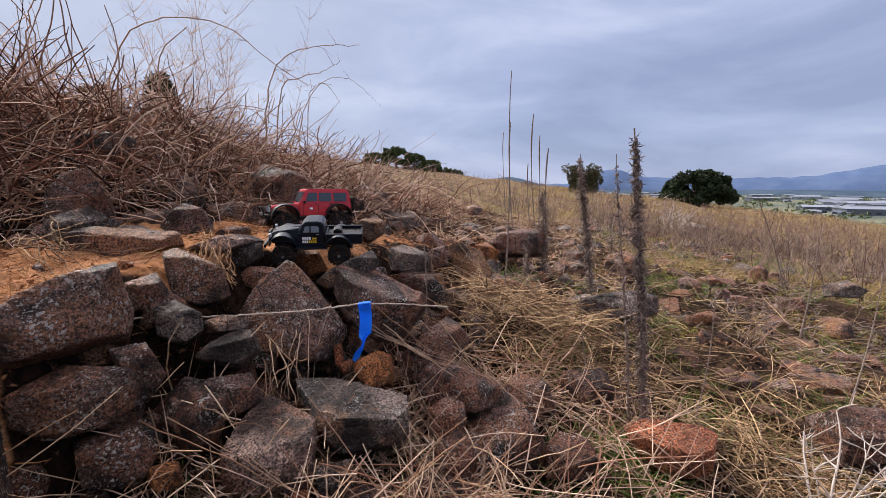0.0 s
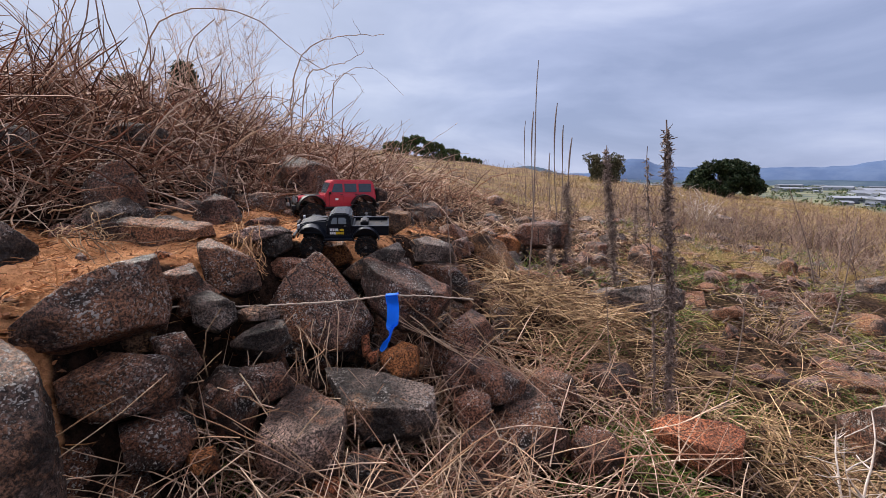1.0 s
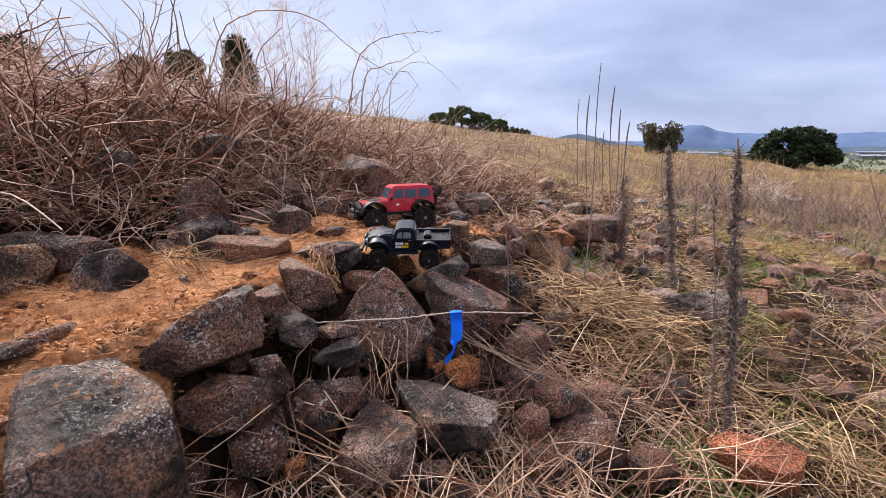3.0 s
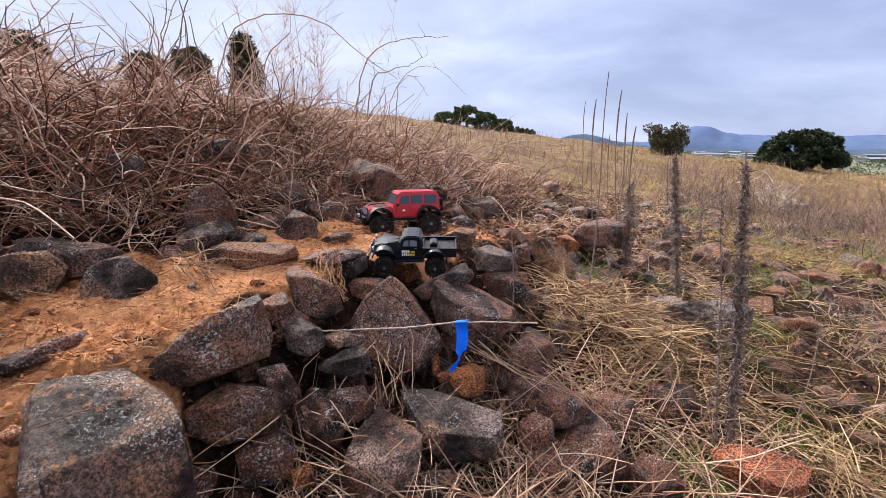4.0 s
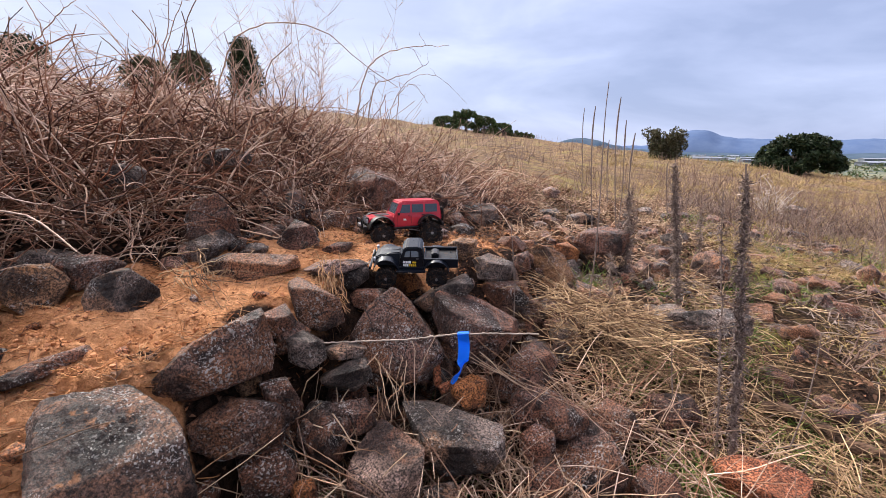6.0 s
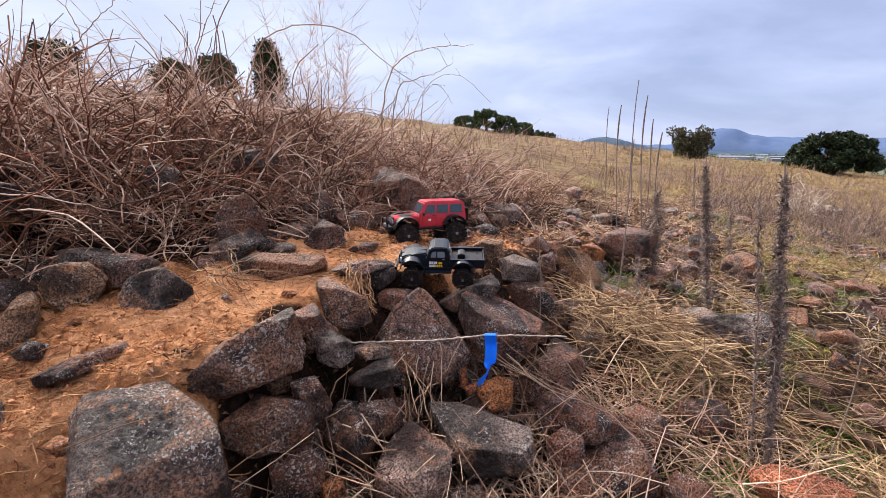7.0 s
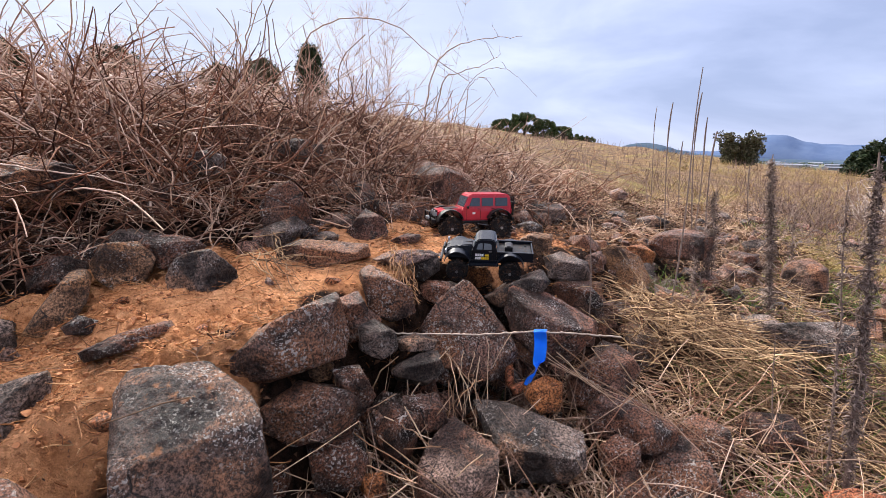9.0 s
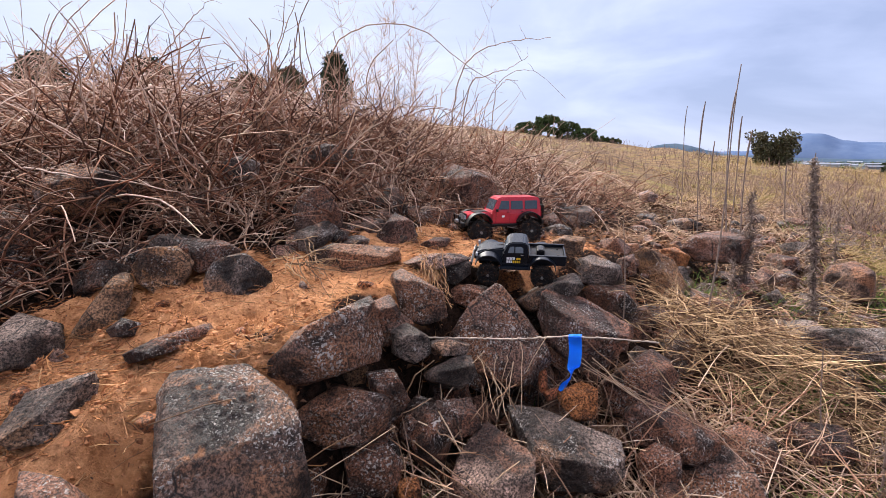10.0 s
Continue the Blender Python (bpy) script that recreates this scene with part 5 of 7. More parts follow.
stem((1.80, 3.0, 0.12), (2.02, 3.0, 0), 0.0045, "dark thin stem leaning over the grass", 11)
stem((0.74, 1.5, -0.10), (0.71, 1.5, 0), 0.0022, "thin brown stem growing out of the straw", 12)
stem((0.40, 1.5, -0.10), (0.46, 1.5, 0), 0.0022, "thin brown stem growing out of the straw", 13)
stem((1.20, 1.55, -0.02), (1.08, 1.5, 0), 0.0026, "thin brown stem growing out of the straw", 14)

# a fallen branch with bark and a bleached dead plant on the slope
k = np.random.RandomState(88)
s = np.linspace(0, 1, 30)[:, None]
fallen = np.array([0.62, 1.75, 0.0]) + (np.array([1.14, 1.47, 0.0]) - np.array([0.62, 1.75, 0.0])) * s
fallen[:, 2] = z_at(fallen[:, 0], fallen[:, 1]) + 0.030 + 0.006 * np.sin(s[:, 0] * 9)
fallen[:, 1] += 0.012 * np.sin(s[:, 0] * 6)
V, F = strands(fallen[None], (np.linspace(0.012, 0.026, 30) * k.uniform(0.85, 1.15, 30))[None], 12, 2)
V = V + k.normal(size=V.shape) * 0.0015
m_log, lt, lb = material("rotten_bark", 0.9, spec=0.1)
l_co = node(lt, "ShaderNodeTexCoord").outputs["Object"]
l_map = node(lt, "ShaderNodeMapping", {"Vector": l_co})
l_map.inputs["Scale"].default_value = (18, 120, 120)
l_n = node(lt, "ShaderNodeTexNoise", {"Vector": l_map.outputs[0]}, Scale=1.0, Detail=8.0, Roughness=0.7).outputs["Fac"]
lt.links.new(blend(lt, steps(lt, l_n, 0.36, 0.66), (0.03, 0.019, 0.013), (0.20, 0.12, 0.075)), lb.inputs["Base Color"])
bumps(lt, lb, l_n, 0.006, 1.0)
tagged(new("fallen_branch", quick_mesh("fallen_branch", V, F, m_log)), "rotten fallen branch with flaking brown bark in straw", "branch")

m_bleached = straw_material("bleached_twig", (0.36, 0.29, 0.24), (0.60, 0.52, 0.46))


def dead_plant(x, y, tall, stems, forks, label, mat, seed, thick=0.0026):
    """A branching leafless plant: stems from one root, each with forked side twigs."""
    q = np.random.RandomState(seed)
    root = np.array([[x, y, float(z_at(x, y)) - 0.01]])
    base = np.repeat(root, stems, 0) + q.normal(size=(stems, 3)) * [0.012, 0.012, 0]
    P1 = grow(base, level(stems, q, 1.6, 0.4), tall * q.uniform(0.6, 1.1, stems), 10, np.full(stems, 0.01), 0.09, q)
    V1, F1 = strands(P1, taper(stems, 10, thick, 0.35, q), 5, 1)
    ob = tagged(new("dead_plant", quick_mesh("stem", V1, F1, mat)), label, "dead plant")
    at = P1[:, 3:].reshape(-1, 3)[q.choice(stems * 7, forks)]
    P2 = grow(at, level(forks, q, 0.6, 0.5), tall * q.uniform(0.10, 0.35, forks), 6, np.full(forks, 0.0), 0.14, q)
    V2, F2 = strands(P2, taper(forks, 6, thick * 0.6, 0.4, q), 4, 2)
    sub = new("forked_twig", quick_mesh("forked_twig", V2, F2, mat))
    sub.parent, sub["kind"] = ob, "stuff"
    return ob


dead_plant(0.83, 1.20, 0.25, 8, 60, "bleached leafless dead plant branching over the straw", m_bleached, 5)
dead_plant(1.05, 1.42, 0.20, 6, 40, "bleached leafless dead plant branching over the straw", m_bleached, 6)
dead_plant(0.14, 2.05, 0.16, 5, 30, "small grey leafless plant beside the track", m_stalk, 7)
dead_plant(1.25, 2.15, 0.24, 9, 40, "thin brown leafless plant in the field", m_weed, 8)
dead_plant(1.70, 2.60, 0.28, 10, 50, "thin brown leafless plant in the field", m_weed, 9)
dead_plant(2.60, 5.6, 0.45, 14, 90, "pale arching leafless weed before the dark tree", m_bleached, 10, 0.004)


# bundles of dry grass that hang over the rocks
def bundle(start, end, count, spread, sag, label, seed, mat):
    q = np.random.RandomState(seed)
    a = np.array(start) + q.normal(size=(count, 3)) * spread * 0.8
    b = np.array(end) + q.normal(size=(count, 3)) * spread
    f = np.linspace(0, 1, 9)[None, :, None]
    P = a[:, None] * (1 - f) + b[:, None] * f
    P[:, :, 2] -= (np.sin(np.pi * np.linspace(0, 1, 9))[None] * sag * q.uniform(-0.6, 1.4, (count, 1)))
    P += np.cumsum(q.normal(size=P.shape) * 0.0035, 1)
    return stuff("dry_grass_bundle", P, taper(count, 9, 0.0010, 0.5, q), mat, label, "dry grass", 4, seed)


bundle((-0.09, 1.29, -0.12), (0.15, 1.30, -0.27), 7, 0.02, 0.012, "bundle of long dry grass laid over the rocks", 91, m_stem)
bundle((0.02, 1.36, -0.17), (0.30, 1.30, -0.35), 9, 0.05, 0.010, "long dry grass trailing down between the rocks", 92, m_stem)
bundle((-0.25, 1.18, -0.13), (-0.215, 1.12, -0.245), 12, 0.034, -0.02, "upright tuft of pale dry grass between rocks", 93, m_stem)
bundle((-0.45, 1.34, 0.035), (-0.405, 1.25, -0.035), 60, 0.024, -0.010, "tuft of golden brown dry grass on a rock", 94, m_needle)
bundle((-0.70, 1.18, 0.06), (-0.60, 1.14, 0.012), 30, 0.035, -0.010, "tuft of golden dry grass beside the grey rock", 95, m_straw)
bundle((-0.62, 1.30, 0.05), (-0.66, 1.22, 0.015), 26, 0.035, -0.008, "tuft of golden dry grass beside the grey rock", 96, m_straw)
bundle((-0.30, 1.02, -0.20), (-0.12, 0.98, -0.33), 16, 0.07, 0.006, "long dry stems leaning across the lower rocks", 97, m_stem)


# dry leaf flakes over the field and the bank
def flakes(name, n, box, keep, size, mat, label, seed):
    q = np.random.RandomState(seed)
    x, y = scatter(n, box, keep, q)
    c = np.stack([x, y, z_at(x, y) + q.uniform(0.001, 0.012, n)], 1)
    a = np.stack([q.normal(size=n), q.normal(size=n), q.normal(size=n) * 0.35], 1)
    a /= np.linalg.norm(a, axis=1, keepdims=True)
    b = np.cross(a, np.stack([q.normal(size=n) * 0.4, q.normal(size=n) * 0.4, np.ones(n)], 1))
    b /= np.linalg.norm(b, axis=1, keepdims=True)
    s = size * q.uniform(0.4, 1.5, n)[:, None]
    lift = np.array([0, 0, 0.35])
    V = np.stack([c - a * s, c - b * s * 0.45 + lift * s, c + a * s, c + b * s * 0.45 + lift * s], 1).reshape(-1, 3)
    F = np.arange(n * 4).reshape(-1, 4)
    return tagged(new(name, quick_mesh(name, V, F, mat)), label, "leaf litter", kind="stuff")


m_litter = straw_material("leaf_litter", (0.035, 0.018, 0.012), (0.20, 0.105, 0.062), (0.12, 0.06, 0.035), 0.9)
flakes("field_litter", 15000, (0.1, 4.5, 1.1, 6.0), lambda a, b: smooth(-0.35, -0.6, beside(a, b)[0]) * np.clip(0.4 + 0.7 * waves(a, b, 0.8, 37), 0.12, 1), 0.011, m_litter, "dry brown leaf litter strewn over the stony slope", 101)
flakes("track_litter", 9000, (-1.2, 2.2, 1.7, 6.0), lambda a, b: smooth(0.95, 0.6, np.abs(beside(a, b)[0])) * (0.25 + 0.75 * smooth(1.9, 2.6, b)), 0.013, m_litter, "dry leaf litter over the far end of the track", 104)
flakes("bank_litter", 7000, (-2.6, 0.3, 0.3, 3.4), lambda a, b: smooth(0.20, 0.32, beside(a, b)[0]), 0.009, m_litter, "dark dry leaf litter under the brambles", 102)
flakes("wall_litter", 2500, (-0.7, 0.6, 0.6, 2.0), lambda a, b: smooth(-0.12, -0.2, beside(a, b)[0]), 0.008, m_litter, "dry leaf litter caught between the rocks", 103)

# thin stems and twigs caught in the lower wall, needles on the track, rubble of the slope
c2 = np.random.RandomState(404)
m_dusky = straw_material("dusky_stem", (0.16, 0.085, 0.06), (0.74, 0.54, 0.40), (0.30, 0.15, 0.095), bias=1.2)
n = 1400
x, y = scatter(n, (-0.5, 0.55, 0.9, 1.55), lambda a, b: (0.3 + 0.7 * off_rocks(a, b)) * smooth(-0.28, -0.36, beside(a, b)[0]) * (0.35 + 0.65 * smooth(0.45, 0.1, a)), c2)
base = np.stack([x, y, z_at(x, y) + c2.uniform(0.02, 0.12, n)], 1)
P = grow(base, level(n, c2, 0.25, 0.7), c2.uniform(0.06, 0.24, n), 7, c2.uniform(0.0, 0.10, n), 0.06, c2)
stuff("dry_stems", P, taper(n, 7, 0.0013, 0.5, c2), m_dusky, "thin pinkish dry stems crossing over the lower rocks", "dry stems", 3, 111)
n = 5200
x, y = scatter(n, (-1.25, 0.5, 0.2, 2.2), lambda a, b: smooth(0.33, 0.2, np.abs(beside(a, b)[0] - 0.02)) * np.clip(0.12 + 0.5 * waves(a, b, 0.25, 51) + 0.9 * smooth(1.05, 0.75, b) + 0.6 * smooth(0.12, 0.22, np.abs(beside(a, b)[0])), 0.05, 1), c2)
base = np.stack([x, y, z_at(x, y) + 0.003], 1)
P = grow(base, level(n, c2, 0.10, 0.16), c2.uniform(0.006, 0.034, n), 4, np.full(n, 0.02), 0.2, c2)
m_fibre = straw_material("dirt_fibre", (0.10, 0.035, 0.016), (0.56, 0.26, 0.10), (0.30, 0.11, 0.04))
stuff("dirt_fibres", P, taper(n, 4, 0.0010, 0.6, c2), m_fibre, "short orange brown plant fibres mixed into the dirt", "litter", 3, 112)
made = 0
while made < 110:
    x, y = c2.uniform(0.3, 3.6), c2.uniform(1.7, 5.0)
    u0 = float(beside(np.array(x), np.array(y))[0])
    if -1.9 < u0 < -0.36 and c2.uniform() < 0.35 + 0.65 * smooth(3.5, 1.5, np.array(x)):
        loose_rock("rock", ("rustdark", "dark", "brown", "rust", "speck", "grey")[made % 6], x, y, 0.05 + 0.11 * c2.uniform() ** 1.6, 0.36, 1500 + made, "weathered brown rock half sunk in the slope", "rocks of the slope")
        made += 1
n = 1100
x, y = scatter(n, (-2.0, -0.3, 0.4, 2.2), lambda a, b: smooth(0.22, 0.30, beside(a, b)[0]) * smooth(0.60, 0.45, beside(a, b)[0]), c2)
base = np.stack([x, y, z_at(x, y) + c2.uniform(0.0, 0.06, n)], 1)
P = grow(base, level(n, c2, 0.9, 0.6), c2.uniform(0.05, 0.20, n), 7, c2.uniform(0.0, 0.16, n), 0.2, c2)
stuff("foot_stems", P, taper(n, 7, 0.0014, 0.5, c2), m_dusky, "short dry stems sprouting at the foot of the bank", "dry stems", 3, 113)

gx3, gy3 = scatter(75, (0.45, 3.0, 1.3, 4.5), lambda a, b: smooth(-0.45, -0.7, beside(a, b)[0]) * np.clip(0.1 + waves(a, b, 1.0, 52), 0.01, 1), c2)
tufts("slope_grass", np.stack([gx3, gy3], 1), 40, 0.10, m_grass, "fresh green grass sprouting on the slope", 0.05, 0.7, 0.0012, 114)

m_belt = straw_material("grey_weed", (0.060, 0.038, 0.031), (0.38, 0.275, 0.22), (0.18, 0.11, 0.082))
n = 4600
x, y = scatter(n, (0.2, 7.0, 3.0, 7.5), lambda a, b: smooth(-0.5, -0.9, beside(a, b)[0]) * np.clip(0.03 + 1.2 * smooth(0.8, 0.0, np.abs(b - 5.7 + 0.10 * a)) + 0.35 * waves(a, b, 1.1, 53), 0.02, 1), c2)
base = np.stack([x, y, z_at(x, y)], 1)
P = grow(base, level(n, c2, 1.8, 0.6), c2.uniform(0.06, 0.26, n), 6, c2.uniform(0.0, 0.06, n), 0.12, c2)
stuff("weed_belt", P, taper(n, 6, 0.0030, 0.5, c2), m_belt, "belt of dense greyish pink dead weeds across the slope", "weeds", 3, 115)
at = P[:, 2:].reshape(-1, 3)[c2.choice(n * 4, 8000)]
P = grow(at, level(8000, c2, 0.7, 0.5), c2.uniform(0.02, 0.09, 8000), 4, np.full(8000, 0.02), 0.2, c2)
stuff("weed_belt_twigs", P, taper(8000, 4, 0.0016, 0.5, c2), m_belt, "fine dry twigs of the dense dead weeds", "weeds", 3, 116)

# ---- the two model trucks
def plain(name, colour, rough=0.5, metal=0.0, coat=0.0, dusty=0.0):
    m, t, b = material(name, rough, metal, 0.22)
    b.inputs["Coat Weight"].default_value = coat
    co = node(t, "ShaderNodeTexCoord").outputs["Object"]
    n1 = node(t, "ShaderNodeTexNoise", {"Vector": co}, Scale=70.0, Detail=6.0, Roughness=0.7).outputs["Fac"]
    n2 = node(t, "ShaderNodeTexNoise", {"Vector": co}, Scale=420.0, Detail=4.0, Roughness=0.7).outputs["Fac"]
    c = blend(t, steps(t, n1, 0.3, 0.7), tuple(v * 0.82 for v in colour), colour)
    if dusty:
        c = blend(t, times(t, steps(t, times(t, n1, n2, "ADD"), 1.12 - 0.35 * dusty, 1.30 - 0.3 * dusty), 0.75), c, (0.22, 0.11, 0.055))
    t.links.new(c, b.inputs["Base Color"])
    rr = node(t, "ShaderNodeMapRange", {"Value": n1})
    rr.inputs["To Min"].default_value, rr.inputs["To Max"].default_value = max(rough - 0.12, 0.05), rough + 0.15
    t.links.new(rr.outputs[0], b.inputs["Roughness"])
    bumps(t, b, n2, 0.0004, 0.5)
    return m


m_black = plain("black_paint", (0.004, 0.006, 0.011), 0.30, 0.0, 0.0, 0.0)
m_trim = plain("black_plastic", (0.004, 0.004, 0.005), 0.45, dusty=0.03)
m_tyre = plain("dusty_tyre", (0.007, 0.006, 0.006), 0.9, dusty=0.2)
m_rim = plain("dark_rim", (0.03, 0.03, 0.032), 0.4, 0.6, dusty=0.12)
m_red = plain("red_paint", (0.46, 0.020, 0.036), 0.33, 0.0, 0.5, 0.04)
m_glass = plain("tinted_window", (0.13, 0.15, 0.17), 0.12, 0.0, 0.3)
m_glass_dark = plain("smoked_window", (0.05, 0.065, 0.08), 0.15, 0.0, 0.3)
m_steel = plain("bare_steel", (0.42, 0.42, 0.43), 0.35, 0.9)
m_white = plain("white_print", (0.75, 0.75, 0.74), 0.5)
m_sun = plain("yellow_print", (0.78, 0.50, 0.03), 0.5)
m_lamp = plain("clear_lamp", (0.30, 0.31, 0.33), 0.15)


def part(name, bm, mat, parent, label=""):
    me = bpy.data.meshes.new(name)
    bmesh.ops.recalc_face_normals(bm, faces=bm.faces)
    bm.to_mesh(me)
    bm.free()
    me.materials.append(mat)
    ob = new(name, me)
    ob.parent = parent
    if label:
        ob["label"] = label
    return ob


def block(size, at=(0, 0, 0), bevel=0.0015, bm=None, turn=None):
    """A box with rounded edges; more of them may share one mesh."""
    bm = bm or bmesh.new()
    made = bmesh.ops.create_cube(bm, size=1)["verts"]
    for v in made:
        v.co = Vector((v.co.x * size[0], v.co.y * size[1], v.co.z * size[2]))
    if bevel:
        edges = list({e for v in made for e in v.link_edges})
        got = bmesh.ops.bevel(bm, geom=edges, offset=min(bevel, min(size) * 0.45), segments=2, affect="EDGES", profile=0.6)
        made = list({v for f in got["faces"] for v in f.verts} | {v for v in made if v.is_valid})
    m = Matrix.Translation(at) @ (turn or Matrix.Identity(4))
    for v in made:
        v.co = m @ v.co
    return bm


def side_shape(points, half, bevel=0.002, top=1.0, z0=0.0, z1=1.0, bm=None):
    """A side view (x, z) drawn through from side to side; it narrows to `top` of its width between z0 and z1."""
    bm = bm or bmesh.new()
    rows = []
    for s in (-1, 1):
        row = []
        for x, z in points:
            f = min(max((z - z0) / (z1 - z0), 0), 1)
            row.append(bm.verts.new((x, s * half * (1 + (top - 1) * f), z)))
        rows.append(row)
    k = len(points)
    bm.faces.new(rows[0])
    bm.faces.new(rows[1][::-1])
    for i in range(k):
        bm.faces.new((rows[0][i], rows[1][i], rows[1][(i + 1) % k], rows[0][(i + 1) % k]))
    if bevel:
        bmesh.ops.bevel(bm, geom=list(bm.edges), offset=bevel, segments=2, affect="EDGES", clamp_overlap=True)
    return bm


def arc(cx, cz, r, a0, a1, n=10):
    return [(cx + r * math.cos(radians(a0 + (a1 - a0) * i / n)), cz + r * math.sin(radians(a0 + (a1 - a0) * i / n))) for i in range(n + 1)]


def tube(points, r, bm=None, sides=8):
    bm = bm or bmesh.new()
    P = np.array(points, float)[None]
    V, F = strands(P, np.full(P.shape[:2], r), sides, 3)
    vs = [bm.verts.new(v) for v in V]
    for f in F:
        bm.faces.new([vs[i] for i in f])
    bm.faces.new(vs[:sides])
    bm.faces.new(vs[-sides:])
    return bm


def band(cx, cz, r0, r1, y0, y1, a0, a1, n=14):
    """A curved strip round (cx, cz): a mudguard or flare."""
    bm = bmesh.new()
    rows = []
    for i in range(n + 1):
        a = radians(a0 + (a1 - a0) * i / n)
        rows.append([bm.verts.new((cx + r * math.cos(a), y, cz + r * math.sin(a))) for r, y in ((r0, y0), (r1, y0), (r1 - 0.0015, y1), (r0, y1))])
    for a, b in zip(rows, rows[1:]):
        for j in range(4):
            bm.faces.new((a[j], a[(j + 1) % 4], b[(j + 1) % 4], b[j]))
    bm.faces.new(rows[0])
    bm.faces.new(rows[-1][::-1])
    bmesh.ops.bevel(bm, geom=list(bm.edges), offset=0.0006, segments=1, affect="EDGES", clamp_overlap=True)
    return bm


def wheel(parent, x, y, z, r, w):
    """A knobbly tyre on a spoked rim; the axle runs along y."""
    bm = bmesh.new()
    out = 1 if y > 0 else -1
    prof = [(-0.5, 0.60), (-0.52, 0.74), (-0.5, 0.88), (-0.38, 0.93), (0, 0.94), (0.38, 0.93), (0.5, 0.88), (0.52, 0.74), (0.5, 0.60)]
    n = 36
    rows = [[bm.verts.new((r * b * math.cos(2 * math.pi * i / n), w * a, r * b * math.sin(2 * math.pi * i / n))) for a, b in prof] for i in range(n)]
    for i in range(n):
        for j in range(len(prof)):
            a, b = rows[i], rows[(i + 1) % n]
            k = (j + 1) % len(prof)
            bm.faces.new((a[j], a[k], b[k], b[j]))
    for i in range(18):
        for row in range(3):
            a = 2 * math.pi * (i + (0.5 if row == 1 else 0.0)) / 18
            turn = Matrix.Rotation(-a, 4, "Y")
            block((r * 0.10, w * 0.36, r * 0.20), (r * 0.965 * math.cos(a), w * 0.37 * (row - 1), r * 0.965 * math.sin(a)), 0, bm, turn)
    tyre = part("tyre", bm, m_tyre, parent, "knobbly black tyre dusted with orange soil")
    tyre.location = (x, y, z)
    bm = bmesh.new()
    bmesh.ops.create_cone(bm, cap_ends=True, segments=28, radius1=r * 0.60, radius2=r * 0.60, depth=w * 0.7, matrix=Matrix.Rotation(radians(90), 4, "X"))
    bm2 = bmesh.new()
    for i in range(8):
        a = 2 * math.pi * i / 8
        block((r * 0.40, w * 0.12, r * 0.13), (r * 0.36 * math.cos(a), out * w * 0.40, r * 0.36 * math.sin(a)), 0.0008, bm2, Matrix.Rotation(-a, 4, "Y"))
    rim = part("rim", bm, m_rim, tyre)
    part("spokes", bm2, m_rim, tyre)
    bm3 = bmesh.new()
    bmesh.ops.create_cone(bm3, cap_ends=True, segments=12, radius1=r * 0.13, radius2=r * 0.10, depth=w * 0.2, matrix=Matrix.Translation((0, out * w * 0.46, 0)) @ Matrix.Rotation(radians(90), 4, "X"))
    part("hub", bm3, m_steel, tyre)


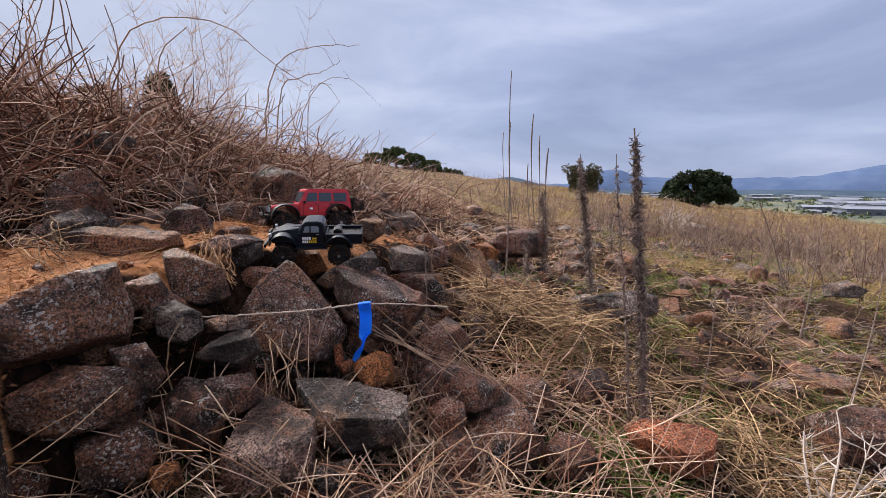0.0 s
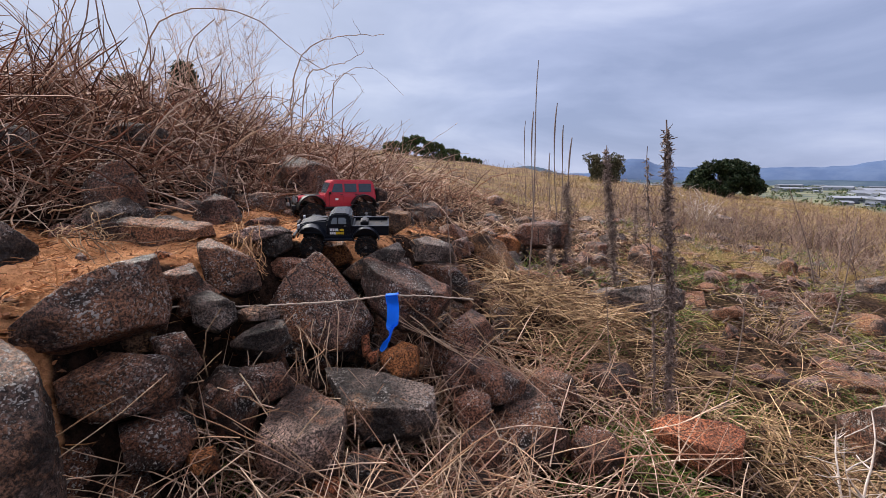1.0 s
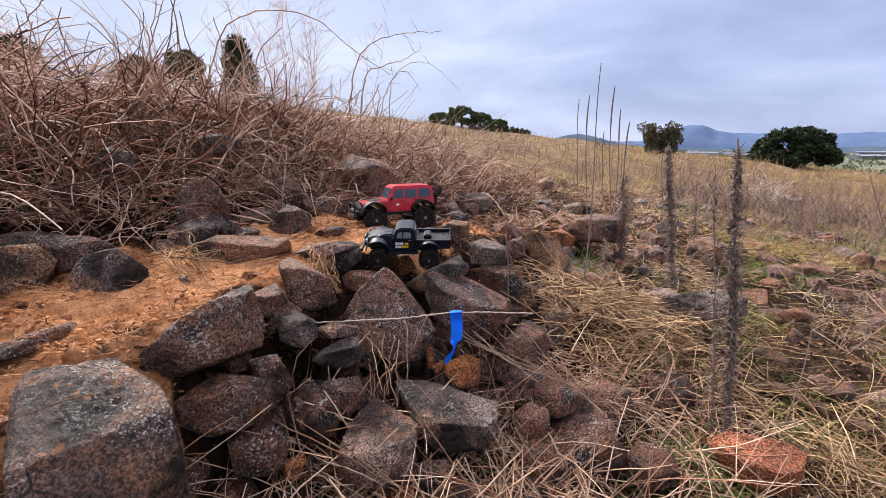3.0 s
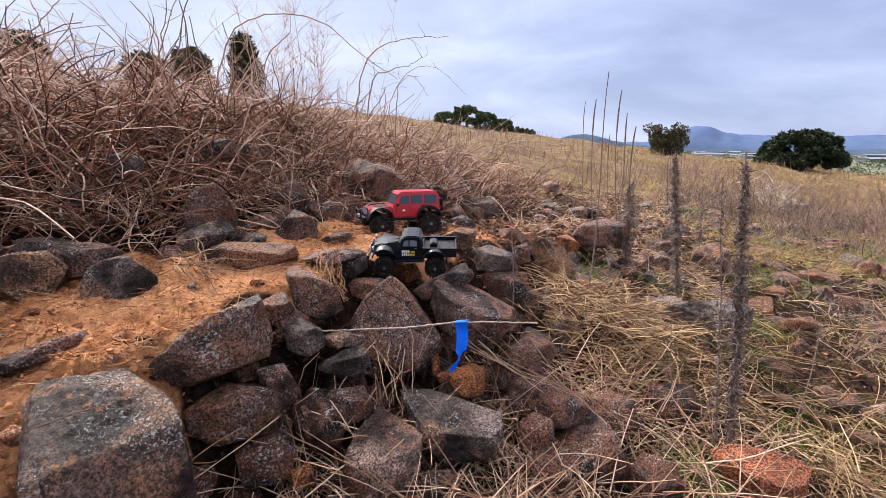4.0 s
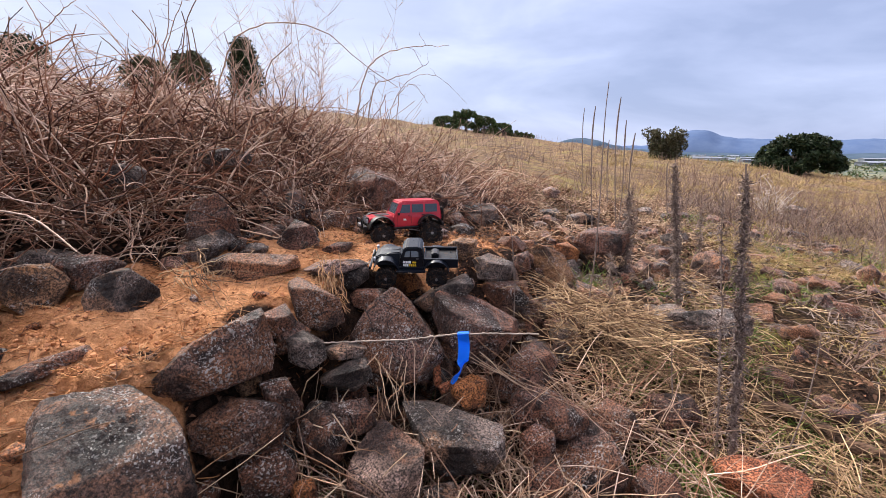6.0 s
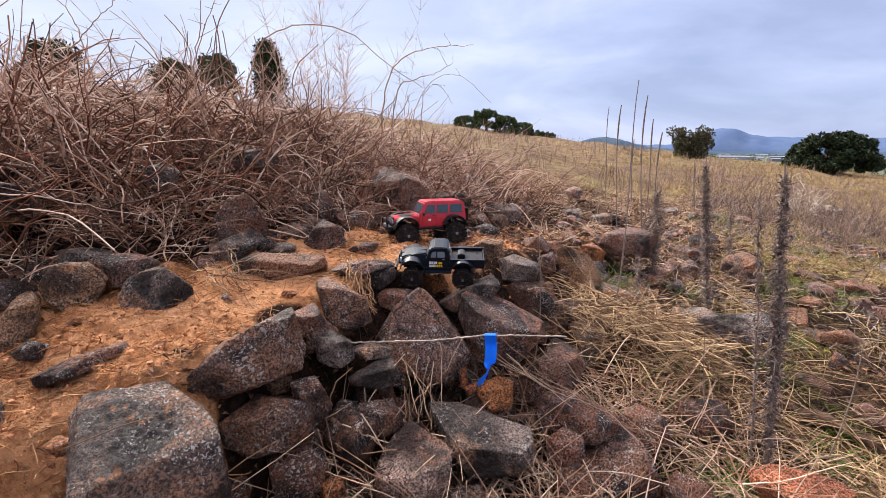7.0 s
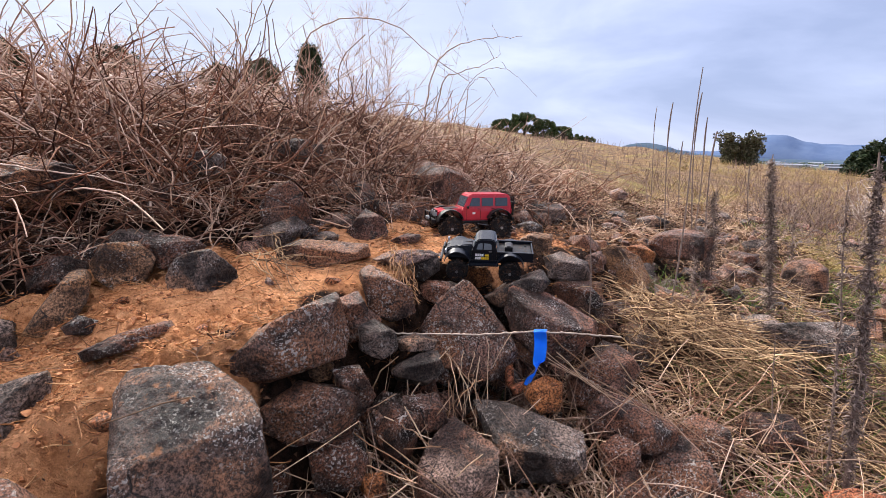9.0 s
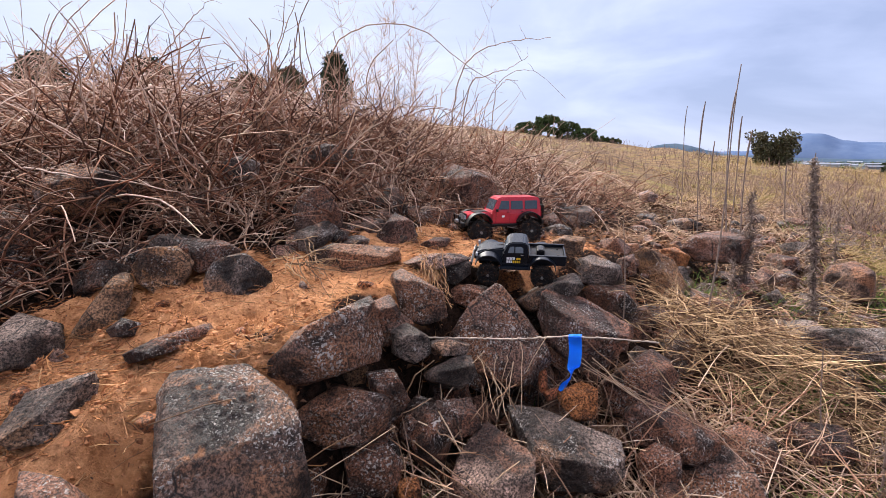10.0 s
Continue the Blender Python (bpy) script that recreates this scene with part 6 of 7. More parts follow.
def pickup():
    """A black model pickup truck of an old style, raised on big tyres. Forward is +x, up z."""
    top = new("model_pickup_truck", None)
    r, w, half, ax = 0.0272, 0.026, 0.048, 0.027
    for x in (0.0665, -0.0665):
        for y in (half, -half):
            wheel(top, x, y, ax, r, w)
        part("axle", tube([(x, -half, ax), (x, half, ax)], 0.0035), m_trim, top)
        part("axle_case", block((0.014, 0.014, 0.012), (x, 0.006, ax), 0.003), m_trim, top)
        for y in (0.028, -0.028):
            part("shock_absorber", tube([(x, y, ax), (x * 0.93, y * 0.9, 0.062)], 0.0032), m_trim, top)
            part("link_rod", tube([(x, y, ax - 0.002), (x * 0.25, y * 0.6, 0.036)], 0.0016), m_steel, top)
    part("chassis", block((0.185, 0.030, 0.012), (0, 0, 0.045), 0.002), m_trim, top)
    part("drive_shaft", tube([(0.06, 0, 0.028), (0, 0, 0.037), (-0.06, 0, 0.028)], 0.002), m_trim, top)
    cab = side_shape([(0.030, 0.046), (0.030, 0.084), (0.026, 0.088), (0.020, 0.113), (0.012, 0.1195), (-0.020, 0.120), (-0.028, 0.114), (-0.031, 0.086), (-0.031, 0.046)], 0.040, 0.003, 0.84, 0.085, 0.12)
    cab_ob = part("cab", cab, m_black, top, "black rounded cab of the pickup")
    cab_ob.scale, cab_ob.location = (1, 1, 0.80), (0, 0, 0.0138)
    for s in (1, -1):
        part("side_window", side_shape([(0.0185, 0.0885), (0.0150, 0.1055), (0.0095, 0.1085), (0.0035, 0.1085), (0.0035, 0.0885)], 0.0012, 0.0006), m_glass, cab_ob, "tinted side window").matrix_basis = pose(0, s * 0.0558, 0.0, s * 10.4, 0, 0)
        part("side_window", side_shape([(0.0005, 0.0885), (0.0005, 0.1085), (-0.014, 0.1085), (-0.019, 0.104), (-0.019, 0.0885)], 0.0012, 0.0006), m_glass, cab_ob, "tinted side window").matrix_basis = pose(0, s * 0.0558, 0.0, s * 10.4, 0, 0)
        part("door_line", block((0.0008, 0.0010, 0.036), (-0.022, s * 0.0400, 0.066), 0.0003), m_trim, cab_ob)
        part("door_handle", block((0.007, 0.0022, 0.0018), (-0.016, s * 0.0412, 0.081), 0.0006), m_steel, cab_ob, "small metal door handle")
    part("windscreen", block((0.0012, 0.056, 0.019), (0.0245, 0, 0.1005), 0.0004, None, Matrix.Rotation(radians(-14), 4, "Y")), m_glass, cab_ob, "tinted split windscreen")
    part("rear_window", block((0.0012, 0.040, 0.014), (-0.0308, 0, 0.1015), 0.0004, None, Matrix.Rotation(radians(6), 4, "Y")), m_glass, cab_ob)
    hood = side_shape([(0.028, 0.052), (0.028, 0.0885), (0.060, 0.0860), (0.090, 0.0805), (0.100, 0.0750), (0.1015, 0.060), (0.099, 0.052)], 0.031, 0.004, 0.72, 0.070, 0.088)
    hood_ob = part("bonnet", hood, m_black, top, "long narrow glossy black bonnet")
    part("bonnet_hinge", tube([(0.030, 0, 0.0895), (0.098, 0, 0.0775)], 0.0011), m_trim, hood_ob)
    part("grille", block((0.004, 0.034, 0.026), (0.1025, 0, 0.066), 0.001), m_trim, top)
    for i in range(5):
        part("grille_bar", block((0.0018, 0.0022, 0.022), (0.1050, -0.012 + 0.006 * i, 0.066), 0.0004), m_steel, top)
    for s in (1, -1):
        part("front_mudguard", band(0.0665, 0.047, 0.0310, 0.0345, s * 0.028, s * 0.054, 8, 172), m_black, top, "black arched front mudguard")
        part("rear_mudguard", band(-0.0665, 0.044, 0.0310, 0.0345, s * 0.036, s * 0.056, 0, 180), m_black, top, "black arched rear mudguard")
        part("headlight", block((0.006, 0.011, 0.011), (0.096, s * 0.040, 0.077), 0.004), m_lamp, top, "clear round headlight")
        part("running_board", block((0.074, 0.015, 0.004), (0.0, s * 0.046, 0.0445), 0.001), m_black, top)
        part("sill", block((0.070, 0.006, 0.010), (0.0, s * 0.0385, 0.049), 0.001), m_black, top)
    part("front_bumper", block((0.006, 0.086, 0.008), (0.110, 0, 0.050), 0.002), m_black, top)
    part("tow_hook", tube([(0.112, 0.02, 0.052), (0.118, 0.02, 0.056), (0.112, 0.02, 0.060)], 0.0012), m_steel, top)
    part("bed_floor", block((0.090, 0.078, 0.004), (-0.0775, 0, 0.056), 0.001), m_black, top)
    for s in (1, -1):
        part("bed_side", block((0.090, 0.0035, 0.024), (-0.0775, s * 0.0385, 0.0645), 0.001), m_black, top)
        part("bed_rail", block((0.092, 0.0060, 0.003), (-0.0775, s * 0.0385, 0.0775), 0.001), m_black, top)
    part("bed_front", block((0.0035, 0.074, 0.024), (-0.0345, 0, 0.0645), 0.001), m_black, top)
    part("tailgate", block((0.0035, 0.076, 0.022), (-0.1215, 0, 0.0645), 0.001), m_black, top)
    part("bed_cover", block((0.083, 0.072, 0.003), (-0.0775, 0, 0.0695), 0.001), m_trim, top, "black cover over the load bed")
    part("load_box", block((0.020, 0.034, 0.018), (-0.062, 0.004, 0.0755), 0.003), m_trim, top, "small dark box in the load bed")
    part("load_strap", block((0.010, 0.030, 0.002), (-0.062, 0.004, 0.0855), 0.0008), m_rim, top)
    for y in (0.020, -0.020):
        part("body_pin", tube([(-0.105, y, 0.056), (-0.105, y, 0.074)], 0.0016), m_trim, top)
    for s in (1,):
        y = s * 0.0412
        for i, wd in enumerate((0.0062, 0.0036, 0.0030, 0.0052)):
            x0 = 0.0215 - (0, 0.0072, 0.0116, 0.0154)[i]
            part("lettering_bar", block((wd, 0.0008, 0.0068), (x0 - wd / 2, y, 0.0685), 0.0002), m_white, top)
        for i in range(7):
            part("lettering_bar", block((0.0038, 0.0008, 0.0066), (0.0196 - 0.0050 * i, y, 0.0595), 0.0002), m_white if i < 3 else m_sun, top)
        part("sun_mark", block((0.010, 0.0008, 0.0050), (-0.0075, y, 0.0680), 0.0018), m_sun, top)
    return tagged(top, "black old-style model pickup truck with big dusty tyres on rocks", "model truck")


truck = pickup()
truck.matrix_world = pose(-0.267, 1.472, -0.0130, -11, 0, 189.6) @ Matrix.Diagonal((0.96, 0.98, 0.93, 1))


def wagon():
    """A red model four-door off-roader with black flares and bumpers. Forward is +x, up z."""
    top = new("model_off_roader", None)
    r, w, half, ax, wb = 0.0350, 0.032, 0.056, 0.0350, 0.080
    for x in (wb, -wb):
        for y in (half, -half):
            wheel(top, x, y, ax, r, w)
        part("axle", tube([(x, -half, ax), (x, half, ax)], 0.004), m_trim, top)
        part("axle_case", block((0.016, 0.016, 0.014), (x, 0.008, ax), 0.003), m_trim, top)
        for y in (0.032, -0.032):
            part("shock_absorber", tube([(x, y, ax), (x * 0.93, y * 0.9, 0.070)], 0.0036), m_trim, top)
            part("link_rod", tube([(x, y, ax - 0.002), (x * 0.25, y * 0.6, 0.042)], 0.0018), m_steel, top)
    part("chassis", block((0.225, 0.034, 0.014), (0, 0, 0.052), 0.002), m_trim, top)
    part("drive_shaft", tube([(0.075, 0, 0.032), (0, 0, 0.044), (-0.075, 0, 0.032)], 0.0022), m_trim, top)
    tub = [(0.040, 0.056), (0.040, 0.092), (0.034, 0.096), (0.018, 0.136), (0.010, 0.140), (-0.108, 0.140), (-0.117, 0.134), (-0.122, 0.098), (-0.122, 0.066)] + arc(-wb, 0.053, 0.039, 155, 25, 9) + [(-0.044, 0.056)]
    body = part("body", side_shape(tub, 0.043, 0.003, 0.86, 0.096, 0.14), m_red, top, "glossy red body with a hard top")
    hood = [(0.038, 0.060), (0.038, 0.094), (0.080, 0.092), (0.112, 0.087), (0.116, 0.082), (0.117, 0.070)] + arc(wb, 0.053, 0.039, 35, 155, 8)
    part("bonnet", side_shape(hood, 0.038, 0.003, 0.92, 0.08, 0.094), m_red, top, "red bonnet")
    part("bonnet_decal", block((0.044, 0.040, 0.0012), (0.068, 0, 0.0935), 0.0004, None, Matrix.Rotation(radians(3), 4, "Y")), m_trim, top, "black panel on the bonnet")
    for s in (1, -1):
        for x0, x1, lean in ((0.019, -0.016, 0.010), (-0.022, -0.060, 0), (-0.067, -0.108, 0)):
            pane = [(x0, 0.103), (x0 - lean, 0.130), (x1, 0.130), (x1, 0.103)]
            part("side_window", side_shape(pane, 0.0012, 0.0006), m_glass_dark, body, "smoked side window").matrix_basis = pose(0, s * 0.0568, 0.0, s * 7.8, 0, 0)
        part("front_flare", band(wb, 0.053, 0.0375, 0.0425, s * 0.036, s * 0.062, 5, 165), m_trim, top, "black plastic wheel flare")
        part("rear_flare", band(-wb, 0.053, 0.0375, 0.0425, s * 0.036, s * 0.062, 15, 175), m_trim, top, "black plastic wheel flare")
        part("rock_slider", block((0.085, 0.010, 0.007), (0, s * 0.047, 0.053), 0.002), m_trim, top)
        part("door_mirror", block((0.006, 0.010, 0.009), (0.024, s * 0.048, 0.100), 0.002), m_trim, top)
        part("headlight", block((0.004, 0.013, 0.013), (0.1195, s * 0.025, 0.078), 0.005), m_lamp, top)
        for x in (-0.012, -0.058):
            part("door_handle", block((0.008, 0.003, 0.002), (x, s * 0.0438, 0.094), 0.0008), m_trim, top)
        for x in (0.026, -0.019, -0.064):
            part("door_line", block((0.0008, 0.0010, 0.036), (x, s * 0.0429, 0.077), 0.0003), m_trim, top)
        part("tail_light", block((0.003, 0.007, 0.013), (-0.1225, s * 0.037, 0.085), 0.001), m_red, top)
    part("windscreen", block((0.0012, 0.068, 0.034), (0.0275, 0, 0.1155), 0.0004, None, Matrix.Rotation(radians(-22), 4, "Y")), m_glass_dark, body, "smoked windscreen")
    part("rear_window", block((0.0012, 0.058, 0.024), (-0.1205, 0, 0.1175), 0.0004, None, Matrix.Rotation(radians(8), 4, "Y")), m_glass_dark, body)
    part("grille", block((0.004, 0.062, 0.026), (0.1175, 0, 0.077), 0.001), m_trim, top)
    for i in range(7):
        part("grille_slot", block((0.002, 0.0028, 0.018), (0.1200, -0.012 + 0.004 * i, 0.078), 0.0004), m_steel, top)
    part("front_bumper", block((0.014, 0.094, 0.014), (0.130, 0, 0.056), 0.003), m_trim, top)
    part("bull_bar", tube([(0.136, -0.032, 0.058), (0.140, -0.026, 0.084), (0.140, 0.026, 0.084), (0.136, 0.032, 0.058)], 0.0024), m_trim, top, "black bull bar")
    part("rear_bumper", block((0.010, 0.088, 0.012), (-0.128, 0, 0.058), 0.003), m_trim, top)
    part("spare_wheel", block((0.016, 0.048, 0.048), (-0.133, 0, 0.090), 0.010), m_tyre, top)
    part("door_mark", block((0.009, 0.0008, 0.006), (0.003, 0.0440, 0.080), 0.0015), m_white, top)
    part("winch", block((0.010, 0.026, 0.010), (0.138, 0, 0.064), 0.002), m_steel, top)
    return tagged(top, "red four-door model off-roader with black flares on the dirt track", "model truck")


jeep = wagon()
jeep.matrix_world = pose(-0.380, 1.800, 0.016, 0, 0, 212) @ Matrix.Diagonal((1.02, 1.0, 0.98, 1))

# ---- the string with the blue marker tape
m_string = plain("weathered_string", (0.40, 0.32, 0.25), 0.9)
m_tape, tt, tb = material("blue_tape", 0.45)
t_n = node(tt, "ShaderNodeTexNoise", {"Vector": node(tt, "ShaderNodeTexCoord").outputs["Object"]}, Scale=50.0, Detail=3.0).outputs["Fac"]
tt.links.new(blend(tt, t_n, (0.003, 0.17, 0.78), (0.01, 0.27, 0.95)), tb.inputs["Base Color"])
line = np.array([(-0.475, 1.10, -0.060), (-0.397, 1.17, -0.078), (-0.320, 1.20, -0.081), (-0.233, 1.222, -0.080), (-0.165, 1.25, -0.078), (-0.117, 1.266, -0.074), (-0.093, 1.268, -0.0735), (-0.024, 1.31, -0.085), (0.064, 1.385, -0.110)])
s = np.linspace(0, 8, 120)
dense = np.stack([np.interp(s, np.arange(9), line[:, i]) for i in range(3)], 1)
dense += np.random.RandomState(4).normal(size=dense.shape) * 0.0007
V, F = strands(dense[None], np.full((1, 120), 0.0017) * np.random.RandomState(5).uniform(0.7, 1.3, (1, 120)), 6, 2)
tagged(new("string", quick_mesh("string", V, F, m_string)), "pale weathered string stretched across the rocks", "string")
bm = bmesh.new()
rows = []
for i in range(25):
    f = i / 24
    z = -0.0725 - 0.121 * f
    wide = 0.0125 - 0.0045 * float(smooth(0.52, 0.62, np.array(f)))
    mid = -0.105 + 0.003 * math.sin(f * 5) - 0.016 * float(smooth(0.6, 1.0, np.array(f)))
    twist = radians(70) * float(smooth(0.48, 0.62, np.array(f))) - radians(45) * float(smooth(0.68, 0.85, np.array(f)))
    if i == 24:
        wide = 0.003
    y = 1.2585 + 0.003 * math.sin(f * 9)
    rows.append([bm.verts.new((mid + e * wide * math.cos(twist), y + e * wide * math.sin(twist), z + 0.0016 * e)) for e in (-1, -0.33, 0.33, 1)])
for a, b in zip(rows, rows[1:]):
    for j in range(3):
        bm.faces.new((a[j], a[j + 1], b[j + 1], b[j]))
loop = [[bm.verts.new((-0.105 + e * 0.0125, 1.2665 - 0.008 * math.cos(a), -0.0735 + 0.0045 * math.sin(a) + 0.0016 * e)) for e in (-1, -0.33, 0.33, 1)] for a in np.linspace(0, math.pi * 1.6, 9)]
for a, b in zip([rows[0]] + loop, loop):
    for j in range(3):
        bm.faces.new((a[j], a[j + 1], b[j + 1], b[j]))
bmesh.ops.solidify(bm, geom=list(bm.faces), thickness=0.0004)
me = bpy.data.meshes.new("marker_tape")
bm.to_mesh(me)
bm.free()
me.materials.append(m_tape)
tagged(new("marker_tape", me), "bright blue plastic marker tape hanging twisted from the string", "tape")

# ---- trees, valley and mountains
m_leaf = straw_material("dark_foliage", (0.008, 0.016, 0.007), (0.030, 0.050, 0.018), (0.045, 0.052, 0.022), 0.6)
m_bush = straw_material("bush_foliage", (0.022, 0.045, 0.014), (0.075, 0.115, 0.035), (0.11, 0.10, 0.04), 0.6)
m_grey_leaf = straw_material("grey_foliage", (0.045, 0.042, 0.024), (0.15, 0.13, 0.075), (0.09, 0.10, 0.045), 0.7)
m_bark = straw_material("tree_bark", (0.05, 0.04, 0.032), (0.12, 0.095, 0.075))


def place(az, dist):
    """A place on the land at a bearing from the camera's start, clockwise from north, and a distance."""
    x, y = dist * math.sin(radians(az)), 0.34 + dist * math.cos(radians(az))
    return x, y, float(ground_z(x, y))


def leaves(centres, radii, count, leaf, seed, lean=0.0):
    """Many small leaf blades round the clump centres."""
    k = np.random.RandomState(seed)
    pick = k.randint(0, len(centres), count)
    d = k.normal(size=(count, 3))
    d /= np.linalg.norm(d, axis=1, keepdims=True)
    c = centres[pick] + d * (radii[pick] * k.uniform(0.35, 1.05, count) ** 0.6)[:, None]
    a, b = k.normal(size=(count, 3)), k.normal(size=(count, 3))
    a[:, 2] += lean
    a /= np.linalg.norm(a, axis=1, keepdims=True)
    b = np.cross(a, b)
    b /= np.linalg.norm(b, axis=1, keepdims=True)
    s = leaf * k.uniform(0.5, 1.4, count)[:, None]
    V = np.stack([c - a * s, c + b * s * 0.45, c + a * s, c - b * s * 0.45], 1).reshape(-1, 3)
    return V, np.arange(count * 4).reshape(-1, 4)


def tree(name, az, dist, base_el, top_el, wide, clumps, count, leaf, mat, label, shape, seed, category="tree"):
    k = np.random.RandomState(seed)
    x, y, _ = place(az, dist)
    z = float(ground_z(x, y)) - 0.1
    top = 0.3 + dist * math.tan(radians(top_el))
    low = max(0.3 + dist * math.tan(radians(base_el)), z + 0.05)
    half = dist * math.tan(radians(wide / 2))
    f = k.uniform(0, 1, clumps) ** 0.9
    if shape == "cone":
        r = half * (1.05 - f) * 0.8
    elif shape == "dome":
        r = half * np.sqrt(np.clip(1 - f ** 2.6, 0.02, 1)) * 1.0
    else:
        r = half * (0.65 + 0.35 * f) * 0.85
    th = k.uniform(0, 2 * np.pi, clumps)
    q = np.sqrt(k.uniform(0.25, 1, clumps))
    c = np.stack([x + r * q * np.cos(th), y + r * q * np.sin(th) * 0.8, low + (top - low) * (0.10 + 0.82 * f)], 1)
    cr = (top - low) * k.uniform(0.10, 0.22, clumps)
    V, F = leaves(c, cr, count, leaf, seed, 0.5 if shape == "fan" else 0.0)
    crown = quick_mesh("crown", V, F, mat)
    trunk_line = np.array([[x, y, z], [x + 0.03 * half, y, z + 0.4 * (top - z)], [x, y, low + 0.75 * (top - low)]])
    limbs = [trunk_line]
    for j in range(7):
        e = c[k.randint(clumps)]
        limbs.append(np.array([trunk_line[1], (trunk_line[1] + e) / 2 + [0, 0, 0.05 * half], e]))
    R = np.array([[1, 0.7, 0.25]] + [[0.5, 0.35, 0.12]] * 7) * half * 0.09
    VT, FT = strands(np.array(limbs), R, 7, seed)
    ob = new(name, None)
    ob.location = (x, y, z)
    for nm, me in (("trunk", quick_mesh("trunk", VT - [x, y, z], FT, m_bark)), ("crown", crown)):
        if nm == "crown":
            me.vertices.foreach_set("co", np.asarray(V - [x, y, z], np.float32).ravel())
        p = new(nm, me)
        p.parent = ob
    return tagged(ob, label, category)


tree("dark_tree", 27.7, 27, -2.1, 1.42, 7.7, 75, 24000, 0.075, m_leaf, "broad dark green tree on the edge of the hill", "dome", 1)
tree("round_shrub", 16.0, 24, -1.5, 1.95, 5.0, 60, 9000, 0.06, m_grey_leaf, "round olive grey shrub with upright twigs", "fan", 2, "shrub")
for i, (az, w, top) in enumerate(((-9.2, 2.6, 3.5), (-6.6, 3.6, 4.1), (-4.4, 2.6, 3.4), (-2.2, 3.0, 2.7), (0.2, 2.6, 1.6))):
    tree("green_bush", az, 26 + i * 0.3, top - 2.0, top, w * 1.25, 40, 6000, 0.06, m_bush, "bright green leafy bush on the skyline of the hill", "dome", 10 + i, "bush")
tree("conifer", -31.5, 42, 4.2, 11.0, 3.6, 50, 9000, 0.13, m_leaf, "dark pointed conifer behind the dry brambles", "cone", 20)
tree("far_tree", -50.3, 42, 3.8, 8.9, 6.0, 46, 9000, 0.14, m_leaf, "dark round tree behind the dry brambles", "dome", 21)
tree("far_tree", -36.8, 46, 4.5, 9.1, 4.2, 40, 7000, 0.14, m_grey_leaf, "brownish round tree behind the dry brambles", "dome", 22)
tree("far_tree", -40.8, 48, 4.0, 8.2, 5.0, 40, 7000, 0.14, m_grey_leaf, "brownish round tree behind the dry brambles", "dome", 23)
tree("far_tree", -58.5, 44, 3.8, 8.3, 5.0, 40, 7000, 0.14, m_leaf, "dark round tree behind the dry brambles", "dome", 24)


# mountains: long ridges across the valley
def ridge(name, dist, height_at, az0, az1, mat, label):
    az = np.radians(np.linspace(az0, az1, 220))
    rows = []
    for f in np.linspace(0, 1, 16):
        h = height_at(np.degrees(az))
        rr = dist * (1 + 0.10 * f)
        zz = -37 + (h * dist + 37) * np.sin(f * np.pi / 2) ** 0.8
        zz = zz + f * (1 - f) * dist * 0.004 * waves(np.degrees(az) * 6, np.full(220, f * 40), 14, 51)
        rows.append(np.stack([rr * np.sin(az), rr * np.cos(az), zz], 1))
    V = np.array(rows).reshape(-1, 3)
    i, j = np.meshgrid(np.arange(15), np.arange(219), indexing="ij")
    F = np.stack([i * 220 + j, i * 220 + j + 1, (i + 1) * 220 + j + 1, (i + 1) * 220 + j], -1).reshape(-1, 4)
    return tagged(new(name, quick_mesh(name, V, F, mat)), label, "mountain", kind="structure")


def hump(az, at, wide, el):
    return math.tan(radians(el)) * np.exp(-((az - at) / wide) ** 2)


# distance haze is painted into the base colour, as blue grey tones
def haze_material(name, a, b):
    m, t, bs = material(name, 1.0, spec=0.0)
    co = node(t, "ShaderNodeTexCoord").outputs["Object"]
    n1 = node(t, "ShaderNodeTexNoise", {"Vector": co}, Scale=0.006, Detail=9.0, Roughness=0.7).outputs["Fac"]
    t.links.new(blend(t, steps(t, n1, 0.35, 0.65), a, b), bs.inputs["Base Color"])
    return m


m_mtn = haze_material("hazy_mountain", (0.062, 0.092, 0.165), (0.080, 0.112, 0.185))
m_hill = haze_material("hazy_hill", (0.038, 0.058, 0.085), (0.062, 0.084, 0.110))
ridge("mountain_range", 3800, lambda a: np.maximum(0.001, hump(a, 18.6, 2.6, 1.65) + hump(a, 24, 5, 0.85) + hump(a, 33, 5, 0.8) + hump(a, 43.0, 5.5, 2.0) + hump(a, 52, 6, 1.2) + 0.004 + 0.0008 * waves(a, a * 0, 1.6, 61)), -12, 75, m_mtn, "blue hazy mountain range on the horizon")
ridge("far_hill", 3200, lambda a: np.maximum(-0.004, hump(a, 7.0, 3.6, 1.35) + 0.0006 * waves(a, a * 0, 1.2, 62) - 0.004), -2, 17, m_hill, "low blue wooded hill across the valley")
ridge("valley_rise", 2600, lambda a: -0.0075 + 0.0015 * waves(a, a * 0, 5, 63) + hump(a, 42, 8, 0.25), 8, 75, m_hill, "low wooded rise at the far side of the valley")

# the town in the valley
m_shed, st, sb = material("shed_wall", 0.7)
s_r = node(st, "ShaderNodeObjectInfo").outputs["Random"]
st.links.new(blend(st, s_r, (0.08, 0.09, 0.11), (0.28, 0.30, 0.33)), sb.inputs["Base Color"])
m_roof, rt, rb = material("shed_roof", 0.55)
r_r = node(rt, "ShaderNodeObjectInfo").outputs["Random"]
rt.links.new(blend(rt, r_r, (0.05, 0.06, 0.08), (0.20, 0.215, 0.25)), rb.inputs["Base Color"])
m_dark, _, db = material("dark_window", 0.3)
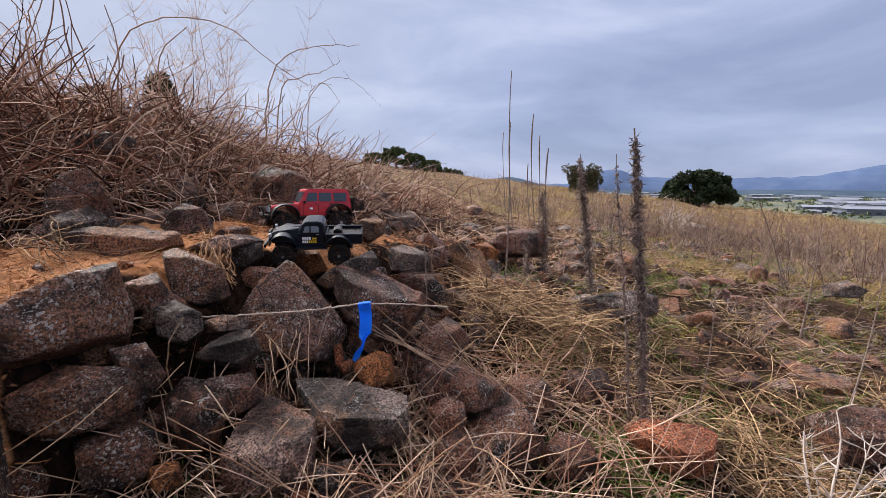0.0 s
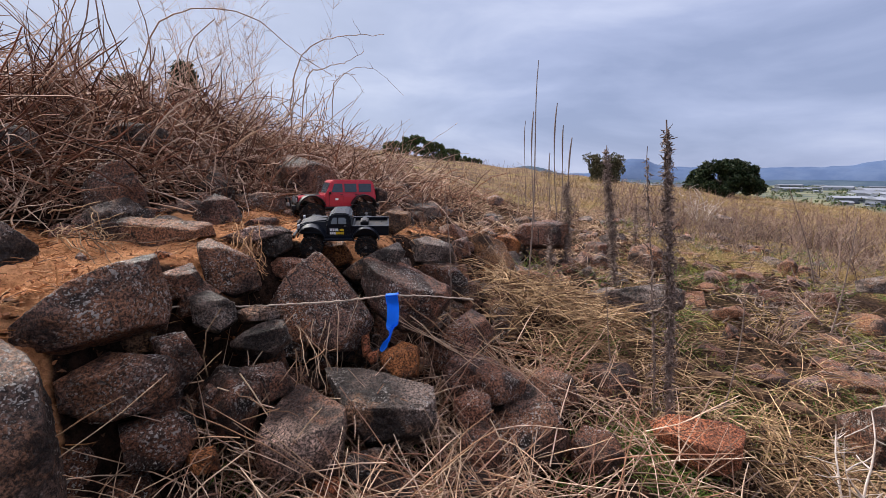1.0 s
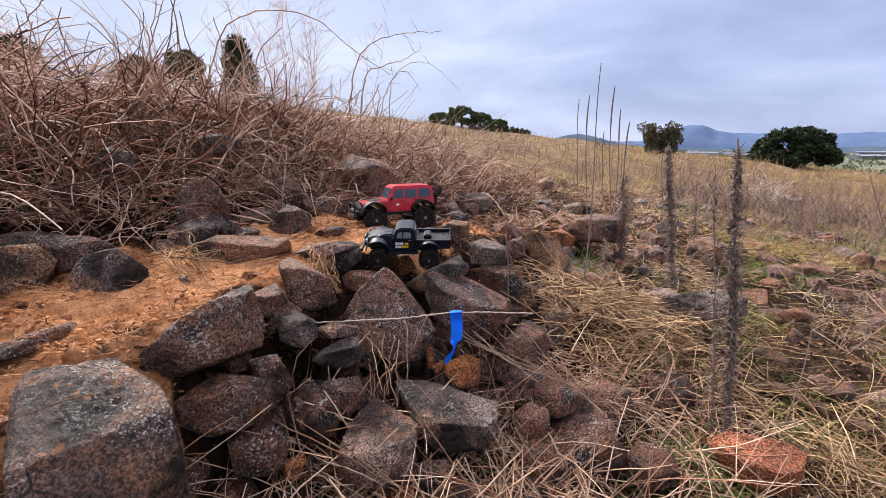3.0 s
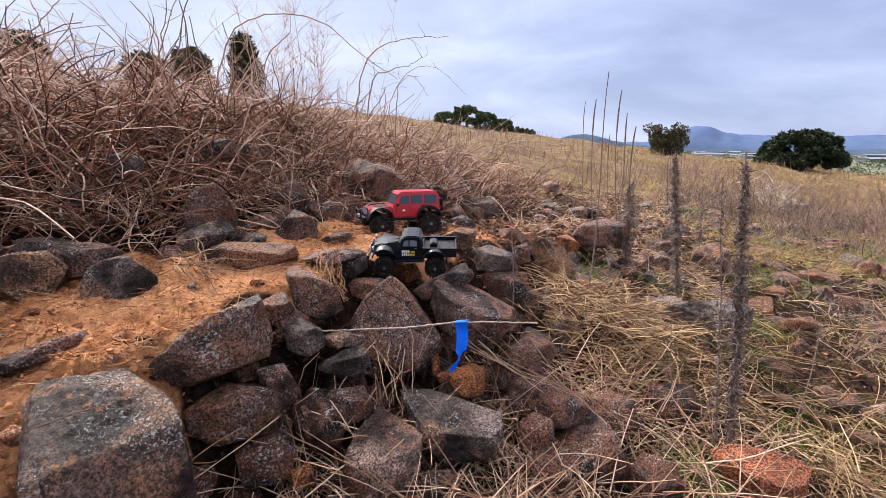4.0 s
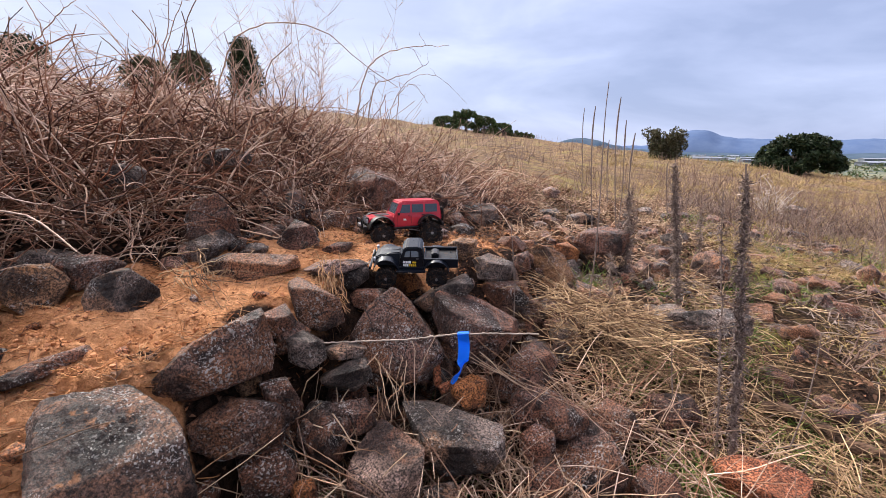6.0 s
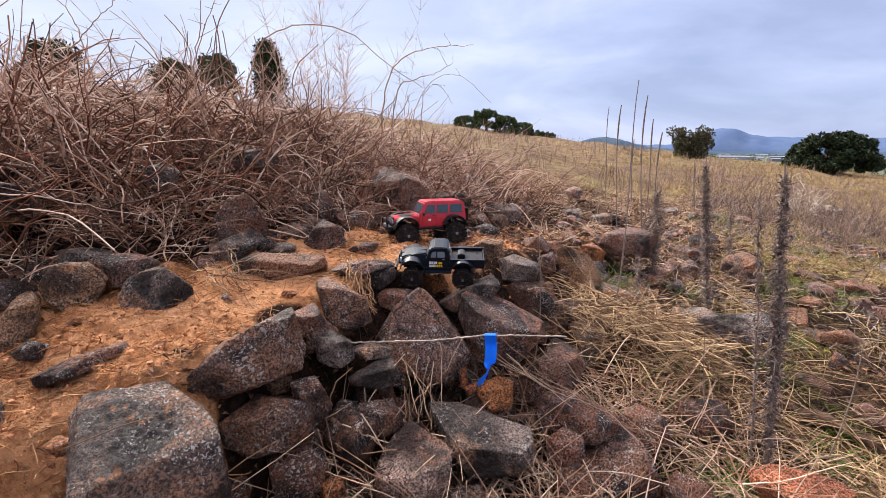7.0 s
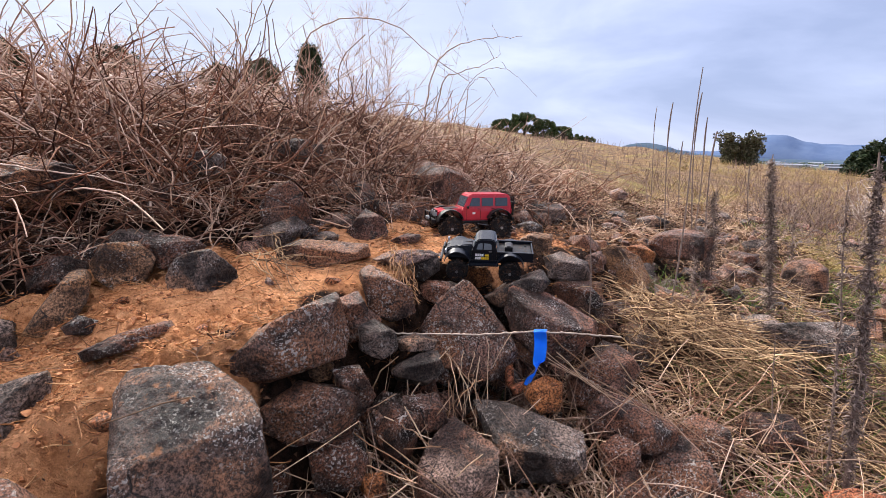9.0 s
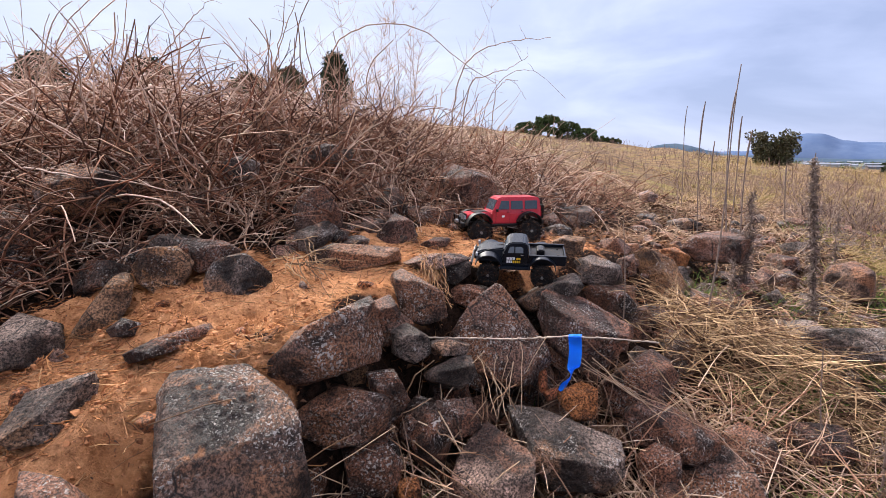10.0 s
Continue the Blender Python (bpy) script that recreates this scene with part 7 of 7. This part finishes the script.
db.inputs["Base Color"].default_value = (0.03, 0.035, 0.045, 1)


def gable(w, d, h, rise):
    v = [(-w, -d, 0), (w, -d, 0), (w, d, 0), (-w, d, 0), (-w, -d, h), (w, -d, h), (w, d, h), (-w, d, h)]
    walls = mesh_of("wall", v, [(0, 1, 5, 4), (1, 2, 6, 5), (2, 3, 7, 6), (3, 0, 4, 7)], m_shed, False)
    o = 1.04
    r = [(-w * o, -d * o, h), (w * o, -d * o, h), (w * o, d * o, h), (-w * o, d * o, h), (-w * o, 0, h + rise), (w * o, 0, h + rise)]
    roof = mesh_of("roof", r, [(0, 1, 5, 4), (2, 3, 4, 5), (0, 4, 3), (1, 2, 5), (3, 2, 1, 0)], m_roof, False)
    return walls, roof


SHED_KINDS = [gable(22, 12, 7, 2.5), gable(38, 16, 9, 3), gable(9, 6, 4, 2.5), gable(60, 22, 9, 2)]
win = mesh_of("window", [(-3, 0, 0), (3, 0, 0), (3, 0, 2.4), (-3, 0, 2.4), (-3, 0.3, 0), (3, 0.3, 0), (3, 0.3, 2.4), (-3, 0.3, 2.4)], [(0, 1, 2, 3), (4, 7, 6, 5), (0, 4, 5, 1), (1, 5, 6, 2), (2, 6, 7, 3), (3, 7, 4, 0)], m_dark, False)
k = np.random.RandomState(77)
for i in range(120):
    if i < 45:
        az, dist = k.uniform(37.5, 50), k.uniform(800, 1500)
        w, r = SHED_KINDS[k.choice([1, 0, 0, 2])]
    else:
        az, dist = k.uniform(13, 52), k.uniform(1500, 2550)
        w, r = SHED_KINDS[k.choice([0, 2, 2, 1])]
    x, y, z = place(az, dist)
    ob = tagged(new("town_building", None), "pale metal roofed building in the distant valley town", "building", "buildings of the valley town")
    ob.matrix_world = pose(x, y, z - 0.3, 0, 0, k.uniform(-25, 25))
    parts_of = [("wall", w), ("roof", r)]
    for nm, me in parts_of:
        p = new(nm, me)
        p.parent = ob
    if dist < 1500:
        for wx in (-12, 0, 12):
            p = new("window", win)
            p.parent = ob
            p.location = (wx, -min(v.co.y for v in w.vertices) * -1 - 0.2, 2.2)
n = 620
az, dist = k.uniform(8, 56, n), 500 + 2000 * k.uniform(0, 1, n) ** 0.8
px, py = dist * np.sin(np.radians(az)), dist * np.cos(np.radians(az))
pz = ground_z(px, py)
cc = np.repeat(np.stack([px, py, pz + 4], 1), 5, 0) + k.normal(size=(n * 5, 3)) * [6, 6, 1.5]
V, F = leaves(cc, k.uniform(2.5, 5, n * 5), 36000, 1.6, 78)
tagged(new("valley_trees", quick_mesh("valley_trees", V, F, m_bush)), "scattered dark trees over the valley floor", "trees", kind="stuff")
